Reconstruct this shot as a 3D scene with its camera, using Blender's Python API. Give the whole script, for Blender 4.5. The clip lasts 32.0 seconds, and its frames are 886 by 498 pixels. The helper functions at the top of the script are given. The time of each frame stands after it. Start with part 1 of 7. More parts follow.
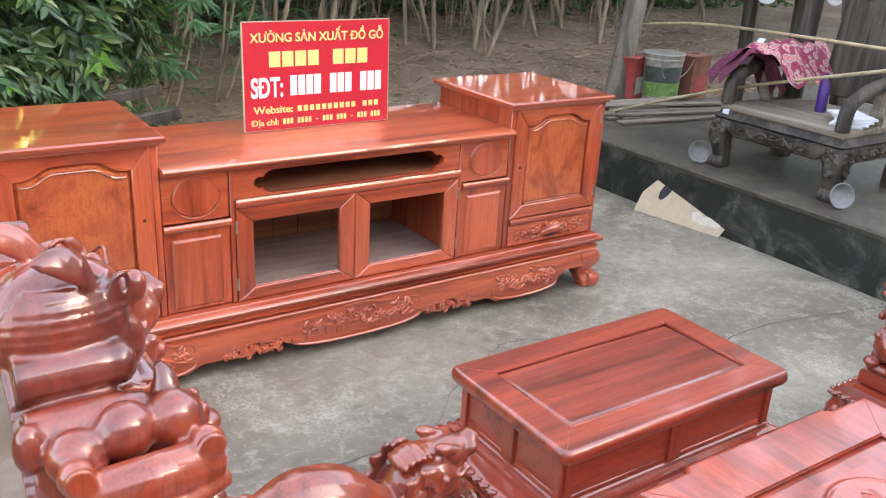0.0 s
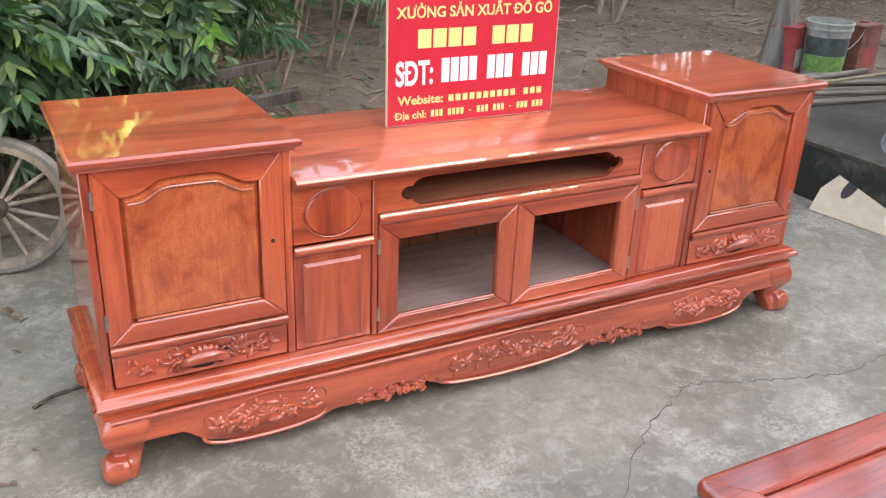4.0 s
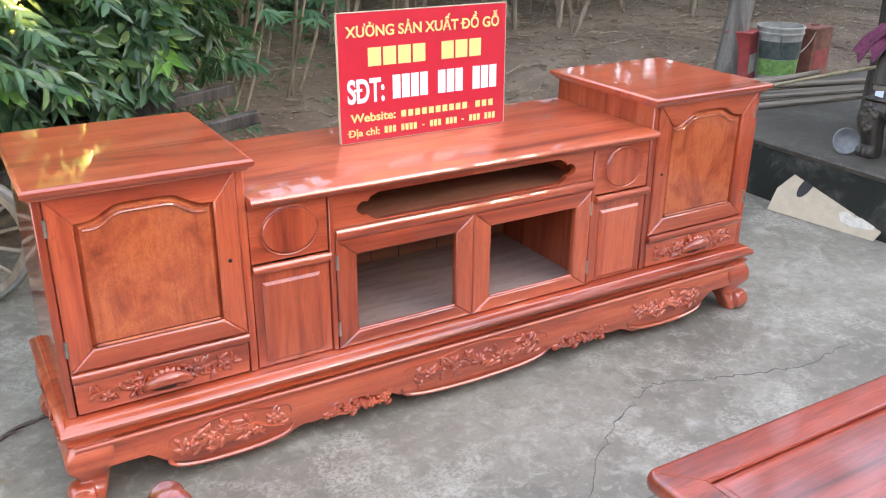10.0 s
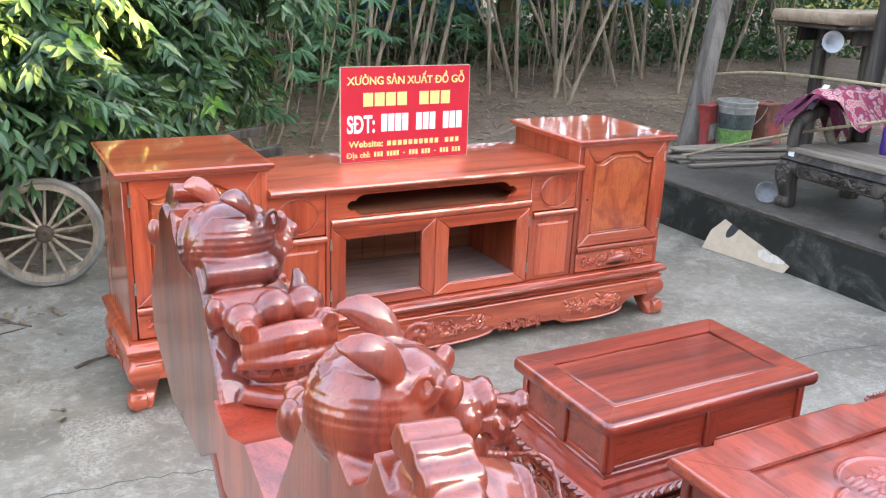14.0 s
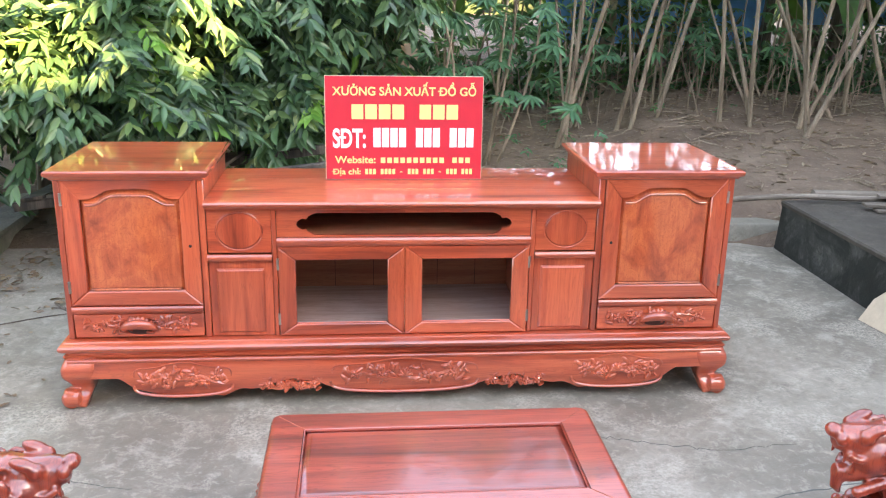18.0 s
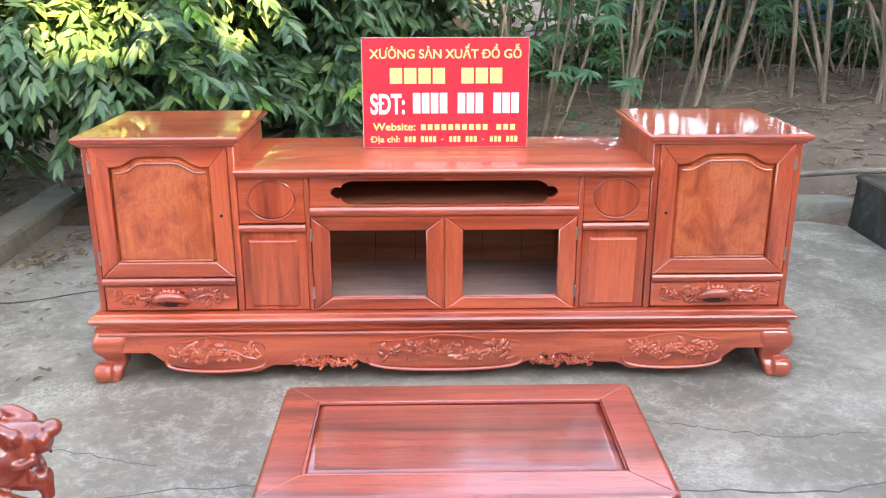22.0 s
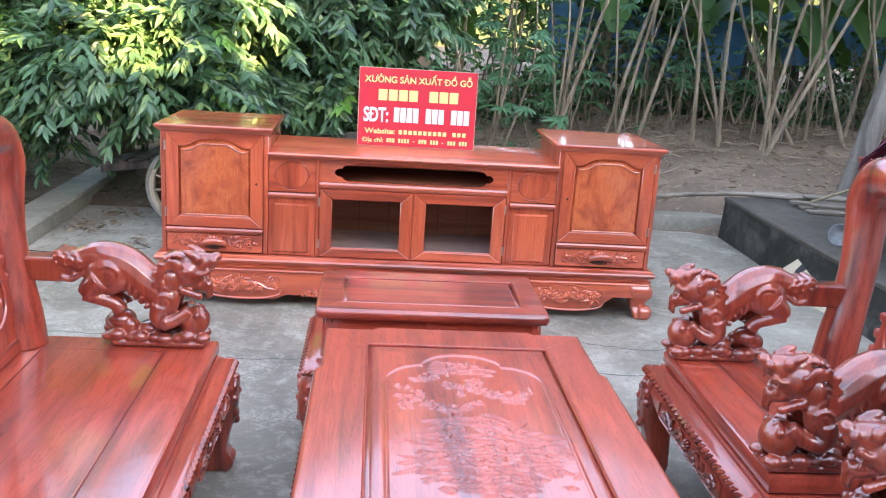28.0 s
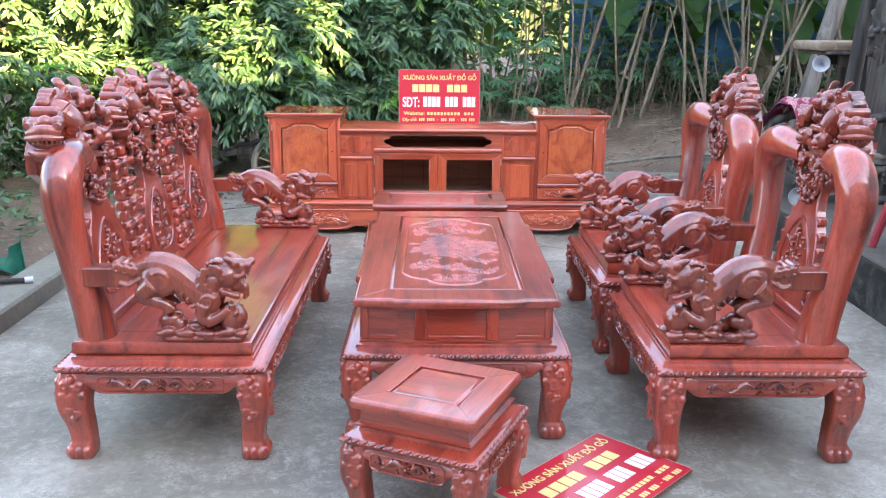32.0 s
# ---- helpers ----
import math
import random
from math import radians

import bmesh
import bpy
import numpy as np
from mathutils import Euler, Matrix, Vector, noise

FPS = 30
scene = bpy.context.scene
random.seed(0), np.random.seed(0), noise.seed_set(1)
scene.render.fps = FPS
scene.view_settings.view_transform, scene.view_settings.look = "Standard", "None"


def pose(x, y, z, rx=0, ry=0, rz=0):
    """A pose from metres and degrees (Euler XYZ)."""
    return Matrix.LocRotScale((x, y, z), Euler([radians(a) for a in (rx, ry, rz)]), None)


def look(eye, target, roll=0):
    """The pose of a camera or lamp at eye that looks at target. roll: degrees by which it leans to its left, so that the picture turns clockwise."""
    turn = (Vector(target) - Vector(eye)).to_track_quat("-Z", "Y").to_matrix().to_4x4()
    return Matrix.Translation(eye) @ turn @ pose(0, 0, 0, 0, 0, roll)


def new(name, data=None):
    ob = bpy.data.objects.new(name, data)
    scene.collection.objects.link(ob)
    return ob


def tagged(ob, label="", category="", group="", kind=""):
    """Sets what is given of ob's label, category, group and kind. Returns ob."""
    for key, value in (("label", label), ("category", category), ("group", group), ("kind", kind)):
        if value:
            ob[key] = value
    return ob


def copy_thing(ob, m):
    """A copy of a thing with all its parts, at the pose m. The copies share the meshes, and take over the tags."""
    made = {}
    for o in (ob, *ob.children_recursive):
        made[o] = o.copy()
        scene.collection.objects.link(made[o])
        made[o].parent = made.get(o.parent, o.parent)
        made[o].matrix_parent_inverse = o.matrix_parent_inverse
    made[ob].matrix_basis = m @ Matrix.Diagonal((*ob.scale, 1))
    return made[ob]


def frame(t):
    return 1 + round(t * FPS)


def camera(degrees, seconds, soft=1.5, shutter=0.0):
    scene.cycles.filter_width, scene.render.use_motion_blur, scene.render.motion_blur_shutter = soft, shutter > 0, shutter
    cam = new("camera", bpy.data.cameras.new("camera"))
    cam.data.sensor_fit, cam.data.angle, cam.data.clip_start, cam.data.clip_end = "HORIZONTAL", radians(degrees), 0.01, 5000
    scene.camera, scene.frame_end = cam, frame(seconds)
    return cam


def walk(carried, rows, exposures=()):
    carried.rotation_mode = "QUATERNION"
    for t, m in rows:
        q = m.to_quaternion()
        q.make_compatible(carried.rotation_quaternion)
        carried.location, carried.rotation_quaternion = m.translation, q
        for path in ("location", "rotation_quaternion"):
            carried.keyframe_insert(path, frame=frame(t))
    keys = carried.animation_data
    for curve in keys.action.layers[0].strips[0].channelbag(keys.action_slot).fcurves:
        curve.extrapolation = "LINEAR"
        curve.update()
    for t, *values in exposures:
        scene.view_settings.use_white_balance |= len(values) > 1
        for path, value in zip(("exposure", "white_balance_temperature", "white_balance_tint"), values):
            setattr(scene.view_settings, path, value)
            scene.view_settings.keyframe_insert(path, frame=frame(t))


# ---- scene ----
cam = camera(53.3, 32.0, soft=1.15)
METRES, EYE, TILT, LEAN, TURN = 8.0, 1.575, 0.0, 0.0, -34.7
ROWS = [
    (0.0, 0.0, 0.0, 0.0, 1.14, -21.2, -2.95),
    (0.5, -0.0004, 0.0092, -0.0012, 4.74, -21.25, -2.64),
    (1.0, -0.0171, 0.0261, -0.0011, 5.12, -21.22, -1.7),
    (1.5, -0.0278, 0.0423, -0.0022, 5.19, -21.19, -1.72),
    (2.0, -0.0278, 0.0579, -0.0044, 6.39, -22.35, -2.4),
    (2.5, -0.0309, 0.0668, -0.006, 6.62, -23.83, -2.74),
    (3.0, -0.0393, 0.0724, -0.0067, 6.63, -24.8, -3.04),
    (3.5, -0.0393, 0.0732, -0.0058, 6.57, -24.54, -2.65),
    (5.5, -0.0333, 0.0694, -0.006, 6.95, -23.03, -1.83),
    (6.0, -0.0336, 0.0677, -0.0056, 7.5, -23.47, -1.88),
    (6.5, -0.0333, 0.0687, -0.004, 7.56, -23.28, -1.87),
    (7.0, -0.0337, 0.0685, -0.0033, 7.1, -22.83, -2.08),
    (7.5, -0.0334, 0.0688, -0.003, 6.28, -22.29, -2.25),
    (8.0, -0.0332, 0.069, -0.0032, 5.63, -21.96, -2.24),
    (8.5, -0.0331, 0.0691, -0.0033, 5.29, -21.9, -2.22),
    (9.0, -0.0336, 0.069, -0.0042, 5.34, -22.05, -2.11),
    (9.5, -0.0331, 0.0704, -0.0059, 4.96, -22.58, -1.46),
    (10.0, -0.0301, 0.0686, -0.0062, 4.33, -22.72, -0.49),
    (10.5, -0.0258, 0.0638, -0.0058, 3.85, -22.44, -0.47),
    (11.0, -0.0278, 0.0546, -0.0042, 3.68, -21.96, -1.35),
    (11.5, -0.0367, 0.0408, -0.0012, 3.3, -21.45, -2.15),
    (12.0, -0.0359, 0.0247, 0.0009, 3.61, -20.91, -2.62),
    (12.5, -0.0166, -0.0009, -0.0009, 5.71, -20.24, -3.66),
    (13.0, -0.0052, -0.0158, -0.0001, 7.66, -19.42, -3.41),
    (13.5, -0.0004, -0.0331, 0.0007, 7.88, -18.45, -2.96),
    (14.0, 0.0073, -0.0462, 0.0009, 6.63, -18.06, -2.24),
    (14.5, 0.0328, -0.0565, 0.0002, 6.9, -17.71, -1.45),
    (16.5, 0.1361, -0.0043, -0.0016, 25.08, -19.28, -3.72),
    (17.0, 0.1467, 0.0174, -0.0022, 28.01, -20.15, -2.38),
    (17.5, 0.1471, 0.04, -0.0026, 28.71, -19.44, -1.54),
    (18.0, 0.1594, 0.0585, -0.0067, 29.57, -17.14, -1.06),
    (18.5, 0.1667, 0.0721, -0.0132, 30.9, -16.47, -0.0),
    (19.0, 0.1641, 0.08, -0.0205, 32.6, -17.32, -0.42),
    (19.5, 0.1623, 0.0822, -0.0218, 33.26, -18.04, -0.78),
    (20.0, 0.1618, 0.0809, -0.0215, 32.91, -18.08, -0.41),
    (20.5, 0.1613, 0.0806, -0.0207, 32.23, -18.11, 0.66),
    (21.0, 0.1615, 0.0801, -0.0211, 32.07, -17.89, 0.94),
    (21.5, 0.1611, 0.0798, -0.0206, 32.56, -18.01, 0.68),
    (22.0, 0.159, 0.08, -0.0208, 33.63, -17.86, 0.1),
    (22.5, 0.1577, 0.0784, -0.0206, 34.32, -17.49, -0.14),
    (23.0, 0.1527, 0.0741, -0.0202, 33.42, -17.18, -0.47),
    (23.5, 0.135, 0.061, -0.0215, 30.04, -17.32, -1.48),
    (24.0, 0.1252, 0.0515, -0.021, 27.73, -17.98, -2.52),
    (24.5, 0.1279, 0.0444, -0.0186, 27.07, -18.05, -3.13),
    (26.5, 0.1608, -0.0447, -0.0134, 26.8, -14.93, -3.36),
    (27.0, 0.1849, -0.0603, -0.0138, 26.92, -14.75, -3.99),
    (27.5, 0.2099, -0.0692, -0.0136, 27.17, -14.8, -3.63),
    (28.0, 0.2371, -0.0656, -0.0145, 30.69, -15.14, -3.58),
    (28.5, 0.2708, -0.0692, -0.0102, 33.99, -15.92, -2.74),
    (29.0, 0.2944, -0.085, -0.0055, 36.42, -14.7, -1.45),
    (29.5, 0.3064, -0.1129, -0.0094, 35.71, -13.2, -1.61),
    (30.0, 0.3202, -0.1416, -0.0086, 33.98, -13.49, -2.05),
    (30.5, 0.3522, -0.1765, -0.0093, 33.89, -13.54, -3.01),
    (31.0, 0.3667, -0.2104, -0.0094, 33.21, -14.21, -1.92),
    (31.5, 0.3773, -0.2437, -0.0084, 33.48, -14.68, -0.79),
    (32.0, 0.4038, -0.2688, -0.0076, 34.1, -14.51, -0.47),
]
walk(cam, [(t, pose(0, 0, EYE, TILT, LEAN, TURN) @ pose(METRES * x, METRES * y, METRES * z, 90 + pitch, roll, yaw)) for t, x, y, z, yaw, pitch, roll in ROWS], [(t, e - 0.53, k - 600, 14) for t, e, k in ((0, 4.52, 7550), (6, 4.58, 7350), (14, 4.62, 7000), (18, 4.75, 7000), (24, 4.78, 7000), (27, 4.75, 6850), (30, 4.7, 6000), (31, 4.66, 6200), (32, 4.63, 6500))])

# ---- world, sun, exposure ----
SUN_DIR = Vector((-0.60, 0.75, -0.30)).normalized()   # the way the light travels
sun_el = math.asin(-SUN_DIR.z)
sun_az = math.atan2(-SUN_DIR.x, -SUN_DIR.y)
world = bpy.data.worlds.new("world")
scene.world = world
world.use_nodes = True
wn = world.node_tree
sky = wn.nodes.new("ShaderNodeTexSky")
sky.sky_type, sky.sun_disc = "NISHITA", False
sky.sun_elevation, sky.sun_rotation = sun_el, sun_az
sky.air_density, sky.dust_density, sky.ozone_density = 1.0, 2.0, 1.0
haze = wn.nodes.new("ShaderNodeMix")       # thin white haze over the blue sky
haze.data_type, haze.blend_type = "RGBA", "ADD"
haze.inputs[0].default_value = 1.0
haze.inputs[7].default_value = (1.3, 1.3, 1.3, 1)
wn.links.new(sky.outputs[0], haze.inputs[6])
wn.links.new(haze.outputs[2], wn.nodes["Background"].inputs[0])
wn.nodes["Background"].inputs[1].default_value = 0.06
sun_data = bpy.data.lights.new("sun", "SUN")
sun_data.energy, sun_data.angle, sun_data.color = 5.0, radians(0.5), (1.0, 0.64, 0.25)
sun = new("sun", sun_data)
sun.matrix_world = look((6, -8, 8), Vector((6, -8, 8)) + SUN_DIR)


# ---- materials ----
class Mat:
    """A small builder for node materials."""
    def __init__(self, name, rough=0.5, metal=0.0, coat=0.0, spec=0.5):
        self.m = bpy.data.materials.new(name)
        self.m.use_nodes = True
        self.t = self.m.node_tree
        self.b = self.t.nodes["Principled BSDF"]
        self.b.inputs["Roughness"].default_value = rough
        self.b.inputs["Metallic"].default_value = metal
        self.b.inputs["Coat Weight"].default_value = coat
        self.b.inputs["Coat Roughness"].default_value = 0.035
        self.b.inputs["Coat IOR"].default_value = 1.66
        self.b.inputs["Specular IOR Level"].default_value = spec

    def node(self, kind, **kw):
        n = self.t.nodes.new("ShaderNode" + kind)
        for k, v in kw.items():
            n.inputs[k].default_value = v
        return n

    def link(self, a, b):
        self.t.links.new(a, b)

    def coords(self, scale=(1, 1, 1)):
        c = self.t.nodes.new("ShaderNodeTexCoord")
        mp = self.t.nodes.new("ShaderNodeMapping")
        mp.inputs["Scale"].default_value = scale
        self.link(c.outputs["Object"], mp.inputs[0])
        return mp.outputs[0]

    def noise(self, vec, scale, detail=4.0, rough=0.55, distort=0.0):
        n = self.node("TexNoise", Scale=scale, Detail=detail, Roughness=rough, Distortion=distort)
        self.link(vec, n.inputs["Vector"])
        return n.outputs[0]

    def ramp(self, fac, stops):
        r = self.t.nodes.new("ShaderNodeValToRGB")
        e = r.color_ramp.elements
        e[0].position, e[0].color = stops[0][0], (*stops[0][1], 1)
        e[1].position, e[1].color = stops[-1][0], (*stops[-1][1], 1)
        for p, c in stops[1:-1]:
            k = e.new(p)
            k.color = (*c, 1)
        self.link(fac, r.inputs[0])
        return r.outputs[0]

    def mix(self, fac, a, b, mode="MIX"):
        n = self.t.nodes.new("ShaderNodeMix")
        n.data_type, n.blend_type = "RGBA", mode
        for sock, v in ((n.inputs[0], fac), (n.inputs[6], a), (n.inputs[7], b)):
            if isinstance(v, (int, float)):
                sock.default_value = v
            elif isinstance(v, tuple):
                sock.default_value = (*v, 1)
            else:
                self.link(v, sock)
        return n.outputs[2]

    def math(self, op, a, b=0.0):
        n = self.t.nodes.new("ShaderNodeMath")
        n.operation = op
        for sock, v in ((n.inputs[0], a), (n.inputs[1], b)):
            if isinstance(v, (int, float)):
                sock.default_value = v
            else:
                self.link(v, sock)
        return n.outputs[0]

    def color(self, c):
        if isinstance(c, tuple):
            self.b.inputs["Base Color"].default_value = (*c, 1)
        else:
            self.link(c, self.b.inputs["Base Color"])

    def rough(self, r):
        self.link(r, self.b.inputs["Roughness"])

    def bump(self, h, strength=0.3, dist=0.01):
        n = self.node("Bump", Strength=strength, Distance=dist)
        self.link(h, n.inputs["Height"])
        self.link(n.outputs[0], self.b.inputs["Normal"])


def wood(name, axis, tone, dark, light, rough=0.36, coat=1.0, streak=1.0, wild=1.0, gloss=0.035):
    """Lacquered hardwood with its grain along one axis."""
    m = Mat(name, rough=rough, coat=coat, spec=0.5 - 0.1 * min(1, coat))
    m.b.inputs["Coat Roughness"].default_value = gloss
    s = [9.0, 9.0, 9.0]
    s[axis] = 0.75 * wild * wild
    v = m.coords(tuple(s))
    oi = m.t.nodes.new("ShaderNodeObjectInfo")
    off = m.t.nodes.new("ShaderNodeVectorMath")
    off.operation = "MULTIPLY_ADD"
    cmb = m.t.nodes.new("ShaderNodeCombineXYZ")
    for i in range(3):
        m.link(oi.outputs["Random"], cmb.inputs[i])
    m.link(cmb.outputs[0], off.inputs[0])
    off.inputs[1].default_value = (37.0, 19.0, 53.0)
    m.link(v, off.inputs[2])
    v = off.outputs[0]
    big = m.noise(v, 0.9, 5.0, 0.6, 1.2)
    fig = m.noise(v, 2.3, 3.0, 0.5, 2.5)
    s2 = [160.0, 160.0, 160.0]
    s2[axis] = 6.0
    fine = m.noise(m.coords(tuple(s2)), 1.0, 3.0, 0.6)
    s3 = [34.0, 34.0, 34.0]
    s3[axis] = 1.1 * wild
    mid = m.noise(m.coords(tuple(s3)), 1.0, 4.0, 0.6, 0.8 * wild)
    col = m.ramp(big, [(0.30, dark), (0.45, tone), (0.58, light), (0.72, tone)])
    col = m.mix(m.math("MULTIPLY", m.ramp(mid, [(0.50, (0, 0, 0)), (0.68, (1, 1, 1))]), 0.30 * min(streak, 1.2)), col, dark)
    col = m.mix(m.math("MULTIPLY", m.ramp(mid, [(0.30, (1, 1, 1)), (0.44, (0, 0, 0))]), 0.35), col, light)
    vein = m.math("PINGPONG", m.math("MULTIPLY", fig, 7.0), 0.5)
    vein = m.ramp(vein, [(0.0, (1, 1, 1)), (0.16, (0, 0, 0))])
    col = m.mix(m.math("MULTIPLY", vein, 0.42 * streak), col, dark)
    col = m.mix(m.math("MULTIPLY", m.ramp(fine, [(0.45, (0, 0, 0)), (0.75, (1, 1, 1))]), 0.24), col, tuple(0.55 * c for c in tone))
    hsv = m.t.nodes.new("ShaderNodeHueSaturation")
    hsv.inputs["Value"].default_value = 1.0
    vary = m.math("ADD", m.math("MULTIPLY", oi.outputs["Random"], 0.22), 0.89)
    m.link(vary, hsv.inputs["Value"])
    m.link(col, hsv.inputs["Color"])
    m.color(hsv.outputs[0])
    patch = m.noise(m.coords((3, 3, 3)), 2.0, 3.0)
    m.rough(m.math("ADD", m.math("MULTIPLY", patch, 0.16), rough - 0.08))
    m.bump(fine, 0.10, 0.002)
    if coat > 0.5:
        ripple = m.node("Bump", Strength=0.03, Distance=0.01)
        m.link(m.noise(m.coords((1, 1, 1)), 26.0, 3.0, 0.5), ripple.inputs["Height"])
        m.link(ripple.outputs[0], m.b.inputs["Coat Normal"])
    return m.m


CAB = dict(tone=(0.42, 0.069, 0.027), dark=(0.155, 0.022, 0.010), light=(0.55, 0.112, 0.044))
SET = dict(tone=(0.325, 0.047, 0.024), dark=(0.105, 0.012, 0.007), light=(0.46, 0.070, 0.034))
cab_x, cab_y, cab_z = (wood("cabinet_wood_" + a, i, gloss=0.022, streak=0.7, **CAB) for i, a in enumerate("xyz"))
burl = wood("cabinet_burl", 2, tone=(0.42, 0.084, 0.029), dark=(0.20, 0.033, 0.012), light=(0.53, 0.130, 0.042), streak=1.0, wild=2.8)
set_x, set_y, set_z = (wood("set_wood_" + a, i, rough=0.36, coat=1.0, gloss=0.10, **SET) for i, a in enumerate("xyz"))
# set wood in a darker tone: the carvings' crevice shade is in the colour
carved = wood("carved_wood_shaded", 2, gloss=0.06, rough=0.36, coat=1.0, tone=(0.225, 0.032, 0.015), dark=(0.066, 0.009, 0.005), light=(0.33, 0.058, 0.024), streak=0.9)
dusty_board = wood("dusty_inner_board", 0, rough=0.7, coat=0.0, tone=(0.31, 0.205, 0.165), dark=(0.19, 0.115, 0.088), light=(0.40, 0.29, 0.24))
raw_back = wood("unpolished_wood", 0, rough=0.6, coat=0.0, tone=(0.33, 0.13, 0.068), dark=(0.17, 0.058, 0.03), light=(0.42, 0.185, 0.10))
old_wood = wood("old_dark_wood", 2, rough=0.6, coat=0.0, tone=(0.030, 0.022, 0.017), dark=(0.012, 0.009, 0.007), light=(0.10, 0.082, 0.062))
dusty = wood("dusty_seat_wood", 1, rough=0.75, coat=0.0, tone=(0.24, 0.195, 0.145), dark=(0.12, 0.095, 0.07), light=(0.32, 0.27, 0.21))
grey_wood = wood("weathered_pole_wood", 2, rough=0.85, coat=0.0, tone=(0.125, 0.105, 0.085), dark=(0.06, 0.048, 0.038), light=(0.20, 0.175, 0.145))
plank_wood = wood("weathered_plank_wood", 0, rough=0.85, coat=0.0, tone=(0.17, 0.138, 0.104), dark=(0.075, 0.06, 0.045), light=(0.27, 0.225, 0.17))
slab_wood = wood("slab_wood", 0, rough=0.75, coat=0.0, tone=(0.27, 0.195, 0.125), dark=(0.17, 0.115, 0.07), light=(0.34, 0.26, 0.175))
bamboo = wood("bamboo", 0, rough=0.55, coat=0.1, tone=(0.47, 0.38, 0.22), dark=(0.30, 0.23, 0.13), light=(0.58, 0.48, 0.31))
stem_bark = wood("cassava_bark", 2, rough=0.85, coat=0.0, tone=(0.20, 0.152, 0.100), dark=(0.085, 0.060, 0.040), light=(0.33, 0.265, 0.185))
trunk_bark = wood("tree_bark", 2, rough=0.9, coat=0.0, tone=(0.10, 0.075, 0.055), dark=(0.04, 0.03, 0.022), light=(0.17, 0.14, 0.11))
wheel_wood = wood("grey_wheel_wood", 2, rough=0.75, coat=0.0, tone=(0.30, 0.24, 0.165), dark=(0.16, 0.12, 0.08), light=(0.40, 0.33, 0.24))


def plain(name, c, rough=0.6, metal=0.0, vary=0.25, scale=14.0, coat=0.0, bump=0.0):
    m = Mat(name, rough=rough, metal=metal, coat=coat)
    n = m.noise(m.coords(), scale, 5.0, 0.6)
    m.color(m.ramp(n, [(0.3, tuple(x * (1 - vary) for x in c)), (0.7, tuple(min(1, x * (1 + vary)) for x in c))]))
    if bump:
        m.bump(n, bump, 0.01)
    return m.m


def concrete(name, base, stain, pale, moss=None, wet=0.0):
    m = Mat(name, rough=0.75)
    v = m.coords()
    a = m.noise(v, 0.9, 6.0, 0.65, 0.6)
    b = m.noise(v, 5.5, 6.0, 0.7, 0.4)
    c = m.noise(v, 90.0, 3.0, 0.7)
    col = m.ramp(a, [(0.32, stain), (0.5, base), (0.68, tuple(0.5 * (x + y) for x, y in zip(base, pale)))])
    col = m.mix(m.math("MULTIPLY", m.ramp(b, [(0.56, (0, 0, 0)), (0.68, (1, 1, 1))]), 0.50), col, pale)
    col = m.mix(m.math("MULTIPLY", m.ramp(b, [(0.30, (1, 1, 1)), (0.42, (0, 0, 0))]), 0.55), col, stain)
    e = m.noise(v, 22.0, 5.0, 0.75, 0.6)
    salt = m.noise(v, 3.2, 5.0, 0.6, 0.9)
    grit = m.noise(v, 75.0, 4.0, 0.75, 0.5)
    salt = m.math("MULTIPLY", m.ramp(salt, [(0.50, (0, 0, 0)), (0.62, (1, 1, 1))]), m.ramp(grit, [(0.42, (0, 0, 0)), (0.58, (1, 1, 1))]))
    col = m.mix(m.math("MULTIPLY", salt, 0.62), col, pale)
    col = m.mix(m.math("MULTIPLY", m.ramp(e, [(0.53, (0, 0, 0)), (0.64, (1, 1, 1))]), 0.36), col, pale)
    col = m.mix(m.math("MULTIPLY", m.ramp(e, [(0.37, (1, 1, 1)), (0.47, (0, 0, 0))]), 0.30), col, stain)
    if moss:
        d = m.noise(v, 3.0, 6.0, 0.7, 0.8)
        col = m.mix(m.ramp(d, [(0.40, (0, 0, 0)), (0.52, (1, 1, 1))]), col, moss)
    col = m.mix(m.math("MULTIPLY", c, 0.3), col, tuple(0.5 * x for x in base))
    m.color(col)
    m.rough(m.math("ADD", m.math("MULTIPLY", b, 0.45), 0.40 - wet))
    m.bump(m.math("ADD", m.math("MULTIPLY", c, 0.4), b), 0.22, 0.012)
    return m.m


floor_mat = concrete("yard_concrete", (0.226, 0.198, 0.150), (0.122, 0.106, 0.080), (0.52, 0.47, 0.38), wet=0.05)
kerb_mat = concrete("kerb_concrete", (0.20, 0.18, 0.135), (0.095, 0.088, 0.068), (0.32, 0.295, 0.23))
# platform top far darker than the yard slab: shade is put into its colour
platform_top = concrete("shaded_platform_concrete", (0.072, 0.060, 0.045), (0.038, 0.031, 0.023), (0.150, 0.130, 0.100))
platform_side = concrete("mossy_concrete", (0.055, 0.055, 0.045), (0.02, 0.021, 0.018), (0.20, 0.195, 0.17), moss=(0.014, 0.016, 0.012))
crack_mat = plain("crack_dark", (0.11, 0.108, 0.095), 0.9)


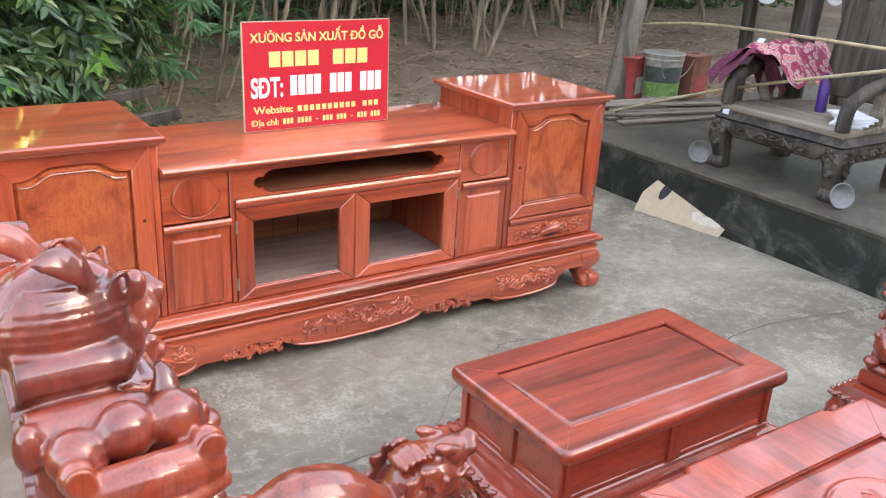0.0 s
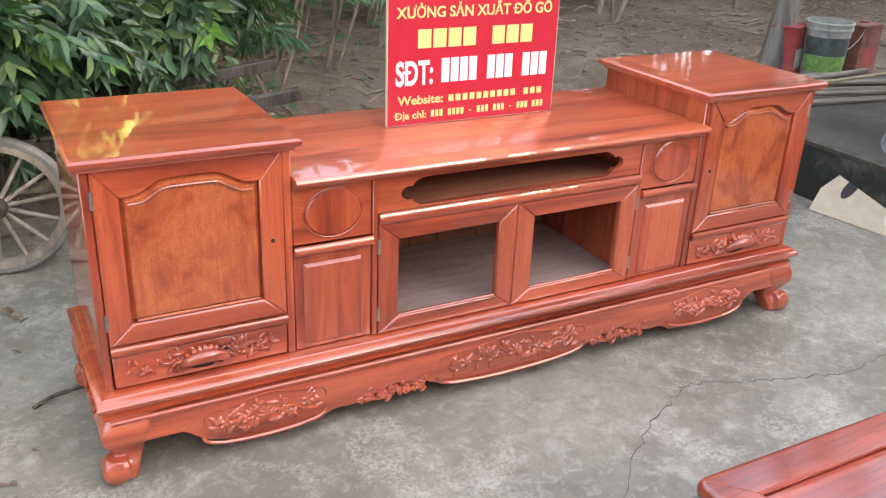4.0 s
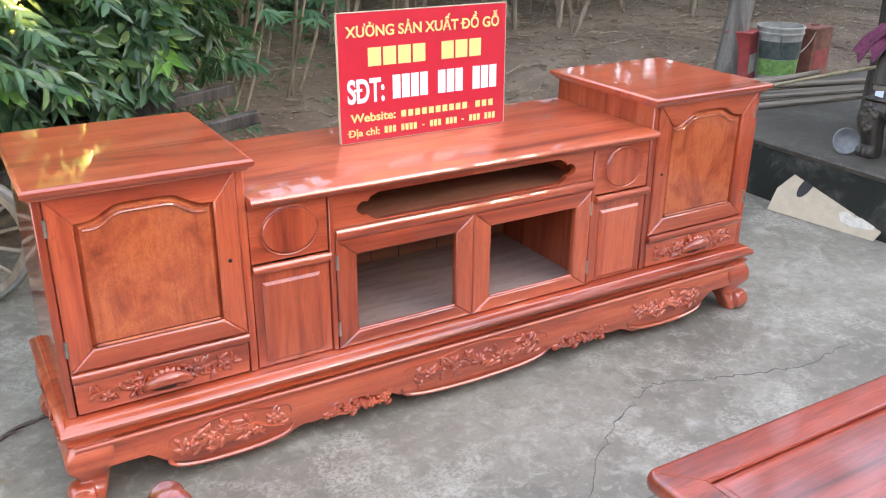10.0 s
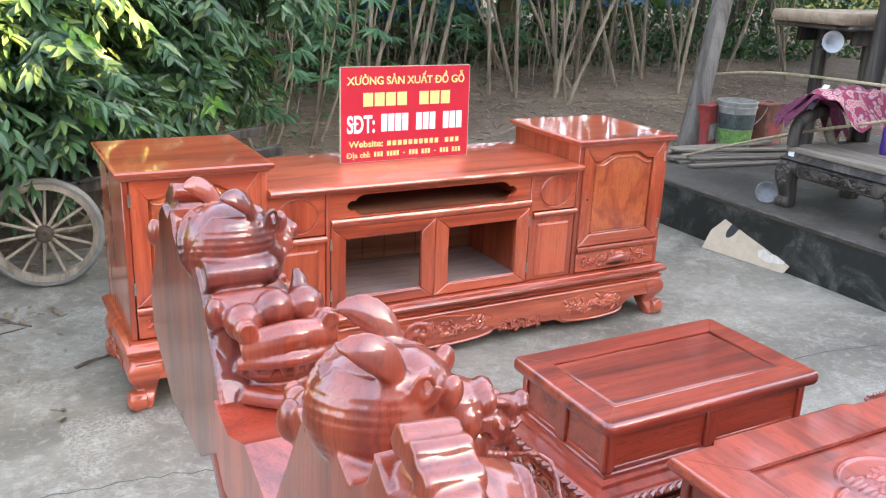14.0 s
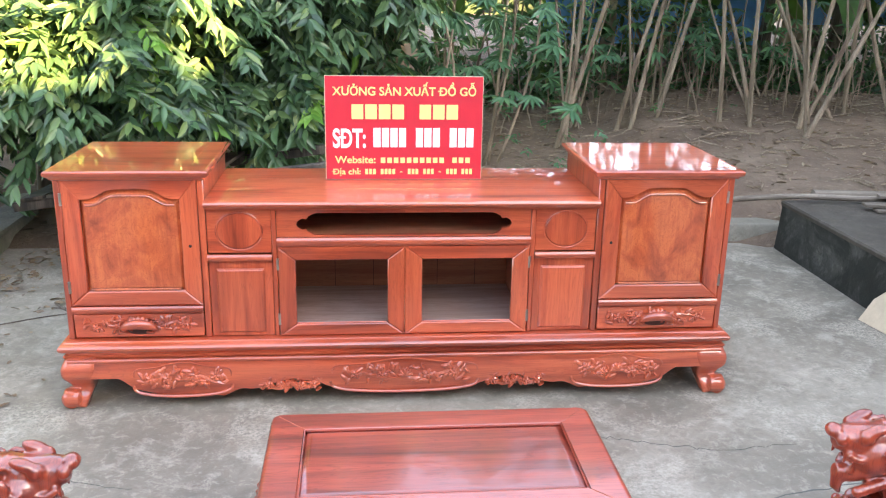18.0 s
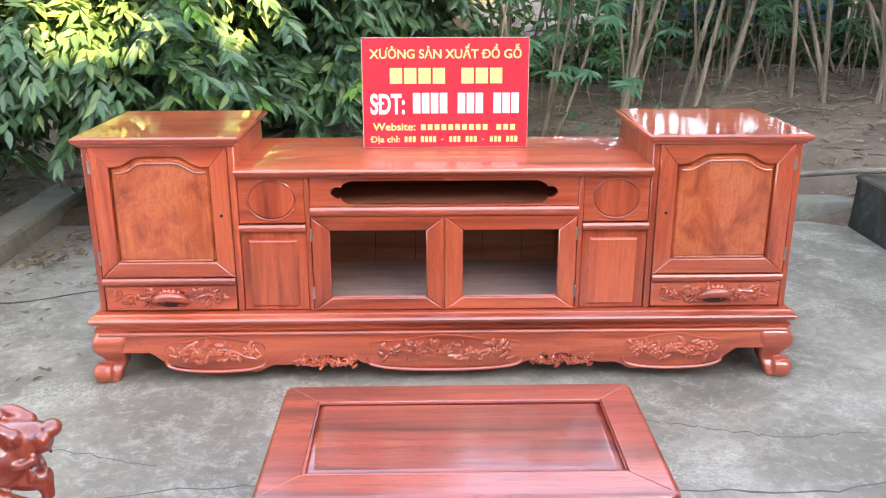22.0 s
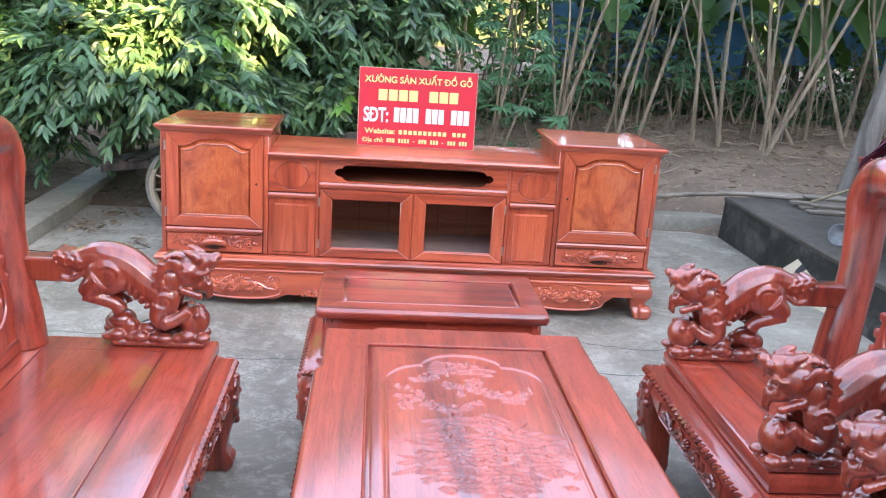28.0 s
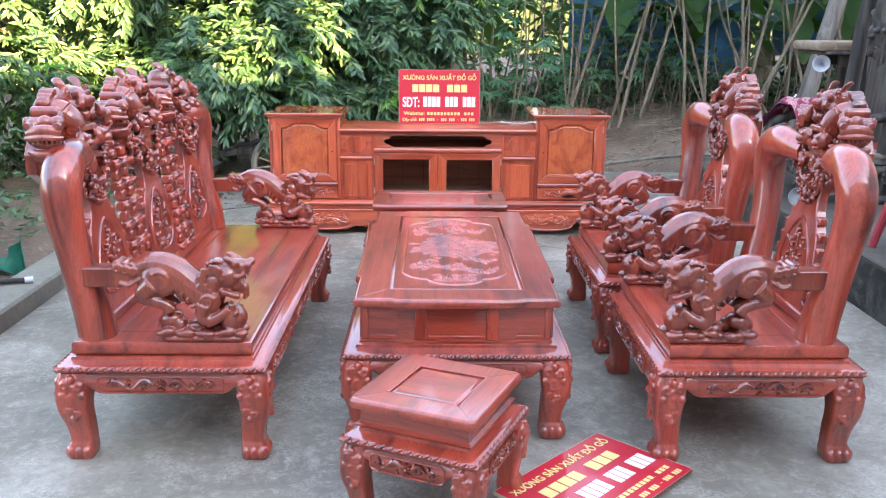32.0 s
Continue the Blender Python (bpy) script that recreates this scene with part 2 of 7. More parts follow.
def soil_material():
    m = Mat("leafy_soil", rough=0.95)
    v = m.coords()
    a = m.noise(v, 0.8, 6.0, 0.65, 0.5)
    b = m.noise(v, 14.0, 5.0, 0.7, 0.3)
    c = m.noise(v, 60.0, 3.0, 0.7)
    col = m.ramp(a, [(0.3, (0.105, 0.070, 0.046)), (0.5, (0.190, 0.135, 0.092)), (0.7, (0.290, 0.220, 0.155))])
    col = m.mix(m.ramp(b, [(0.55, (0, 0, 0)), (0.70, (0.7, 0.7, 0.7))]), col, (0.36, 0.275, 0.190))
    col = m.mix(m.ramp(b, [(0.28, (0.8, 0.8, 0.8)), (0.42, (0, 0, 0))]), col, (0.10, 0.068, 0.044))
    m.color(col)
    m.bump(m.math("ADD", b, m.math("MULTIPLY", c, 0.5)), 0.9, 0.04)
    return m.m


soil = soil_material()


def leaf_material(name, dark, mid, light, rough=0.42, trans=0.35):
    m = Mat(name, rough=rough, spec=0.5)
    g = m.t.nodes.new("ShaderNodeNewGeometry")
    r = g.outputs["Random Per Island"]
    col = m.ramp(r, [(0.0, dark), (0.45, mid), (0.85, mid), (1.0, light)])
    n = m.noise(m.coords(), 9.0, 3.0)
    col = m.mix(m.math("MULTIPLY", n, 0.35), col, dark)
    m.color(col)
    tr = m.node("BsdfTranslucent")
    m.link(m.mix(1.0, col, (1.5, 1.55, 0.55), "MULTIPLY"), tr.inputs["Color"])
    mx = m.node("MixShader")
    mx.inputs[0].default_value = trans
    m.link(m.b.outputs[0], mx.inputs[1])
    m.link(tr.outputs[0], mx.inputs[2])
    m.link(mx.outputs[0], m.t.nodes["Material Output"].inputs["Surface"])
    return m.m


leaf_tree = leaf_material("longan_leaf", (0.024, 0.060, 0.032), (0.095, 0.182, 0.082), (0.25, 0.34, 0.12), rough=0.28, trans=0.28)
leaf_fresh = leaf_material("fresh_leaf", (0.10, 0.24, 0.04), (0.17, 0.34, 0.06), (0.25, 0.42, 0.09))
leaf_cassava = leaf_material("cassava_leaf", (0.050, 0.130, 0.068), (0.090, 0.205, 0.105), (0.15, 0.28, 0.125))
leaf_banana = leaf_material("banana_leaf", (0.06, 0.13, 0.045), (0.10, 0.20, 0.06), (0.22, 0.27, 0.08))
leaf_bush = leaf_material("bush_leaf", (0.020, 0.046, 0.024), (0.060, 0.115, 0.052), (0.115, 0.175, 0.065))
leaf_dry = leaf_material("dry_leaf", (0.13, 0.085, 0.05), (0.25, 0.18, 0.11), (0.36, 0.29, 0.19), trans=0.1)
rubber = plain("grey_rubber", (0.20, 0.185, 0.155), 0.85, bump=0.2)
hub_metal = plain("rusty_iron", (0.12, 0.085, 0.06), 0.65, metal=0.6)
hinge_metal = plain("steel", (0.42, 0.38, 0.33), 0.4, metal=0.9)
black = plain("black_hole", (0.012, 0.009, 0.008), 0.7)
sign_red = plain("sign_red", (0.55, 0.022, 0.040), 0.32, vary=0.05, coat=0.3)
sign_white = plain("sign_white", (0.80, 0.79, 0.76), 0.4, vary=0.03)
sign_yellow = plain("sign_yellow", (0.78, 0.66, 0.24), 0.4, vary=0.03)
card_mat = plain("cardboard", (0.52, 0.42, 0.29), 0.85, vary=0.12, bump=0.1)
card_torn = plain("torn_cardboard", (0.62, 0.56, 0.46), 0.9, vary=0.15, scale=40, bump=0.3)
ink = plain("dark_print", (0.035, 0.03, 0.03), 0.8)
bucket_white = plain("dirty_white_plastic", (0.34, 0.325, 0.28), 0.5, vary=0.3)
bucket_label = plain("dark_label", (0.07, 0.085, 0.075), 0.5, vary=0.4, scale=25)
bucket_green = plain("green_label", (0.17, 0.30, 0.08), 0.5, vary=0.5, scale=30)
tin_red = plain("red_tin", (0.30, 0.045, 0.04), 0.5, vary=0.3)
tin_rust = plain("rusty_tin", (0.20, 0.075, 0.05), 0.65, vary=0.4)
white_enamel = plain("white_enamel", (0.46, 0.47, 0.48), 0.35, vary=0.1)
dull_metal = plain("dull_metal", (0.20, 0.20, 0.195), 0.5, vary=0.3)
paper = plain("paper", (0.68, 0.70, 0.74), 0.7, vary=0.1)
purple = plain("purple_plastic", (0.06, 0.02, 0.16), 0.4)
tarp = plain("blue_tarpaulin", (0.10, 0.27, 0.50), 0.5, vary=0.35, scale=3, bump=0.3)
net_green = plain("green_net", (0.02, 0.16, 0.10), 0.7, vary=0.4)
red_plastic = plain("red_plastic", (0.42, 0.05, 0.06), 0.35, vary=0.1)
wall_mat = concrete("unseen_wall_plaster", (0.44, 0.42, 0.37), (0.32, 0.30, 0.27), (0.55, 0.53, 0.48))


def cloth_material():
    m = Mat("flowered_cloth", rough=0.9)
    v = m.coords()
    vo = m.node("TexVoronoi", Scale=22.0)
    m.link(v, vo.inputs["Vector"])
    n = m.noise(v, 30.0, 3.0)
    d = m.math("ADD", vo.outputs["Distance"], m.math("MULTIPLY", n, 0.25))
    m.color(m.ramp(d, [(0.15, (0.62, 0.50, 0.42)), (0.34, (0.45, 0.06, 0.09)), (0.55, (0.42, 0.33, 0.30)), (0.7, (0.25, 0.03, 0.07))]))
    return m.m


cloth = cloth_material()
cloth_dark = plain("maroon_cloth", (0.12, 0.02, 0.05), 0.9, vary=0.6, scale=40)

seam = plain("seat_seam", (0.12, 0.018, 0.012), 0.5)
# near-black colour for the shade painted under the drawer pulls
hollow_shade = plain("painted_pull_shade", (0.05, 0.012, 0.007), 0.5)


# ---- geometry helpers ----
class G:
    """Gathers vertices and faces of one mesh."""
    def __init__(self):
        self.v, self.f = [], []

    def add(self, v, f):
        n = len(self.v)
        self.v += [tuple(p) for p in v]
        self.f += [tuple(i + n for i in q) for q in f]
        return self

    def box(self, x0, x1, y0, y1, z0, z1, b=0.003):
        b = min(b, 0.45 * (x1 - x0), 0.45 * (y1 - y0), 0.45 * (z1 - z0))
        v, idx = [], {}
        for i, x in enumerate((x0, x1)):
            for j, y in enumerate((y0, y1)):
                for k, z in enumerate((z0, z1)):
                    sx, sy, sz = (b if not i else -b), (b if not j else -b), (b if not k else -b)
                    idx[i, j, k] = len(v)
                    v += [(x, y + sy, z + sz), (x + sx, y, z + sz), (x + sx, y + sy, z)]
        f = []
        for i in (0, 1):
            q = [idx[i, j, k] for j, k in ((0, 0), (0, 1), (1, 1), (1, 0))]
            f.append(q if not i else q[::-1])
            q = [idx[j, i, k] + 1 for j, k in ((0, 0), (1, 0), (1, 1), (0, 1))]
            f.append(q if not i else q[::-1])
            q = [idx[j, k, i] + 2 for j, k in ((0, 0), (0, 1), (1, 1), (1, 0))]
            f.append(q if not i else q[::-1])
        for a in (0, 1):
            for c in (0, 1):
                flip = a == c
                e = [idx[a, c, 0], idx[a, c, 1]]
                q = [e[0], e[1], e[1] + 1, e[0] + 1]
                f.append(q if not flip else q[::-1])
                e = [idx[a, 0, c], idx[a, 1, c]]
                q = [e[0], e[0] + 2, e[1] + 2, e[1]]
                f.append(q if not flip else q[::-1])
                e = [idx[0, a, c], idx[1, a, c]]
                q = [e[0] + 1, e[1] + 1, e[1] + 2, e[0] + 2]
                f.append(q if not flip else q[::-1])
        for (i, j, k), n in idx.items():
            q = [n, n + 1, n + 2]
            f.append(q if (i + j + k) % 2 else q[::-1])
        return self.add(v, f)

    def loft(self, rings, caps=True, closed=True):
        n = len(rings[0])
        v = [p for r in rings for p in r]
        f = []
        m = n if closed else n - 1
        for a in range(len(rings) - 1):
            for i in range(m):
                j = (i + 1) % n
                f.append((a * n + i, a * n + j, (a + 1) * n + j, (a + 1) * n + i))
        if caps:
            f.append(tuple(range(n))[::-1])
            f.append(tuple((len(rings) - 1) * n + i for i in range(n)))
        return self.add(v, f)

    def tube(self, path, radii, n=8, flat=1.0, caps=True, up=None):
        """A round bar along a path; flat squeezes it along its second axis."""
        P = [Vector(p) for p in path]
        if isinstance(radii, (int, float)):
            radii = [radii] * len(P)
        if 2 < len(P) < 5 and n >= 10 and max(radii) > 0.015:
            P, radii, n = [Vector(p) for p in smooth_line(P, 4)], smooth_values(list(radii), 4), max(n, 18)
        rings, prev = [], None
        for i, p in enumerate(P):
            t = (P[min(i + 1, len(P) - 1)] - P[max(i - 1, 0)])
            t = t.normalized() if t.length > 1e-9 else Vector((0, 0, 1))
            if up is not None:
                a = Vector(up).cross(t)
            else:
                a = prev - t * prev.dot(t) if prev is not None else t.orthogonal()
            a = a.normalized() if a.length > 1e-6 else t.orthogonal().normalized()
            prev = a
            b = t.cross(a)
            r = radii[i]
            rings.append([p + a * (r * math.cos(2 * math.pi * k / n)) + b * (r * flat * math.sin(2 * math.pi * k / n)) for k in range(n)])
        return self.loft(rings, caps)

    def ball(self, c, r, n=10, m=7, rot=None):
        if isinstance(r, (int, float)):
            r = (r, r, r)
        if max(r) > 0.022:
            n, m = max(n, 26), max(m, 17)
        R = Euler([radians(a) for a in rot]).to_matrix() if rot else None
        v, f = [], []
        for i in range(1, m):
            th = math.pi * i / m
            for k in range(n):
                ph = 2 * math.pi * k / n
                v.append(Vector((r[0] * math.sin(th) * math.cos(ph), r[1] * math.sin(th) * math.sin(ph), r[2] * math.cos(th))))
        v += [Vector((0, 0, r[2])), Vector((0, 0, -r[2]))]
        if R:
            v = [R @ p for p in v]
        for i in range(m - 2):
            for k in range(n):
                j = (k + 1) % n
                f.append((i * n + k, (i + 1) * n + k, (i + 1) * n + j, i * n + j))
        t, u = len(v) - 2, len(v) - 1
        for k in range(n):
            j = (k + 1) % n
            f.append((t, k, j))
            f.append((u, (m - 2) * n + j, (m - 2) * n + k))
        c = Vector(c)
        return self.add([p + c for p in v], f)

    def prism(self, poly, to3, h0, h1, b=0.0):
        """A flat outline of given thickness; to3(u, w, h) places it. b bevels the h1 side."""
        rings = [[to3(u, w, h0) for u, w in poly]]
        if b:
            rings.append([to3(u, w, h1 - b if h1 > h0 else h1 + b) for u, w in poly])
            poly = offset(poly, -b)
        rings.append([to3(u, w, h1) for u, w in poly])
        return self.loft(rings)

    def moved(self, m):
        self.v = [tuple(m @ Vector(p)) for p in self.v]
        return self

    def join(self, o, m=None):
        return self.add([m @ Vector(p) for p in o.v] if m else o.v, o.f)


def offset(poly, d):
    """A closed outline (counter-clockwise) moved outwards by d, with mitred corners."""
    out, n = [], len(poly)
    for i in range(n):
        p0, p1, p2 = Vector(poly[i - 1]), Vector(poly[i]), Vector(poly[(i + 1) % n])
        a, b = (p1 - p0), (p2 - p1)
        a = a.normalized() if a.length > 1e-9 else b.normalized()
        b = b.normalized() if b.length > 1e-9 else a
        na, nb = Vector((a.y, -a.x)), Vector((b.y, -b.x))
        k = na + nb
        s = k.length_squared
        k = k * (2.0 / s) if s > 0.35 else na
        out.append((p1.x + k.x * d, p1.y + k.y * d))
    return out


def rect(x0, x1, y0, y1, r=0.0, n=3):
    """A counter-clockwise rectangle with rounded corners."""
    if not r:
        return [(x0, y0), (x1, y0), (x1, y1), (x0, y1)]
    out = []
    for cx, cy, a0 in ((x1 - r, y0 + r, -90), (x1 - r, y1 - r, 0), (x0 + r, y1 - r, 90), (x0 + r, y0 + r, 180)):
        for i in range(n + 1):
            a = radians(a0 + 90 * i / n)
            out.append((cx + r * math.cos(a), cy + r * math.sin(a)))
    return out


def stack(poly, levels):
    """A solid whose outline is moved in and out as it rises: levels of (out, z)."""
    g = G()
    levels = [(levels[0][0] - 0.004, levels[0][1])] + list(levels) + [(levels[-1][0] - 0.004, levels[-1][1])]
    g.loft([[(x, y, z) for x, y in offset(poly, o)] for o, z in levels])
    return g


def ring_stack(outer, inner, levels):
    """A moulding round an opening: levels of (out, z) for the outside, straight inside."""
    g = G()
    levels = [(levels[0][0] - 0.004, levels[0][1])] + list(levels) + [(levels[-1][0] - 0.004, levels[-1][1])]
    rings = [[(x, y, levels[0][1]) for x, y in inner]]
    rings += [[(x, y, z) for x, y in offset(outer, o)] for o, z in levels]
    rings += [[(x, y, levels[-1][1]) for x, y in inner]]
    g.loft(rings + [rings[0]], caps=False)
    return g


def smooth_line(points, n=6):
    """A Catmull-Rom curve through the points."""
    P = [Vector(p) for p in points]
    out = []
    for i in range(len(P) - 1):
        a, b, c, d = P[max(i - 1, 0)], P[i], P[i + 1], P[min(i + 2, len(P) - 1)]
        for k in range(n):
            t = k / n
            out.append(0.5 * (2 * b + (c - a) * t + (2 * a - 5 * b + 4 * c - d) * t * t + (3 * b - a - 3 * c + d) * t ** 3))
    out.append(P[-1])
    return out


def smooth_values(values, n=6):
    return [p.x for p in smooth_line([(v, 0, 0) for v in values], n)]


def make_mesh(name, g, material, sharp=38):
    me = bpy.data.meshes.new(name)
    me.from_pydata(g.v, [], g.f)
    me.materials.append(material)
    me.polygons.foreach_set("use_smooth", [True] * len(me.polygons))
    me.set_sharp_from_angle(angle=radians(sharp))
    me.update()
    return me


def thing(name, label, category, at=None, group="", kind=""):
    ob = new(name)
    ob.empty_display_size = 0.1
    if at is not None:
        ob.matrix_world = at
    return tagged(ob, label, category, group, kind)


def part(name, g, material, parent, label="", sharp=38):
    me = g if isinstance(g, bpy.types.Mesh) else make_mesh(name, g, material, sharp)
    ob = new(name, me)
    ob.parent = parent
    return tagged(ob, label)


def solid(name, g, material, label, category="", kind="", group="", sharp=38):
    ob = new(name, g if isinstance(g, bpy.types.Mesh) else make_mesh(name, g, material, sharp))
    return tagged(ob, label, category, group, kind)


def sculpt(name, g, material, voxel=0.004, soften=2, extra=None):
    """One carved piece: overlapping forms fused into a single skin, then smoothed."""
    me = bpy.data.meshes.new(name)
    me.from_pydata(g.v, [], g.f)
    tmp = new(name, me)
    r = tmp.modifiers.new("fuse", "REMESH")
    r.mode, r.voxel_size, r.use_smooth_shade = "VOXEL", voxel, True
    s = tmp.modifiers.new("soften", "SMOOTH")
    s.factor, s.iterations = 0.5, soften
    out = bpy.data.meshes.new_from_object(tmp.evaluated_get(bpy.context.evaluated_depsgraph_get()))
    bpy.data.objects.remove(tmp)
    bpy.data.meshes.remove(me)
    out.name = name
    out.materials.clear()
    out.materials.append(material)
    out.polygons.foreach_set("use_smooth", [True] * len(out.polygons))
    return out


def spiral(c, r0, turns, start=0.0, sign=1, n=16, plane="xz"):
    """Points of a scroll that winds in to its centre."""
    out = []
    for i in range(n + 1):
        t = i / n
        a = start + sign * 2 * math.pi * turns * t
        r = r0 * (1 - 0.86 * t)
        u, w = r * math.cos(a), r * math.sin(a)
        out.append((c[0] + u, c[1], c[2] + w) if plane == "xz" else (c[0], c[1] + u, c[2] + w) if plane == "yz" else (c[0] + u, c[1] + w, c[2]))
    return out


def scrollwork(w, h, seed=1, flower=True, thick=0.0045, dense=1.0):
    """Carved scrolls, leaves and a flower over a panel w wide (local x) and h high (local z), standing proud along -y."""
    g, R = G(), random.Random(seed)
    n = max(2, int(dense * w / (1.5 * h)))
    for side in (-1, 1):
        pts = []
        for i in range(n * 6 + 1):
            t = i / (n * 6)
            pts.append((side * (0.07 * w + 0.41 * w * t), 0, 0.24 * h * math.sin(t * n * math.pi) * (1 - 0.3 * t)))
        g.tube(pts, [thick * (1.1 - 0.5 * i / len(pts)) for i in range(len(pts))], 6)
        for i in range(n):
            t = (i + 0.5) / n
            cx = side * (0.07 * w + 0.41 * w * t)
            up = 1 if i % 2 == 0 else -1
            cz = 0.03 * h * up
            g.tube(spiral((cx, 0, cz), 0.19 * h, 1.3, R.uniform(0, 6), side * up, 12), [thick * (1 - 0.06 * k) for k in range(13)], 5)
            for _ in range(3):
                a = R.uniform(0, 6.28)
                g.ball((cx + 0.25 * h * math.cos(a), 0, cz + 0.28 * h * math.sin(a)), (0.10 * h, thick, 0.045 * h), 8, 5, (0, -math.degrees(a), 0))
        g.ball((side * 0.48 * w, 0, 0), (0.07 * h, thick, 0.05 * h), 8, 5)
    if flower:
        for k in range(7):
            a = math.pi * (k / 6)
            g.ball((0.14 * h * math.cos(a), -0.3 * thick, 0.16 * h * math.sin(a)), (0.15 * h, 1.3 * thick, 0.055 * h), 8, 5, (0, -math.degrees(a), 0))
        g.ball((0, -0.5 * thick, 0), (0.1 * h, 1.6 * thick, 0.1 * h), 8, 5)
        for side in (-1, 1):
            g.ball((side * 0.1 * h, 0, -0.2 * h), (0.16 * h, thick, 0.05 * h), 8, 5, (0, side * 35, 0))
    return g


def floral(w, h, seed=2, thick=0.005):
    """A carved spray of stems, leaves and blossoms in a panel w by h, standing proud along -y."""
    g, R = G(), random.Random(seed)
    for side in (-1, 1):
        pts = smooth_line([(side * w * t, 0, h * (0.16 * math.sin(9 * t + seed) - 0.1 * t)) for t in (0.02, 0.12, 0.22, 0.33, 0.46)], 5)
        g.tube(pts, thick * 0.9, 5)
        for _ in range(int(14 + 34 * w)):
            t = R.uniform(0.05, 0.47)
            a = R.uniform(0, 360)
            s = h * R.uniform(0.11, 0.21)
            g.ball((side * w * t, 0, h * R.uniform(-0.34, 0.36) * (1 - 0.5 * t)), (s, thick * R.uniform(0.8, 1.5), s * 0.42), 8, 5, (0, a, 0))
        for t in (0.17, 0.36):
            cx, cz = side * w * t, h * R.uniform(-0.1, 0.1)
            for k in range(5):
                a = 2 * math.pi * k / 5
                g.ball((cx + 0.10 * h * math.cos(a), 0, cz + 0.10 * h * math.sin(a)), (0.12 * h, thick * 1.5, 0.08 * h), 8, 5, (0, -math.degrees(a), 0))
            g.ball((cx, -thick, cz), 0.05 * h, 7, 5)
    for k in range(6):
        a = math.pi * k / 5
        g.ball((0.12 * h * math.cos(a), 0, 0.12 * h * math.sin(a) - 0.02 * h), (0.16 * h, thick * 1.5, 0.08 * h), 8, 5, (0, -math.degrees(a), 0))
    return g


# ---- ground and yard ----
YX0, YX1, YY0, YY1 = -0.70, 3.78, -9.0, 4.66


def ground_height(x, y):
    """Soil round the yard, a little above it and rising away from it."""
    out = max(YX0 - x, y - YY1, 0.0)
    raised = 0.16 * min(max((x - 3.5) / 0.6, 0.0), 1.0) * min(max((y - 4.3) / 0.3, 0.0), 1.0)
    h = 0.03 + raised + 0.07 * min(out, 1.0) + 0.030 * min(max(out - 1.0, 0.0), 10.0)
    return h + 0.05 * noise.noise((x * 0.7, y * 0.7, 3.0)) * min(out, 1.0) + 0.018 * noise.noise((x * 4, y * 4, 1.0)) * min(out * 2, 1)


def build_ground():
    g = G()
    xs = [-400, -120, -40] + [-16 + 0.4 * i for i in range(96)] + [40, 120, 400]
    ys = [-400, -120, -40, -14] + [-8 + 0.4 * i for i in range(80)] + [40, 120, 400]
    for y in ys:
        for x in xs:
            inside = YX0 - 0.1 < x < 14 and y < YY1 + 0.05
            far = max(abs(x), abs(y)) > 30
            g.v.append((x, y, -0.10 if inside else (0.15 if far else ground_height(x, y))))
    n = len(xs)
    g.f = [(j * n + i, j * n + i + 1, (j + 1) * n + i + 1, (j + 1) * n + i) for j in range(len(ys) - 1) for i in range(n - 1)]
    return solid("ground", g, soil, "bare brown soil with dead leaves and twigs", kind="structure", sharp=180)


build_ground()
floor = solid("pavement", G().box(YX0, YX1 + 0.02, YY0, YY1, -0.25, 0.0, 0.01), floor_mat, "stained grey concrete yard slab", kind="structure")
cr = random.Random(5)


def crack(points, w):
    path = smooth_line([(x, y, 0.0) for x, y in points], 9)
    rings = []
    for i, p in enumerate(path):
        t = i / (len(path) - 1)
        k = w * (0.4 + 1.2 * cr.random()) * min(1, 6 * t + 0.2, 6 * (1 - t) + 0.2)
        dx, dy = cr.uniform(-0.012, 0.012), cr.uniform(-0.012, 0.012)
        rings.append([(p.x + dx, p.y + dy - k, 0.0008), (p.x + dx, p.y + dy, 0.0022), (p.x + dx, p.y + dy + k, 0.0008)])
    g = G()
    g.loft(rings, caps=False, closed=False)
    return g


ck = crack([(-0.6, 1.55), (0.1, 1.80), (0.7, 1.98), (1.25, 1.98), (1.9, 1.96), (2.5, 1.93), (3.0, 2.0), (3.75, 1.85)], 0.0035)
ck.join(crack([(1.40, 2.02), (1.66, 2.24), (1.86, 2.345), (1.985, 2.39), (2.15, 2.34), (2.32, 2.285), (2.51, 2.237), (2.8, 2.25)], 0.0018))
ck.join(crack([(-0.4, 2.30), (-0.106, 2.23), (0.295, 2.194), (0.6, 2.10)], 0.002))
ck.join(crack([(0.62, -0.2), (0.80, 0.15), (0.9, 0.5), (0.84, 0.9)], 0.002))
part("crack", ck, crack_mat, floor, "thin dark crack in the concrete")

kb = solid("kerb_back", stack(rect(1.9, 4.3, YY1, YY1 + 0.16), [(0, -0.1), (0.004, 0.0), (0, 0.10), (-0.012, 0.115)]), kerb_mat, "low worn concrete kerb behind the cabinet", kind="structure")
kl = solid("kerb_left", stack(rect(YX0 - 0.24, YX0 - 0.003, -9, 5.6), [(0, -0.1), (0.004, 0.0), (0, 0.085), (-0.014, 0.10)]), kerb_mat, "low worn concrete kerb along the yard", kind="structure")
PZ = 0.30
pl = solid("platform", stack(rect(3.79, 16, -9, 4.52), [(0, -0.2), (0.012, 0.0), (0.004, 0.16), (0, PZ - 0.035)]), platform_side, "raised concrete platform with a black mossy side", kind="structure")
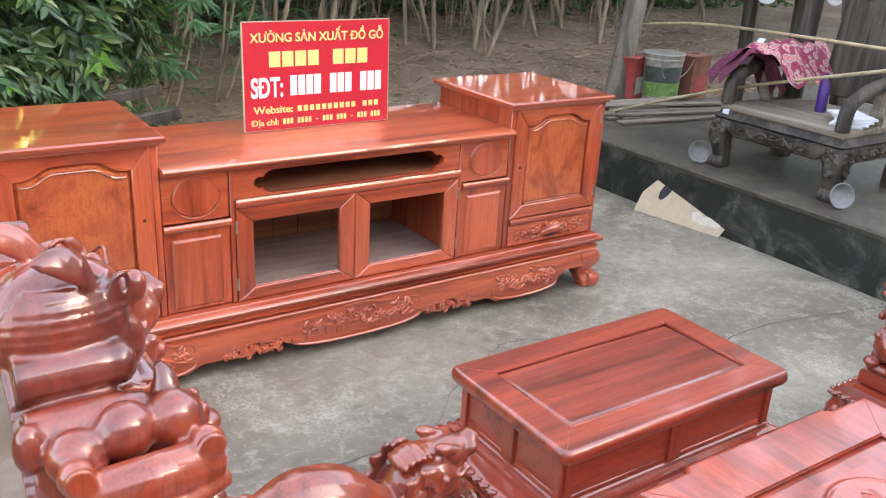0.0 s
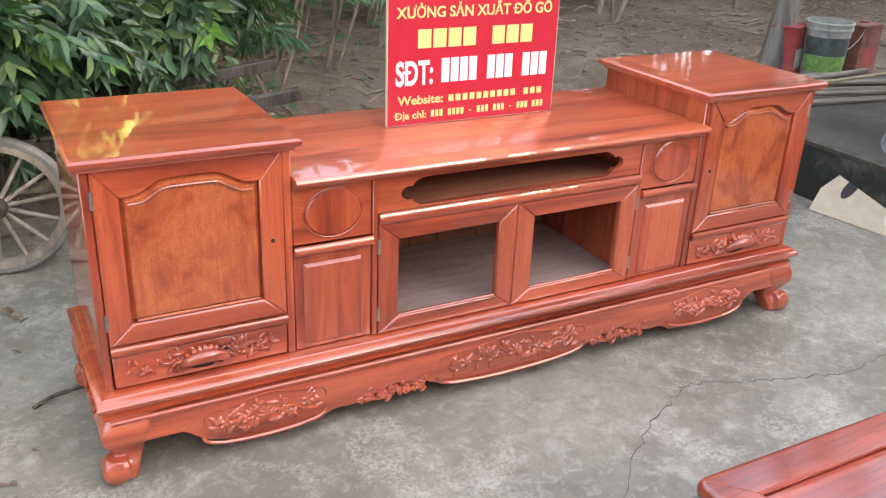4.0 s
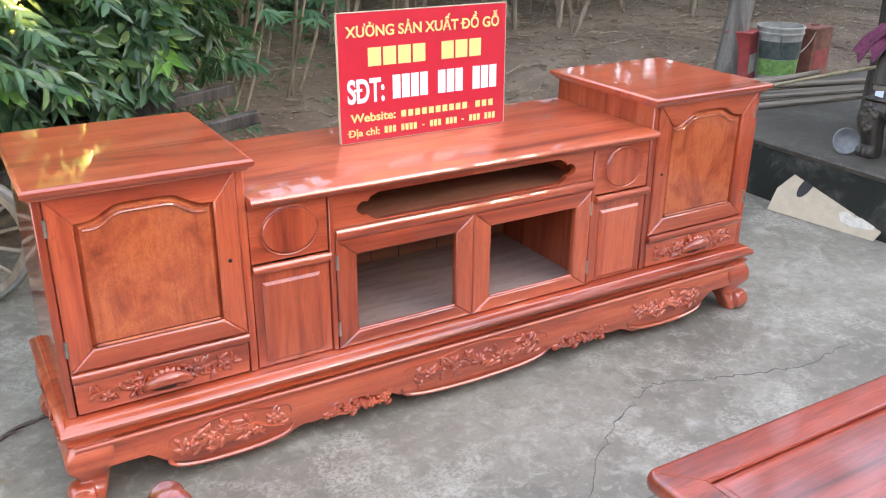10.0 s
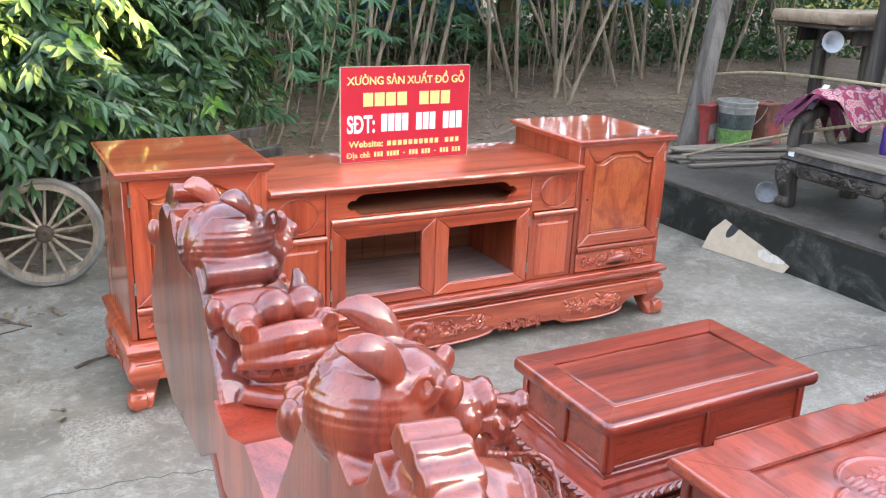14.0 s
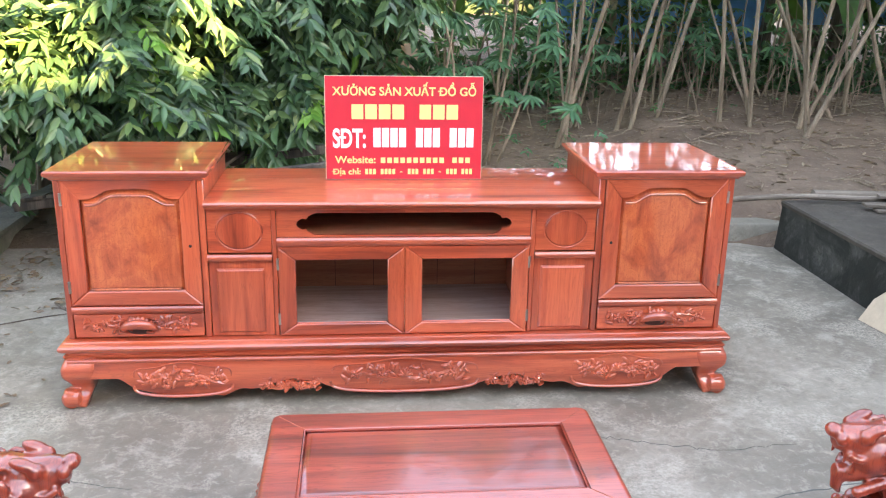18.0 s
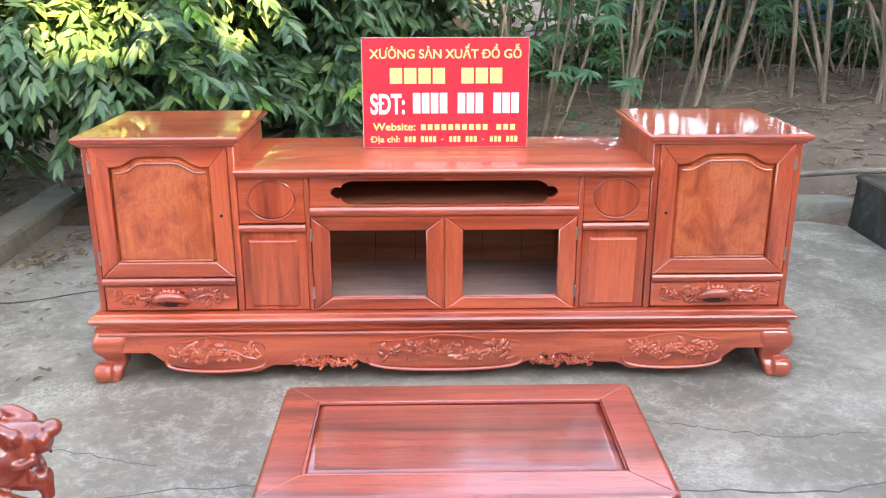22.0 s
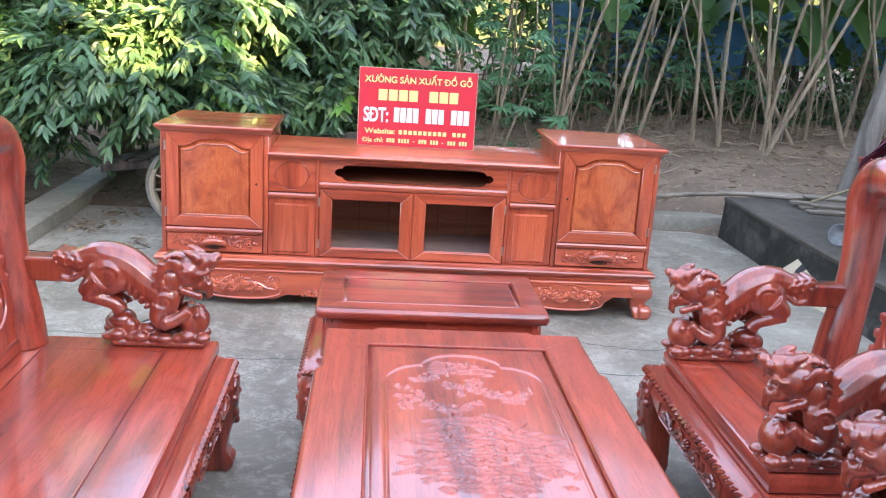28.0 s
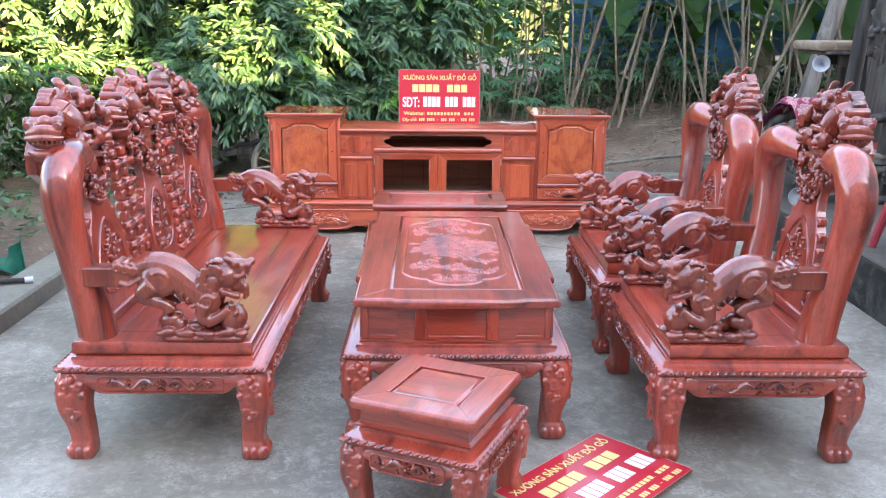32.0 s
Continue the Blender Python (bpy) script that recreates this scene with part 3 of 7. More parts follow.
part("platform_floor", stack(rect(3.79, 16, -9, 4.52), [(0.004, PZ - 0.033), (0.008, PZ - 0.012), (0, PZ - 0.002), (-0.01, PZ)]), platform_top, pl, "worn grey concrete top, its colour darkened for shade")

# unseen walls added behind the camera and at the right to block and shape light
wall_yard = solid("wall_yard", G().box(-12, 9.99, -7.4, -7.1, -0.1, 5.44, 0.01), wall_mat, "unseen plain wall added to block the low sun", kind="structure")
wall_tall = solid("wall_tall", G().box(14.51, 48, -7.4, -7.0, -0.1, 14.0, 0.01), wall_mat, "unseen tall wall added to keep the sun off the far woods", kind="structure")
wall_house = solid("wall_house", G().box(10.0, 14.5, -7.4, -7.0, -0.1, 9.0, 0.01), wall_mat, "unseen tall wall added to block the sun", kind="structure")
# added out of view: cuts low sky light from the right
wall_right = solid("wall_right", G().box(7.2, 7.5, -6.99, 1.9, -0.1, 4.4, 0.01), wall_mat, "unseen plain wall added to dim the light from the right", kind="structure")
# unseen pillars added so that their gaps throw sun patches on the trees
for a, b in ((8.14, 8.54), (9.14, 9.52)):
    solid("wall_pillar", G().box(a, b, -7.35, -7.15, 5.442, 9.0, 0.01), wall_mat, "unseen pillar added to split the sun into patches", kind="structure")


# ---- the television cabinet ----
CX, FY, BY = 1.468, 2.70, 3.22


def mir(x0, x1):
    """The same stretch on the cabinet's other half."""
    return 2 * CX - x1, 2 * CX - x0


def front(u, w, h):
    """An outline on the cabinet's front (u along x, w up); h stands proud of it."""
    return (u, FY - h, w)


def arch_panel(x0, x1, z0, z1, crown, n=24):
    """An outline with an arched head, counter-clockwise."""
    pts = [(x0, z0), (x1, z0)]
    for i in range(n + 1):
        t = i / n
        x = x1 + (x0 - x1) * t
        s = abs(2 * t - 1)
        lift = 0.0 if s > 0.86 else (0.5 + 0.5 * math.cos(math.pi * min(1, max(0, (s - 0.35) / 0.51)))) * (0.86 + 0.14 * (1 - s * s))
        pts.append((x, z1 + (crown - z1) * lift))
    return pts


def ledge(x0, x1, z0, z1, d, y=None):
    """A half-round moulding along x on the cabinet's front."""
    y = FY if y is None else y
    zc, r = 0.5 * (z0 + z1), 0.5 * (z1 - z0)
    prof = [(0.0, z0), (-0.6 * d, z0), (-0.72 * d, z0 + 0.2 * r)] + [(-0.6 * d - 0.4 * d * math.cos(a), zc + 0.85 * r * math.sin(a)) for a in (-0.9, -0.4, 0.1, 0.6, 1.0)] + [(-0.7 * d, z1), (0.0, z1)]
    g = G()
    g.loft([[(x, y + p, z) for p, z in prof] for x in (x0, x1)])
    return g


def mitred_frame(parent, x0, x1, z0, z1, ins, y0, y1, arch=None):
    """Four mitred rails round a door opening; ins: widths left, right, bottom, top. arch lifts the opening's head."""
    ix0, ix1, iz0, iz1 = x0 + ins[0], x1 - ins[1], z0 + ins[2], z1 - ins[3]
    def to3(u, w, h):
        return (u, y0 - h, w)
    d = y0 - y1
    part("stile", G().prism([(x0, z0), (ix0, iz0), (ix0, iz1), (x0, z1)], to3, 0, d, 0.004), cab_z, parent)
    part("stile", G().prism([(ix1, iz0), (x1, z0), (x1, z1), (ix1, iz1)], to3, 0, d, 0.004), cab_z, parent)
    part("rail", G().prism([(x0, z0), (x1, z0), (ix1, iz0), (ix0, iz0)], to3, 0, d, 0.004), cab_x, parent)
    head = [(x1, z1), (x0, z1), (ix0, iz1)]
    if arch:
        head += [p for p in reversed(arch_panel(ix0, ix1, iz0, iz1, arch)[2:])][1:-1]
    head += [(ix1, iz1)]
    part("rail", G().prism(head, to3, 0, d, 0.003 if not arch else 0.0), cab_x, parent)
    return ix0, ix1, iz0, iz1


def hinge(parent, x, z):
    g = G().tube([(x, FY - 0.006, z - 0.022), (x, FY - 0.006, z + 0.022)], 0.005, 8)
    part("hinge", g, hinge_metal, parent, "small steel hinge")


def tall_door(cab, x0, x1, hinge_x, key_x):
    door = thing("door", "", "")
    door.parent = cab
    ix0, ix1, iz0, iz1 = mitred_frame(door, x0, x1, 0.379, 0.845, (0.060, 0.060, 0.055, 0.075), FY + 0.012, FY - 0.006, 0.806)
    back = arch_panel(ix0 - 0.004, ix1 + 0.004, iz0 - 0.004, iz1 + 0.004, 0.812)
    part("panel", G().prism(back, front, -0.020, -0.013), burl, door)
    fld = arch_panel(ix0 + 0.001, ix1 - 0.001, iz0 + 0.001, iz1 - 0.004, 0.800)
    part("raised_panel", G().prism(fld, front, -0.0125, -0.001, 0.011), burl, door, "figured burl panel with an arched head")
    bead = smooth_line([(u, FY - 0.001, w) for u, w in arch_panel(ix0 + 0.018, ix1 - 0.018, iz0 + 0.01, iz1 - 0.022, 0.781)[2:]], 2)
    part("bead", G().tube(bead, 0.0042, 8), burl, door)
    part("bead", G().tube([(ix0 + 0.012, FY - 0.0015, iz0 + 0.006), (ix1 - 0.012, FY - 0.0015, iz0 + 0.006)], 0.0042, 8), burl, door)
    part("keyhole", G().tube([(key_x, FY - 0.0075, 0.600), (key_x, FY - 0.004, 0.600)], 0.0055, 12), black, door, "small dark keyhole")
    for z in (0.45, 0.77):
        hinge(door, hinge_x, z)


def drawer(cab, x0, x1, seed):
    d = thing("drawer", "", "")
    d.parent = cab
    part("drawer_front", G().box(x0, x1, FY - 0.004, FY + 0.02, 0.258, 0.348, 0.003), cab_x, d)
    c = 0.5 * (x0 + x1)
    w = x1 - x0
    car = floral(w * 0.92, 0.090, seed, 0.0068)
    part("carving", car.moved(Matrix.Translation((c, FY - 0.005, 0.304))), cab_x, d, "carved flowers and leaves")
    pull = G()
    arc = [(c + 0.058 * math.cos(a), FY - 0.010 - 0.024 * math.sin(a), 0.288 + 0.030 * math.sin(a)) for a in [math.pi * i / 18 for i in range(19)]]
    pull.tube(arc, [0.008 + 0.010 * math.sin(math.pi * i / 18) for i in range(19)], 12)
    for e in (-1, 1):
        pull.tube(spiral((c + 0.062 * e, FY - 0.012, 0.289), 0.013, 1.4, 0, e, 14), 0.0045, 6)
    for k in range(-3, 4):
        part("petal", G().ball((c + 0.013 * k, FY - 0.020 + 0.0008 * k * k, 0.330 - 0.0022 * k * k), (0.0095, 0.012, 0.015), 12, 8, (0, 12 * k, 0)), cab_x, d)
    # dark oval on the drawer front paints the shade under the hood
    part("pull_hollow", G().ball((c, FY - 0.006, 0.284), (0.044, 0.005, 0.014), 16, 8), hollow_shade, d, "dark oval painting the shade under the pull")
    part("drawer_pull", pull, cab_x, d, "carved hood-shaped pull")


def apron_outline(x0, x1, top):
    """The lower edge of the front apron, with three hanging lobes and two pierced gaps."""
    L = x1 - x0
    def low(t):
        s = abs(t - 0.5) * 2
        base = 0.066
        for c, hw, drop in ((0.0, 0.235, 0.034), (0.66, 0.155, 0.030)):
            k = abs(s - c) / hw
            if k < 1:
                base -= drop * min(1.0, 2.6 * (1 - k)) * (0.82 + 0.18 * math.cos(math.pi * k * 0.5))
        k = abs(s - 0.345) / 0.10
        if k < 1:
            base += 0.034 * math.cos(0.5 * math.pi * k) ** 0.7
        if s > 0.83:
            base += 0.05 * min(1, (s - 0.83) / 0.05)
        base += 0.0035 * math.sin(s * 75) * (1 if 0.24 < s < 0.8 else 0)
        return base
    n = 120
    pts = [(x0 + L * i / n, low(i / n)) for i in range(n + 1)]
    return pts + [(x1, top), (x0, top)]


def scroll_foot(cab, sx, sy):
    """A cabriole foot that swells under the plinth, narrows and curls outwards into a scroll; sx, sy give the corner."""
    x0 = 0.240 if sx < 0 else 2 * CX - 0.240
    y0 = 2.652 if sy < 0 else BY - 0.01
    g = G()
    prof = [(0.190, 0.010, 0.058), (0.155, -0.006, 0.062), (0.120, -0.004, 0.056), (0.090, 0.016, 0.043), (0.064, 0.026, 0.035), (0.040, 0.014, 0.036), (0.014, 0.004, 0.036), (0.0, 0.008, 0.032)]
    zs, os, hs = (smooth_values([p[i] for p in prof], 5) for i in range(3))
    rings = []
    for z, o, h in zip(zs, os, hs):
        cx, cy = x0 - sx * (o + h), y0 - sy * (o + h)
        rings.append([(cx + h * u, cy + h * w, max(z, 0.0)) for u, w in rect(-1, 1, -1, 1, 0.30)])
    g.loft(rings[::-1])
    cx, cy = x0 - sx * 0.022, y0 - sy * 0.022
    g.tube([(cx, cy - sy * 0.030, 0.035), (cx, cy + sy * 0.020, 0.035), (cx, cy + sy * 0.026, 0.035)], [0.035, 0.035, 0.026], 22)
    g.tube([(cx - sx * 0.030, cy, 0.035), (cx + sx * 0.020, cy, 0.035), (cx + sx * 0.026, cy, 0.035)], [0.035, 0.035, 0.026], 22)
    g.tube(spiral((cx, cy + sy * 0.026, 0.035), 0.024, 1.7, 1.2, -sx, 24), 0.0036, 6)
    g.tube(spiral((cx + sx * 0.026, cy, 0.035), 0.024, 1.7, 1.2, -sy, 24, "yz"), 0.0036, 6)
    part("foot", sculpt("foot", g, cab_x, 0.003, 1), cab_x, cab, "scrolled foot")


def build_cabinet():
    cab = thing("television_cabinet", "long glossy red-brown wooden television cabinet with two tall end cupboards", "cabinet")
    # base
    for sx in (-1, 1):
        for sy in (-1, 1):
            scroll_foot(cab, sx, sy)
    y0 = 2.662
    prof = apron_outline(0.30, 2 * CX - 0.30, 0.190)
    def bulge(u, w, h):
        return (u, y0 - h - 0.012 * math.sin(math.pi * min(1, max(0, (w - 0.03) / 0.17))), w)
    ap = G()
    n = 120
    ap.loft([[bulge(u, w + (0.19 - w) * k, 0.0) for u, w in prof[:n + 1]] for k in (0, 0.12, 0.3, 0.5, 0.7, 0.88, 1)], caps=False, closed=False)
    ap.loft([[bulge(u, w + (0.19 - w) * k, -0.03) for u, w in prof[:n + 1]][::-1] for k in (0, 0.5, 1)], caps=False, closed=False)
    ap.loft([[bulge(u, w, h) for u, w in prof[:n + 1]] for h in (-0.03, 0.0)], caps=False, closed=False)
    part("apron", ap, cab_x, cab, "shaped apron with hanging lobes")
    part("bead", G().tube([(0.262, y0 - 0.001, 0.1805), (2 * CX - 0.262, y0 - 0.001, 0.1805)], 0.0085, 12), cab_x, cab, "rounded shoulder of the apron")
    for c, w, s in ((CX, 0.50, 4), (CX - 0.805, 0.32, 7), (CX + 0.805, 0.32, 9)):
        car = floral(w, 0.108, s, 0.0078)
        part("carving", car.moved(Matrix.Translation((c, y0 - 0.011, 0.112))), cab_x, cab, "carved flowering sprays")
        rim = [(c + w * 0.55 * math.sin(a), y0 - 0.008 - 0.004 * math.cos(a), 0.096 - 0.054 * max(0, math.cos(a)) ** 0.45) for a in [-1.55 + 0.1 * i for i in range(32)]]
        part("bead", G().tube(rim, [0.006] * len(rim), 7), cab_x, cab)
        oval = [(c + w * 0.54 * math.sin(a) , y0 - 0.010, 0.128 + 0.040 * math.cos(a) + 0.006 * math.cos(5 * a)) for a in [-1.7 + 0.1 * i for i in range(35)]]
        part("bead", G().tube(oval, 0.0032, 6), cab_x, cab)
    for c in (CX - 0.418, CX + 0.418):
        car = floral(0.23, 0.085, 3, 0.010)
        for k in range(-2, 3):
            car.tube([(0.0, 0, 0.012), (0.025 * k, -0.004, -0.012 - 0.006 * (k % 2)), (0.046 * k, 0, -0.020)], [0.005, 0.004, 0.002], 5)
        part("carving", car.moved(Matrix.Translation((c, y0 - 0.004, 0.078))), cab_x, cab, "pierced carved blossom")
    for sx in (-1, 1):
        x = 0.252 if sx < 0 else 2 * CX - 0.252
        g = G()
        ys = [FY - 0.03 + (BY - FY) * i / 24 for i in range(25)]
        low = [0.075 - 0.030 * max(0, 1 - abs(i - 12) / 8) ** 0.5 + (0.05 if abs(i - 12) > 10 else 0) for i in range(25)]
        for h in (0.0, -0.025):
            g.loft([[(x - sx * (-h) + sx * 0.010 * math.sin(math.pi * k), y, z + (0.19 - z) * k) for y, z in zip(ys, low)] for k in (0, 0.25, 0.5, 0.75, 1)], caps=False, closed=False)
        part("apron", g, cab_y, cab, "side apron")
        car = scrollwork(0.34, 0.08, 3)
        part("carving", car.moved(Matrix.Translation((x + sx * 0.011, 0.5 * (FY + BY), 0.115)) @ Matrix.Rotation(radians(90 if sx > 0 else -90), 4, "Z")), cab_y, cab)
    outline = rect(0.25, 2 * CX - 0.25, 2.665, BY)
    part("plinth", stack(outline, [(-0.006, 0.186), (0.0, 0.190), (0.004, 0.199), (-0.008, 0.203), (-0.010, 0.212), (0.006, 0.215), (0.014, 0.222), (0.017, 0.232), (0.012, 0.241), (0.002, 0.246), (-0.004, 0.252)]), cab_x, cab, "stepped plinth moulding")
    # carcass of the two tall ends
    for side in (-1, 1):
        def X(a, b):
            return (a, b) if side < 0 else mir(a, b)
        for a, b in ((0.264, 0.286), (0.745, 0.768)):
            x0, x1 = X(a, b)
            part("side_panel", G().box(x0, x1, FY, BY, 0.252, 0.852, 0.003), cab_z, cab)
        x0, x1 = X(0.286, 0.745)
        part("back_panel", G().box(x0, x1, BY - 0.02, BY - 0.002, 0.252, 0.85), raw_back, cab)
        part("shelf", G().box(x0, x1, FY + 0.025, BY - 0.021, 0.350, 0.368), raw_back, cab)
        x0, x1 = X(0.2875, 0.7435)
        tall_door(cab, x0, x1, X(0.2865, 0.2865)[0], X(0.712, 0.712)[0])
        part("moulding", ledge(*X(0.2865, 0.7445), 0.351, 0.377, 0.017), cab_x, cab)
        x0, x1 = X(0.2885, 0.7425)
        drawer(cab, x0, x1, 11 if side < 0 else 12)
        x0, x1 = X(0.266, 0.766)
        part("top", stack(rect(x0, x1, FY - 0.005, BY + 0.004), [(0.0, 0.836), (0.008, 0.840), (0.010, 0.846), (0.020, 0.852), (0.024, 0.858), (0.024, 0.866), (0.018, 0.871), (0.012, 0.872)]), cab_x, cab, "polished framed top board")
        xa, xb = X(0.244, 0.788)
        for (u, w) in ((xa + 0.075, 0), (xb - 0.075, 0)):
            part("joint", G().box(u - 0.0008, u + 0.0008, FY - 0.02, BY + 0.01, 0.8705, 0.8724, 0.0001), burl, cab)
    # middle
    m0, m1 = 0.768, 2 * CX - 0.768
    part("back_panel", G().box(m0, m1, BY - 0.02, BY - 0.002, 0.252, 0.735), raw_back, cab, "plain unpolished back boards")
    for u in (1.20, 1.36, 1.47, 1.63, 1.79):
        part("board_joint", G().box(u - 0.001, u + 0.001, BY - 0.0225, BY - 0.0195, 0.255, 0.60, 0.0002), black, cab)
    part("bottom_board", G().box(m0 + 0.001, m1 - 0.001, FY + 0.02, BY - 0.021, 0.2525, 0.268), dusty_board, cab, "dusty inner floor board")
    part("shelf", G().box(m0 + 0.23, m1 - 0.23, FY + 0.012, BY - 0.021, 0.600, 0.620), raw_back, cab)
    part("top", stack(rect(m0 - 0.002 + 0.004, m1 - 0.002, FY - 0.005, BY + 0.004), [(0.0, 0.728), (0.0, 0.734), (0.001, 0.738)]), cab_x, cab)
    lip = G()
    prof = [(0.0, 0.733), (-0.010, 0.734), (-0.014, 0.740), (-0.026, 0.745), (-0.034, 0.750), (-0.036, 0.757), (-0.033, 0.763), (-0.024, 0.766), (0.55, 0.766), (0.55, 0.739), (0.0, 0.739)]
    lip.loft([[(x, FY - 0.005 + p if p < 0.5 else BY + 0.004, z) for p, z in prof] for x in (m0 + 0.001, m1 - 0.001)])
    part("top_board", lip, cab_x, cab, "glossy middle top with a rounded front edge")
    for w in (2.86, 3.03):
        part("board_joint", G().box(m0 + 0.002, m1 - 0.002, w - 0.0008, w + 0.0008, 0.7650, 0.7664, 0.0002), burl, cab)
    for side in (-1, 1):
        def X(a, b):
            return (a, b) if side < 0 else mir(a, b)
        x0, x1 = X(0.770, 0.994)
        part("panel", G().box(x0, x1, FY + 0.004, FY + 0.02, 0.569, 0.7275, 0.002), cab_x, cab)
        c = 0.5 * (x0 + x1)
        ov = [(c + 0.078 * math.cos(a), 0.652 + 0.066 * math.sin(a)) for a in [2 * math.pi * i / 40 for i in range(40)]]
        part("oval_panel", G().prism(ov, front, -0.004, 0.003, 0.004), cab_z, cab, "raised oval panel")
        rim = [(u, FY - 0.001, w) for u, w in offset(ov, 0.004)]
        part("bead", G().tube(rim + rim[:1], 0.0017, 5), cab_x, cab)
        part("moulding", ledge(*X(0.769, 0.995), 0.543, 0.567, 0.017), cab_x, cab)
        part("panel", G().box(x0, x1, FY + 0.004, FY + 0.02, 0.254, 0.5415, 0.002), cab_z, cab)
        part("raised_panel", G().prism(rect(x0 + 0.026, x1 - 0.030, 0.268, 0.512), front, -0.004, 0.006, 0.007), cab_z, cab)
        x0, x1 = X(0.9955, 1.011)
        part("post", G().box(x0, x1, FY - 0.004, BY - 0.021, 0.2535, 0.7275, 0.002), cab_z, cab)
    # pierced frieze over the doors
    a, b = 1.0125, 2 * CX - 1.0125
    zb, zt = 0.6285, 0.7275
    L = 1.082
    hole = [(L, 0.674), (L + 0.006, 0.663), (L + 0.020, 0.655), (L + 0.034, 0.657), (L + 0.040, 0.647), (L + 0.052, 0.640), (L + 0.062, 0.634), (CX, 0.634)]
    up = [(L, 0.674), (L + 0.006, 0.688), (L + 0.020, 0.696), (L + 0.036, 0.693), (L + 0.042, 0.704), (L + 0.056, 0.711), (L + 0.070, 0.716), (CX, 0.716)]
    for side in (-1, 1):
        def S(pts):
            return pts if side < 0 else [(2 * CX - u, w) for u, w in pts]
        lower = [(a, zb), (CX, zb)] + hole[::-1] + [(a, 0.674)]
        upper = [(a, 0.674)] + up + [(CX, zt), (a, zt)]
        for poly in (lower, upper):
            p = S(poly)
            part("frieze", G().prism(p if side < 0 else p[::-1], front, -0.020, -0.002), cab_x, cab, "frieze with a cloud-shaped opening")
    part("moulding", ledge(a, b, 0.597, 0.6275, 0.018), cab_x, cab)
    for x0, x1 in ((1.0135, CX - 0.0008), (CX + 0.0008, 2 * CX - 1.0135)):
        door = thing("door", "", "")
        door.parent = cab
        i = mitred_frame(door, x0, x1, 0.2545, 0.594, (0.062, 0.062, 0.045, 0.050), FY + 0.012, FY - 0.008)
        bead = [(i[0] + 0.002, FY - 0.002, i[2] + 0.002), (i[1] - 0.002, FY - 0.002, i[2] + 0.002)]
        part("bead", G().tube(bead, 0.004, 6), cab_x, door)
        hx = x0 if x0 < CX - 0.2 else x1
        for z in (0.32, 0.53):
            hinge(door, hx, z)
    return cab


build_cabinet()


# ---- signs ----
def letters(text, x, z, height, material, parent, width=None, y=-0.0105):
    crossed = [i for i, ch in enumerate(text) if ch == "\u0110"]
    text = text.replace("\u0110", "D")
    cu = bpy.data.curves.new("writing", "FONT")
    cu.body, cu.size, cu.align_x, cu.align_y = text, height / 0.72, "LEFT", "BOTTOM_BASELINE"
    cu.extrude = 0.0006
    cu.offset = (0.0016 if height > 0.05 else 0.0012) * height / 0.04
    ob = new("writing", cu)
    def extent(body):
        cu.body = body
        bpy.context.view_layer.update()
        m = bpy.data.meshes.new_from_object(ob.evaluated_get(bpy.context.evaluated_depsgraph_get()))
        xs = [v.co.x for v in m.vertices]
        bpy.data.meshes.remove(m)
        return max(xs)
    ends = [(extent(text[:i + 1]), extent("D")) for i in crossed]
    cu.body = text
    bpy.context.view_layer.update()
    me = bpy.data.meshes.new_from_object(ob.evaluated_get(bpy.context.evaluated_depsgraph_get()))
    bpy.data.objects.remove(ob)
    xs = [v.co.x for v in me.vertices]
    lo, hi = min(xs), max(xs)
    k = (width / (hi - lo)) if width else 1.0
    me.transform(Matrix.Translation((x, y, z)) @ Matrix.Rotation(radians(90), 4, "X") @ Matrix.Diagonal((k, 1, 1, 1)) @ Matrix.Translation((-lo, 0, 0)))
    me.materials.clear()
    me.materials.append(material)
    for right, dw in ends:
        a, b = x + k * (right - 1.12 * dw - lo), x + k * (right - 0.52 * dw - lo)
        part("writing_stroke", G().box(a, b, y - 0.0009, y + 0.0004, z + 0.46 * height, z + 0.58 * height, 0.0001), material, parent)
    return part("writing", me, material, parent)


def bars(x0, x1, z, height, pattern, material, parent, gap=0.22, y=-0.0105):
    """Plain bars in place of characters; pattern: 1 a bar, 0 a space."""
    n = len(pattern)
    step = (x1 - x0) / n
    for i, c in enumerate(pattern):
        if c != " ":
            k = {"1": 1.0, "i": 0.45, ".": 0.3, "-": 0.9}.get(c, 1.0)
            h = height if c in "1i" else (0.18 * height)
            zz = z if c != "-" else z + 0.35 * height
            part("writing_bar", G().box(x0 + i * step, x0 + (i + k - gap) * step, y - 0.0006, y + 0.0006, zz, zz + h, 0.0002), material, parent)


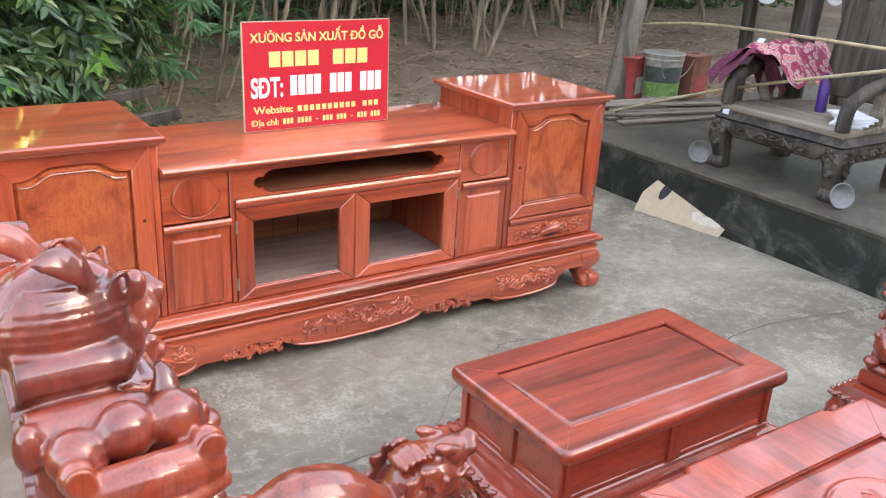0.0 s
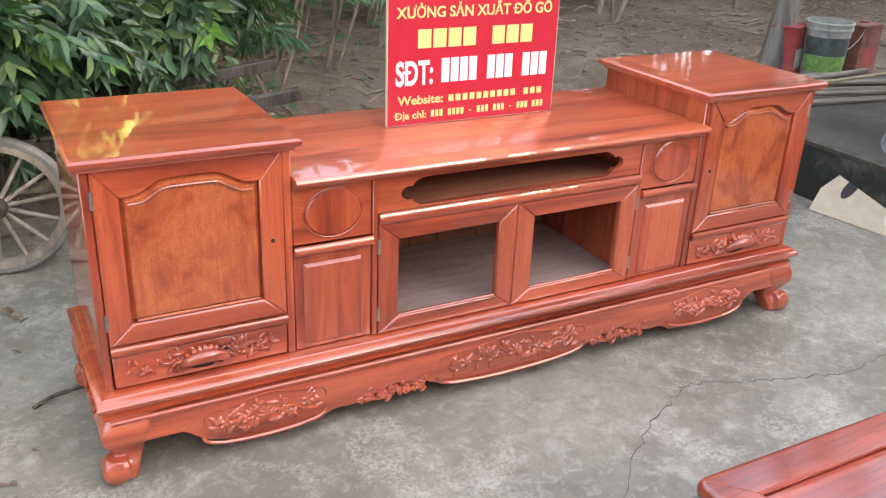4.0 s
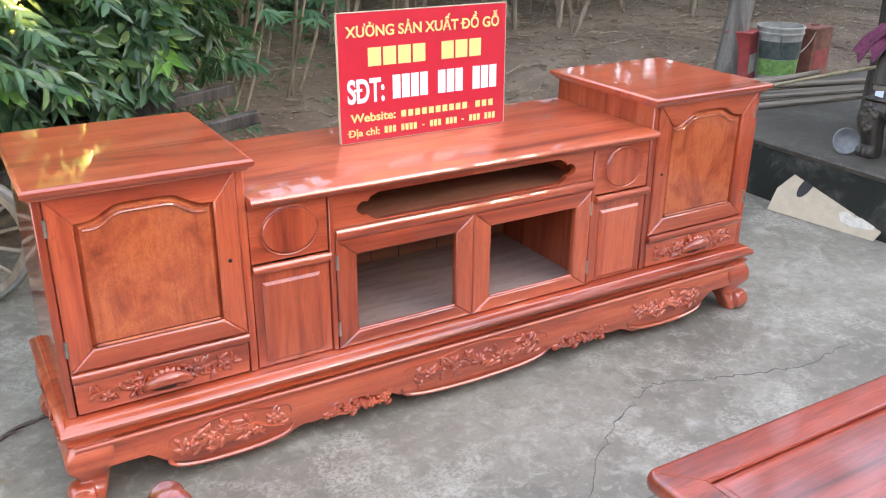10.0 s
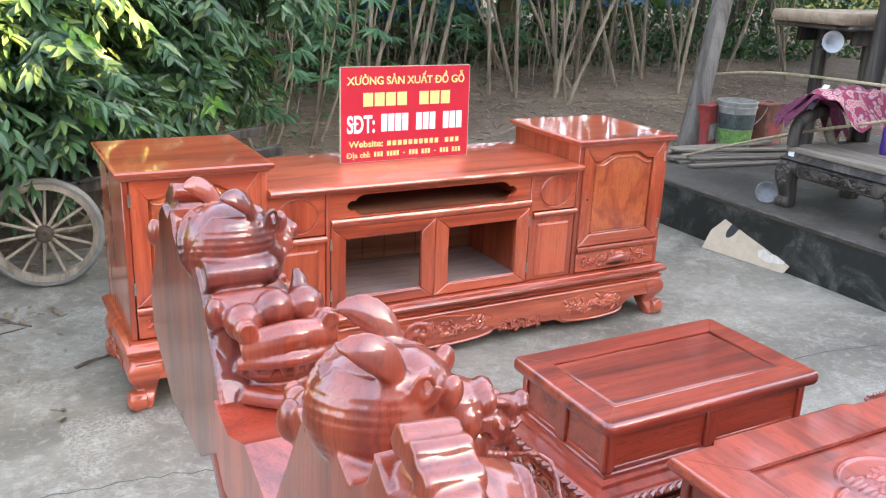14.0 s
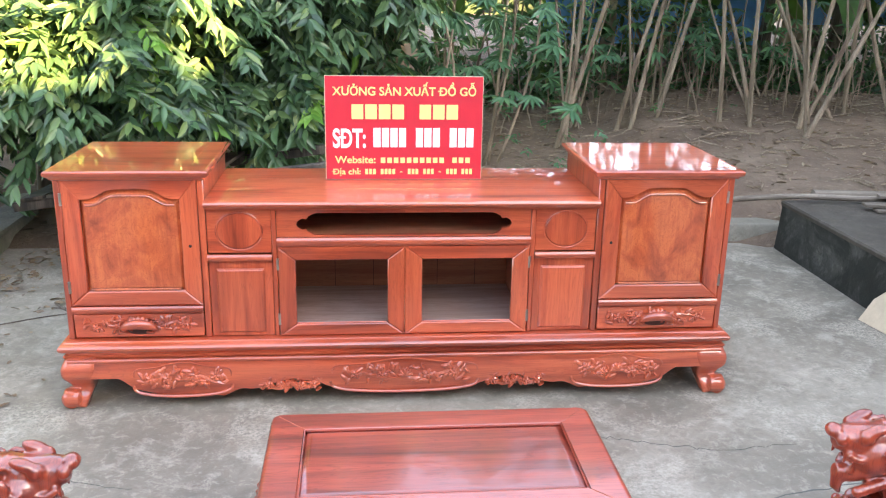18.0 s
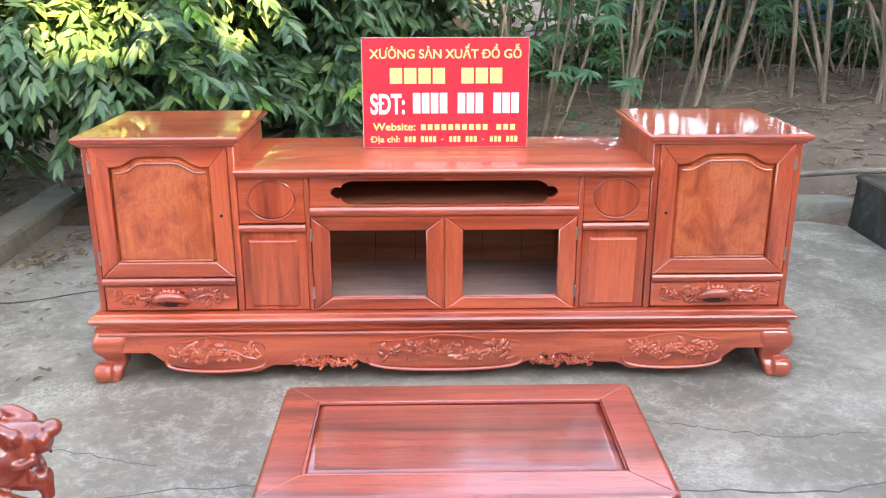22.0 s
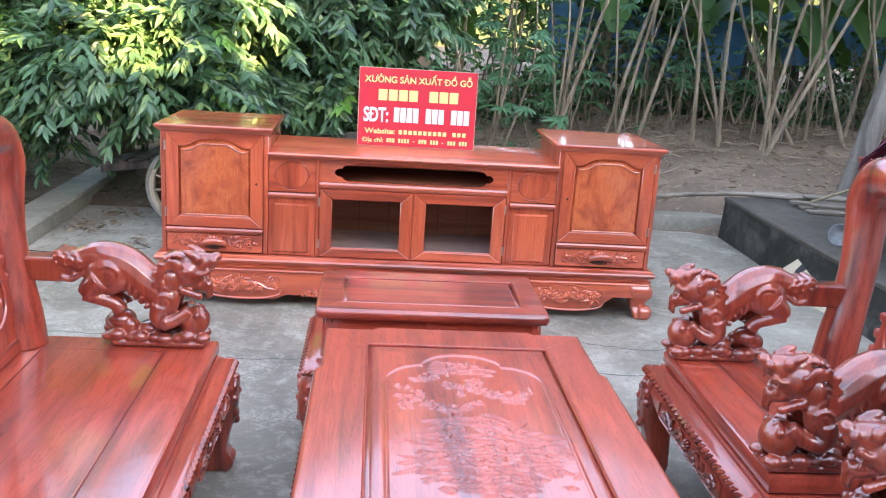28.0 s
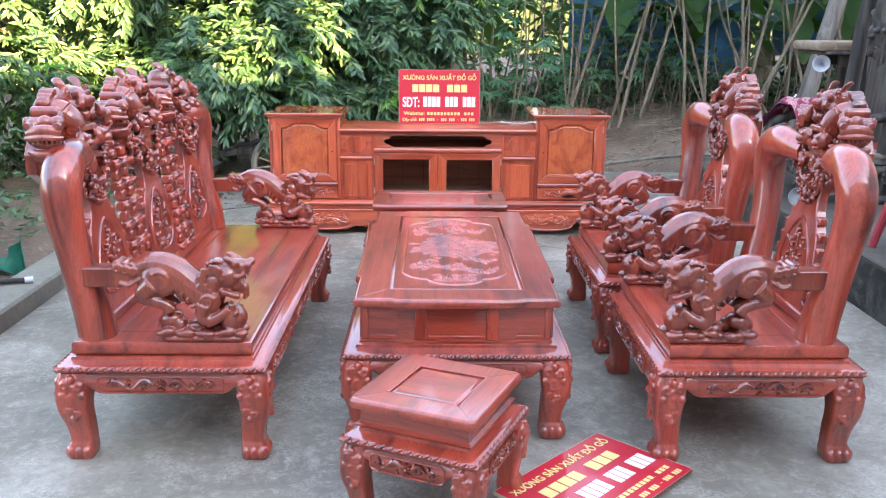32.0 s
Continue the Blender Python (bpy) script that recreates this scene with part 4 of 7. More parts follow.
def build_sign(at, label):
    s = thing("advertising_board", label, "sign", at, "red advertising boards")
    W, H = 0.60, 0.394
    part("board", G().box(-W / 2, W / 2, -0.010, 0.0, 0, H, 0.001), sign_red, s)
    b = G()
    for x0, x1, z0, z1 in ((-W / 2, W / 2, H - 0.0015, H + 0.0005), (-W / 2, W / 2, -0.0, 0.0012), (-W / 2 - 0.0005, -W / 2 + 0.0022, 0.003, H - 0.003), (W / 2 - 0.0015, W / 2 + 0.0005, 0.003, H - 0.003)):
        b.box(x0, x1, -0.0112, 0.0005, z0, z1, 0.0003)
    part("edging", b, card_mat, s, "thin pale board edge")
    letters("X\u01af\u1edeNG S\u1ea2N XU\u1ea4T \u0110\u1ed2 G\u1ed6", -0.272, 0.322, 0.032, sign_yellow, s, 0.545)
    bars(-0.200, 0.212, 0.232, 0.056, "1111 111", sign_yellow, s, 0.14)
    letters("S\u0110T:", -0.272, 0.125, 0.072, sign_white, s, 0.125)
    bars(-0.118, 0.272, 0.125, 0.074, "1111 111 111", sign_white, s, 0.16)
    letters("Website:", -0.265, 0.064, 0.027, sign_yellow, s, 0.155)
    bars(-0.090, 0.262, 0.064, 0.021, "1111111111.111", sign_yellow, s, 0.30)
    letters("\u0110\u1ecba ch\u1ec9:", -0.272, 0.020, 0.022, sign_yellow, s, 0.105)
    bars(-0.150, 0.268, 0.020, 0.021, "111 1111 - 111 111 - 111 111", sign_yellow, s, 0.28)
    return s


sign = build_sign(pose(1.478, 3.020, 0.768, -1.0, 0, 0), "red advertising board standing on the cabinet, yellow and white lettering")
lying = copy_thing(sign, pose(1.987 + 0.20 * 0.70, -0.927 - 0.20 * 0.715, 0.012, -90, 0, 45.8))
lying["label"] = "red advertising board lying flat on the concrete"


# ---- carved seating and tables ----
def paw_leg(parent, cx, cy, sx, sy, top, mat, size=1.0, toe_dirs=((0, -1),), label=""):
    """A bulging cabriole leg on a clawed paw; (cx, cy) is the apron's outer corner."""
    g = G()
    s = size
    prof = [(top, 0.004, 0.052), (top - 0.035, -0.008, 0.056), (top * 0.72, -0.014, 0.056), (top * 0.55, -0.008, 0.050), (top * 0.38, 0.008, 0.043), (top * 0.22, 0.016, 0.040), (0.055, 0.010, 0.043), (0.028, 0.004, 0.047), (0.0, 0.008, 0.043)]
    zs, os, hs = (smooth_values([p[i] for p in prof], 3) for i in range(3))
    rings = []
    for z, o, h in zip(zs, os, hs):
        x, y = cx - sx * (o + h) * s, cy - sy * (o + h) * s
        rings.append([(x + h * s * u, y + h * s * w, max(z, 0)) for u, w in rect(-1, 1, -1, 1, 0.42)])
    g.loft(rings[::-1])
    x, y = cx - sx * 0.050 * s, cy - sy * 0.050 * s
    for k in (-1, 0, 1):
        g.ball((x + k * 0.028 * s, y + sy * 0.030 * s, 0.026), (0.017 * s, 0.024 * s, 0.026), 10, 7)
        g.ball((x + sx * 0.030 * s, y + k * 0.028 * s, 0.026), (0.024 * s, 0.017 * s, 0.026), 10, 7)
    c = g
    for (ux, uy, px, py) in ((1, 0, 0, sy), (0, 1, sx, 0)):
        def P(u, w, h):
            q = cx - sx * 0.052 * s, cy - sy * 0.052 * s
            return (q[0] + ux * u + px * (0.062 * s + h), q[1] + uy * u + py * (0.062 * s + h), w)
        for (u, z, r, st) in ((-0.022, top * 0.86, 0.018, 0), (0.022, top * 0.86, 0.018, 3.1), (0, top * 0.70, 0.022, 1.5), (-0.014, top * 0.58, 0.012, 0.5), (0.016, top * 0.56, 0.012, 2.5)):
            pts = [P(u * s + r * s * (1 - 0.8 * i / 12) * math.cos(st + 0.62 * i), z + r * s * (1 - 0.8 * i / 12) * math.sin(st + 0.62 * i), 0.0) for i in range(13)]
            c.tube(pts, [0.0085 * s * (1 - 0.04 * i) for i in range(13)], 6)
        for (u, z) in ((0.0, top * 0.94), (-0.034, top * 0.76), (0.034, top * 0.76), (0.0, top * 0.50)):
            c.ball(P(u * s, z, -0.002), 0.014 * s, 8, 6)
    part("leg", sculpt("leg", c, mat, 0.0036, 1), mat, parent, label or "bulging leg with leaf carving and a clawed paw")


def apron_side(parent, p0, p1, nrm, z0, z1, mat, seed, panels=1):
    """A bulging apron between two legs with a carved panel; nrm points outwards."""
    p0, p1, nrm = Vector((*p0, 0)), Vector((*p1, 0)), Vector((*nrm, 0))
    L = (p1 - p0).length
    d = (p1 - p0) / L
    g = G()
    n = 44
    def low(t):
        e = min(t, 1 - t) * L
        k = min(1, max(0, (e - 0.015) / 0.05))
        return z0 + 0.030 * (1 - k) ** 2
    rings = []
    for k, o in ((0, 0.0), (0.06, 0.010), (0.3, 0.018), (0.6, 0.016), (0.85, 0.006), (1.0, 0.0)):
        rings.append([tuple(p0 + d * (L * i / n) + nrm * o + Vector((0, 0, low(i / n) + (z1 - low(i / n)) * k))) for i in range(n + 1)])
    rings.append([tuple(p0 + d * (L * i / n) - nrm * 0.028 + Vector((0, 0, z1))) for i in range(n + 1)])
    rings.append([tuple(p0 + d * (L * i / n) - nrm * 0.028 + Vector((0, 0, low(i / n)))) for i in range(n + 1)])
    rings.append(rings[0])
    g.loft(rings, caps=False, closed=False)
    ap = part("apron", g, mat, parent)
    ang = math.atan2(d.y, d.x)
    if (Matrix.Rotation(ang, 3, "Z") @ Vector((0, -1, 0))).dot(nrm) < 0:
        ang += math.pi
    for i in range(panels):
        w = min(0.72 * L / panels, 0.46)
        c = p0 + d * (L * (i + 0.5) / panels) + nrm * 0.0175 + Vector((0, 0, 0.5 * (z0 + z1)))
        m = Matrix.Translation(c) @ Matrix.Rotation(ang, 4, "Z")
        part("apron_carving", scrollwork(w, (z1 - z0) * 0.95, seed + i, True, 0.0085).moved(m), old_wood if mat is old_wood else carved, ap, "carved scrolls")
        b = [(u, -0.0005, v) for u, v in rect(-w * 0.56, w * 0.56, -(z1 - z0) * 0.36, (z1 - z0) * 0.36, 0.016)]
        part("bead", G().tube(b + b[:1], 0.0028, 5).moved(m), mat, ap)


def rope(parent, poly, z, r, mat, pitch=0.028):
    """A twisted leaf moulding round an outline."""
    g = G()
    n = len(poly)
    for i in range(n):
        a, b = Vector((*poly[i], z)), Vector((*poly[(i + 1) % n], z))
        L = (b - a).length
        if L < 0.05:
            continue
        d = (b - a) / L
        m = max(2, int(L / pitch))
        out = Vector((d.y, -d.x, 0))
        for k in range(m):
            p = a + d * (L * (k + 0.5) / m)
            q0, q1 = p - d * pitch * 0.55 - Vector((0, 0, 0.55 * r)), p + d * pitch * 0.55 + Vector((0, 0, 0.55 * r))
            g.tube([q0, p + out * 0.35 * r, q1], [0.35 * r, 0.72 * r, 0.30 * r], 6)
    part("rope_moulding", g, mat, parent, "carved twisted leaf moulding")


def bumped(x0, x1, y0, y1, d, part_x=0.30, part_y=0.30):
    """A rectangle whose sides step outwards in the middle (counter-clockwise)."""
    cx, cy = 0.5 * (x0 + x1), 0.5 * (y0 + y1)
    ax, ay = part_x * (x1 - x0), part_y * (y1 - y0)
    e = 0.018
    return [(x0, y0), (cx - ax - e, y0), (cx - ax, y0 - d), (cx + ax, y0 - d), (cx + ax + e, y0),
            (x1, y0), (x1, cy - ay - e), (x1 + d, cy - ay), (x1 + d, cy + ay), (x1, cy + ay + e),
            (x1, y1), (cx + ax + e, y1), (cx + ax, y1 + d), (cx - ax, y1 + d), (cx - ax - e, y1),
            (x0, y1), (x0, cy + ay + e), (x0 - d, cy + ay), (x0 - d, cy - ay), (x0, cy - ay - e)]


def framed_top(parent, outline, inner, z, th, mats, frame_levels=None):
    """A table top: four-sided frame with a sunk panel."""
    top = part("tabletop", ring_stack(outline, resample(inner, outline), frame_levels or [(-0.012, z - th), (0.0, z - th + 0.004), (0.004, z - th + 0.012), (0.004, z - 0.012), (0.0, z - 0.003), (-0.005, z)]), mats[1], parent)
    x0, x1 = min(p[0] for p in inner), max(p[0] for p in inner)
    y0, y1 = min(p[1] for p in inner), max(p[1] for p in inner)
    part("panel", stack(rect(x0 - 0.001, x1 + 0.001, y0 - 0.001, y1 + 0.001), [(0, z - th + 0.003), (0, z - 0.011), (-0.010, z - 0.008), (-0.016, z - 0.0035), (-0.022, z - 0.003)]), mats[0], top, "sunk centre panel")
    b = [(x, y, z - 0.003) for x, y in rect(x0 + 0.003, x1 - 0.003, y0 + 0.003, y1 - 0.003)]
    part("bead", G().tube(b + b[:1], 0.0042, 6), mats[1], top)
    for (px, py), (ix, iy) in zip([min(outline, key=lambda p: (p[0] - qx) ** 2 + (p[1] - qy) ** 2) for qx, qy in rect(x0 - 9, x1 + 9, y0 - 9, y1 + 9)], rect(x0, x1, y0, y1)):
        part("joint", G().tube([(ix, iy, z - 0.0002), (px + 0.12 * (ix - px), py + 0.12 * (iy - py), z - 0.0002)], 0.0011, 4), burl, top)
    return top


def resample(inner, outer):
    """The inner rectangle with one point for each point of the outer outline."""
    x0, x1 = min(p[0] for p in inner), max(p[0] for p in inner)
    y0, y1 = min(p[1] for p in inner), max(p[1] for p in inner)
    return [(min(x1, max(x0, x)), min(y1, max(y0, y))) for x, y in outer]


def seat_base(parent, x0, x1, y0, y1, h, apron, mats, panels=(1, 1), leg=1.0, seed=1, skirt=0.045):
    """Legs, aprons, rope and stepped mouldings up to height h; the outline x0..y1 is that of the seat."""
    X0, X1, Y0, Y1 = x0 - skirt, x1 + skirt, y0 - skirt, y1 + skirt
    z1, z0 = h - 0.095, h - 0.095 - apron
    for sx, cx in ((-1, X0), (1, X1)):
        for sy, cy in ((-1, Y0), (1, Y1)):
            paw_leg(parent, cx, cy, sx, sy, z1, mats[2], leg)
    i = 0.09 * leg
    apron_side(parent, (X0 + i, Y0 + 0.016), (X1 - i, Y0 + 0.016), (0, -1), z0, z1, mats[0], seed, panels[0])
    apron_side(parent, (X1 - i, Y1 - 0.016), (X0 + i, Y1 - 0.016), (0, 1), z0, z1, mats[0], seed + 5, panels[0])
    apron_side(parent, (X1 - 0.016, Y0 + i), (X1 - 0.016, Y1 - i), (1, 0), z0, z1, mats[1], seed + 9, panels[1])
    apron_side(parent, (X0 + 0.016, Y1 - i), (X0 + 0.016, Y0 + i), (-1, 0), z0, z1, mats[1], seed + 13, panels[1])
    part("skirt_moulding", stack(rect(X0, X1, Y0, Y1), [(-0.012, z1 + 0.001), (0.002, z1 + 0.004), (0.006, z1 + 0.012), (0.0, z1 + 0.020), (-0.020, z1 + 0.026), (-0.040, z1 + 0.034), (-0.042, z1 + 0.044), (-0.050, z1 + 0.048)]), mats[1], parent)
    rope(parent, rect(X0 + 0.002, X1 - 0.002, Y0 + 0.002, Y1 - 0.002), z1 + 0.013, 0.0145, carved)
    return z1 + 0.048


def beast_mesh():
    """A crouching guardian beast with its paw on a ball, on a base of clouds: the front of an armrest (one carved piece)."""
    g = G()
    O = 0.185
    def B(x, y, z, r, rot=None):
        g.ball((x - O, y, z), r, 14, 10, rot)
    def T(pts, rad, n=10, flat=1.0):
        g.tube([(x - O, y, z) for x, y, z in pts], rad, n, flat)
    g.box(0.490 - O, 0.765 - O, -0.046, 0.046, 0.428, 0.454, 0.010)
    for k in range(9):
        x = 0.475 + 0.034 * k
        B(x, 0.034 * (-1) ** k, 0.462 + 0.006 * math.sin(2.1 * k), (0.026, 0.022, 0.017))
        B(x + 0.01, -0.030 * (-1) ** k, 0.460, (0.024, 0.022, 0.014))
    B(0.515, 0, 0.505, (0.042, 0.042, 0.030)); B(0.492, 0.01, 0.490, 0.030); B(0.545, -0.015, 0.488, 0.026)
    B(0.600, 0.0, 0.480, (0.040, 0.035, 0.022)); B(0.635, 0.02, 0.486, 0.020)
    B(0.727, 0, 0.507, 0.048)
    g.box(0.215 - O, 0.395 - O, -0.036, 0.036, 0.622, 0.694, 0.006)
    T(smooth_line([(0.36, 0, 0.668), (0.41, 0, 0.682), (0.470, 0, 0.692), (0.53, 0, 0.672), (0.585, 0, 0.628), (0.64, 0, 0.590), (0.672, 0, 0.562)], 5), smooth_values([0.032, 0.040, 0.052, 0.058, 0.056, 0.060, 0.052], 5), 14)
    for s in (-1, 1):
        B(0.490, 0.038 * s, 0.650, (0.064, 0.028, 0.058))
        T([(0.470, 0.044 * s, 0.640), (0.438, 0.042 * s, 0.612), (0.425, 0.040 * s, 0.592)], [0.038, 0.031, 0.025])
        T([(0.422, 0.040 * s, 0.594), (0.465, 0.038 * s, 0.578), (0.505, 0.034 * s, 0.562), (0.520, 0.030 * s, 0.540)], [0.025, 0.021, 0.020, 0.025])
        B(0.650, 0.038 * s, 0.580, (0.045, 0.024, 0.048))
        T([(0.640, 0.044 * s, 0.565), (0.630, 0.046 * s, 0.530), (0.648, 0.044 * s, 0.508)], [0.029, 0.024, 0.022])
        T([(0.640, 0.044 * s, 0.506), (0.680, 0.036 * s, 0.518), (0.718, 0.026 * s, 0.545)], [0.023, 0.021, 0.020])
        for k in range(3):
            B(0.735 + 0.004 * k, (0.012 + 0.013 * k) * s, 0.546 - 0.006 * k, 0.011)
        sp = spiral((0.497 - O, 0.060 * s, 0.652), 0.034, 1.7, 2.4, -1, 22)
        g.tube(sp, [0.0065] * 23, 6)
        sp = spiral((0.652 - O, 0.060 * s, 0.578), 0.026, 1.6, 0.4, 1, 20)
        g.tube(sp, [0.006] * 21, 6)
        for k in range(6):
            a = 0.538 + 0.016 * k
            T(smooth_line([(a + 0.012, 0.018 * s, 0.706 - 0.030 * k), (a + 0.004, 0.044 * s, 0.672 - 0.026 * k), (a - 0.006, 0.050 * s, 0.640 - 0.020 * k), (a - 0.004, 0.030 * s, 0.600 - 0.012 * k)], 3), 0.0058, 6)
    for k in range(9):
        t = k / 8
        B(0.44 + 0.17 * t, 0, 0.726 - 0.085 * t ** 2.2 + 0.004, (0.012, 0.009, 0.010))
    for k in (0, 1, 2):
        T([(0.345 + 0.024 * k, -0.038, 0.706 - 0.004 * k), (0.345 + 0.024 * k, 0.038, 0.706 - 0.004 * k)], 0.014, 10)
        for s in (-1, 1):
            g.tube(spiral((0.350 + 0.026 * k - O, 0.040 * s, 0.690 - 0.006 * k), 0.017, 1.4, 0, 1, 12), 0.005, 5)
    for s in (-1, 1):
        T(smooth_line([(0.355, 0.036 * s, 0.640), (0.385, 0.040 * s, 0.632), (0.415, 0.034 * s, 0.650), (0.45, 0.03 * s, 0.66)], 4), 0.008, 6)
    # head, with a thick mane
    hd = G()
    def B(x, y, z, r, rot=None):
        hd.ball((x - O, y, z), r, 14, 10, rot)
    def T(pts, rad, n=10, flat=1.0):
        hd.tube([(x - O, y, z) for x, y, z in pts], rad, n, flat)
    B(0.712, 0, 0.662, (0.050, 0.050, 0.046))
    B(0.668, 0, 0.640, (0.040, 0.054, 0.050))
    B(0.715, 0, 0.694, (0.036, 0.034, 0.024))
    T([(0.725, 0, 0.682), (0.760, 0, 0.690), (0.786, 0, 0.694)], [0.036, 0.030, 0.022], 10)
    T([(0.720, 0, 0.636), (0.755, 0, 0.622), (0.780, 0, 0.624)], [0.032, 0.022, 0.013], 10)
    B(0.792, 0, 0.708, (0.016, 0.020, 0.014))
    for s in (-1, 1):
        B(0.744, 0.028 * s, 0.706, 0.015); B(0.726, 0.030 * s, 0.720, (0.024, 0.013, 0.010), (0, 20, 0))
        B(0.785, 0.019 * s, 0.698, 0.012)
        T([(0.770, 0.020 * s, 0.676), (0.778, 0.021 * s, 0.650)], [0.008, 0.002], 6)
        T([(0.762, 0.020 * s, 0.628), (0.760, 0.022 * s, 0.650)], [0.007, 0.002], 6)
        B(0.690, 0.052 * s, 0.692, (0.022, 0.008, 0.015), (0, 35, 0))
        T([(0.735, 0.034 * s, 0.664), (0.758, 0.034 * s, 0.662), (0.775, 0.028 * s, 0.672)], 0.007, 6)
        for k in range(7):
            a = 0.5 + 0.62 * k
            hd.tube(spiral((0.672 + 0.036 * math.cos(a) - O, 0.050 * s, 0.650 + 0.042 * math.sin(a)), 0.015, 1.3, a, s, 10), [0.0068] * 11, 5)
        for k in range(5):
            B(0.700 + 0.012 * k, 0.034 * s, 0.612 - 0.004 * k, 0.0115)
    for k in range(6):
        B(0.652 + 0.012 * k, 0, 0.702 + 0.010 * math.sin(0.6 * k), (0.011, 0.03, 0.010), (0, 0, 0))
    T([(0.770, 0, 0.612), (0.772, 0, 0.590), (0.762, 0, 0.575)], [0.014, 0.011, 0.003], 8)
    c = Matrix.Translation((0.690 - O, 0, 0.655))
    g.join(hd, c @ Matrix.Scale(1.03, 4) @ c.inverted())
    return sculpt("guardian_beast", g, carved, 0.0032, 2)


def crest_mesh(seed, side):
    """A crest over a chair back (one carved piece); x forwards, y across, z up from its base. The lion's head is on the side given, a fluted scroll on the other."""
    g, R = G(), random.Random(seed)
    def Y(y):
        return side * y
    # flame-edged back board with engraved curls
    line = [(-0.225, 0.02), (-0.232, 0.085), (-0.205, 0.120), (-0.178, 0.150), (-0.165, 0.185), (-0.130, 0.205), (-0.112, 0.245), (-0.085, 0.262), (-0.052, 0.250), (-0.026, 0.268), (-0.012, 0.238), (0.022, 0.215), (0.058, 0.232), (0.082, 0.258), (0.096, 0.290), (0.106, 0.262), (0.120, 0.236), (0.150, 0.208), (0.166, 0.182), (0.186, 0.152), (0.210, 0.118), (0.232, 0.085), (0.225, 0.02)]
    out = [(-0.10, -0.05), (0.10, -0.05)] + [(Y(u), w) for u, w in (line[::-1] if side > 0 else line)]
    g.prism(out, lambda u, w, h: (h, u, w), -0.026, 0.012)
    for y, z, r in ((0.15, 0.11, 0.024), (0.10, 0.18, 0.020), (-0.15, 0.11, 0.024), (-0.09, 0.19, 0.020), (0.0, 0.14, 0.026)):
        g.tube(spiral((0.013, Y(y), z), r, 1.5, 0.5, 1, 16, "yz"), 0.0036, 5)
    # lion's head, turned a little towards the scroll
    T = Matrix.Translation((0.026, Y(0.086), 0.246)) @ Matrix.Rotation(-side * 0.35, 4, "Z") @ Matrix.Rotation(radians(14), 4, "Y")
    h = G()
    h.ball((0.000, 0, 0.000), (0.074, 0.056, 0.044), 26, 18)
    h.ball((0.034, 0, 0.016), (0.044, 0.046, 0.028), 22, 14, (0, 18, 0))
    h.ball((0.074, 0, 0.012), (0.032, 0.030, 0.018), 18, 12)
    h.ball((0.098, 0, 0.020), (0.015, 0.022, 0.014), 14, 9)
    h.ball((0.064, 0, -0.030), (0.040, 0.030, 0.013), 18, 10)
    h.ball((0.092, 0, -0.026), (0.016, 0.020, 0.012), 12, 8)
    for e in (-1, 1):
        h.ball((0.104, 0.016 * e, 0.020), 0.010, 12, 8)
        h.ball((0.086, 0.024 * e, 0.004), (0.017, 0.011, 0.014), 12, 8)
        h.ball((0.058, 0.034 * e, 0.030), 0.013, 12, 9)
        h.ball((0.042, 0.040 * e, -0.012), (0.034, 0.016, 0.024), 14, 9)
        h.tube(smooth_line([(0.012, 0.036 * e, 0.030), (-0.014, 0.044 * e, 0.046), (-0.042, 0.046 * e, 0.052), (-0.066, 0.042 * e, 0.050)], 4), smooth_values([0.009, 0.015, 0.013, 0.003], 4), 10, 0.40)
        h.tube(spiral((0.028, 0.052 * e, 0.034), 0.017, 1.7, 0.3, e, 20), 0.0032, 5)
        for k in range(11):
            p = 0.95 - 0.155 * k
            arc = [0.75 + 0.24 * i + 0.05 * k for i in range(9)]
            h.tube([(0.078 * math.cos(p - 0.05 * i) * math.cos(q), 0.060 * e * math.cos(p - 0.05 * i) * math.sin(q), 0.047 * math.sin(p - 0.05 * i)) for i, q in enumerate(arc)], 0.0046, 6)
        h.tube(smooth_line([(0.094, 0.026 * e, 0.000), (0.072, 0.038 * e, -0.006), (0.050, 0.046 * e, -0.022), (0.034, 0.050 * e, -0.046)], 4), 0.0042, 6)
        for k in range(5):
            h.tube([(0.094 - 0.011 * k, 0.020 * e, -0.004), (0.095 - 0.011 * k, 0.021 * e, -0.016)], [0.0048, 0.0015], 6)
            h.tube([(0.090 - 0.011 * k, 0.018 * e, -0.024), (0.091 - 0.011 * k, 0.019 * e, -0.012)], [0.0042, 0.0015], 6)
    g.join(h, T @ Matrix.Diagonal((0.84, 0.95, 1.22, 1)))
    # smooth sloping mane and its fluted scroll
    g.tube([(-0.010, Y(-0.062), 0.218), (0.040, Y(-0.062), 0.214), (0.080, Y(-0.060), 0.190), (0.110, Y(-0.058), 0.160)], [0.046, 0.048, 0.042, 0.026], 20, 0.9)
    for k in range(3):
        g.tube(smooth_line([(0.085 - 0.02 * k, Y(-0.115), 0.22), (0.100 - 0.02 * k, Y(-0.070), 0.252 - 0.004 * k), (0.092 - 0.02 * k, Y(-0.020), 0.235)], 4), 0.0028, 5)
    for k in range(4):
        g.tube([(-0.018, Y(-0.048 - 0.019 * k), 0.287 - 0.004 * k * k), (0.030, Y(-0.048 - 0.019 * k), 0.283 - 0.004 * k * k)], 0.0125, 12)
    g.box(-0.016, 0.026, Y(-0.075) - 0.036, Y(-0.075) + 0.036, 0.215, 0.270, 0.006)
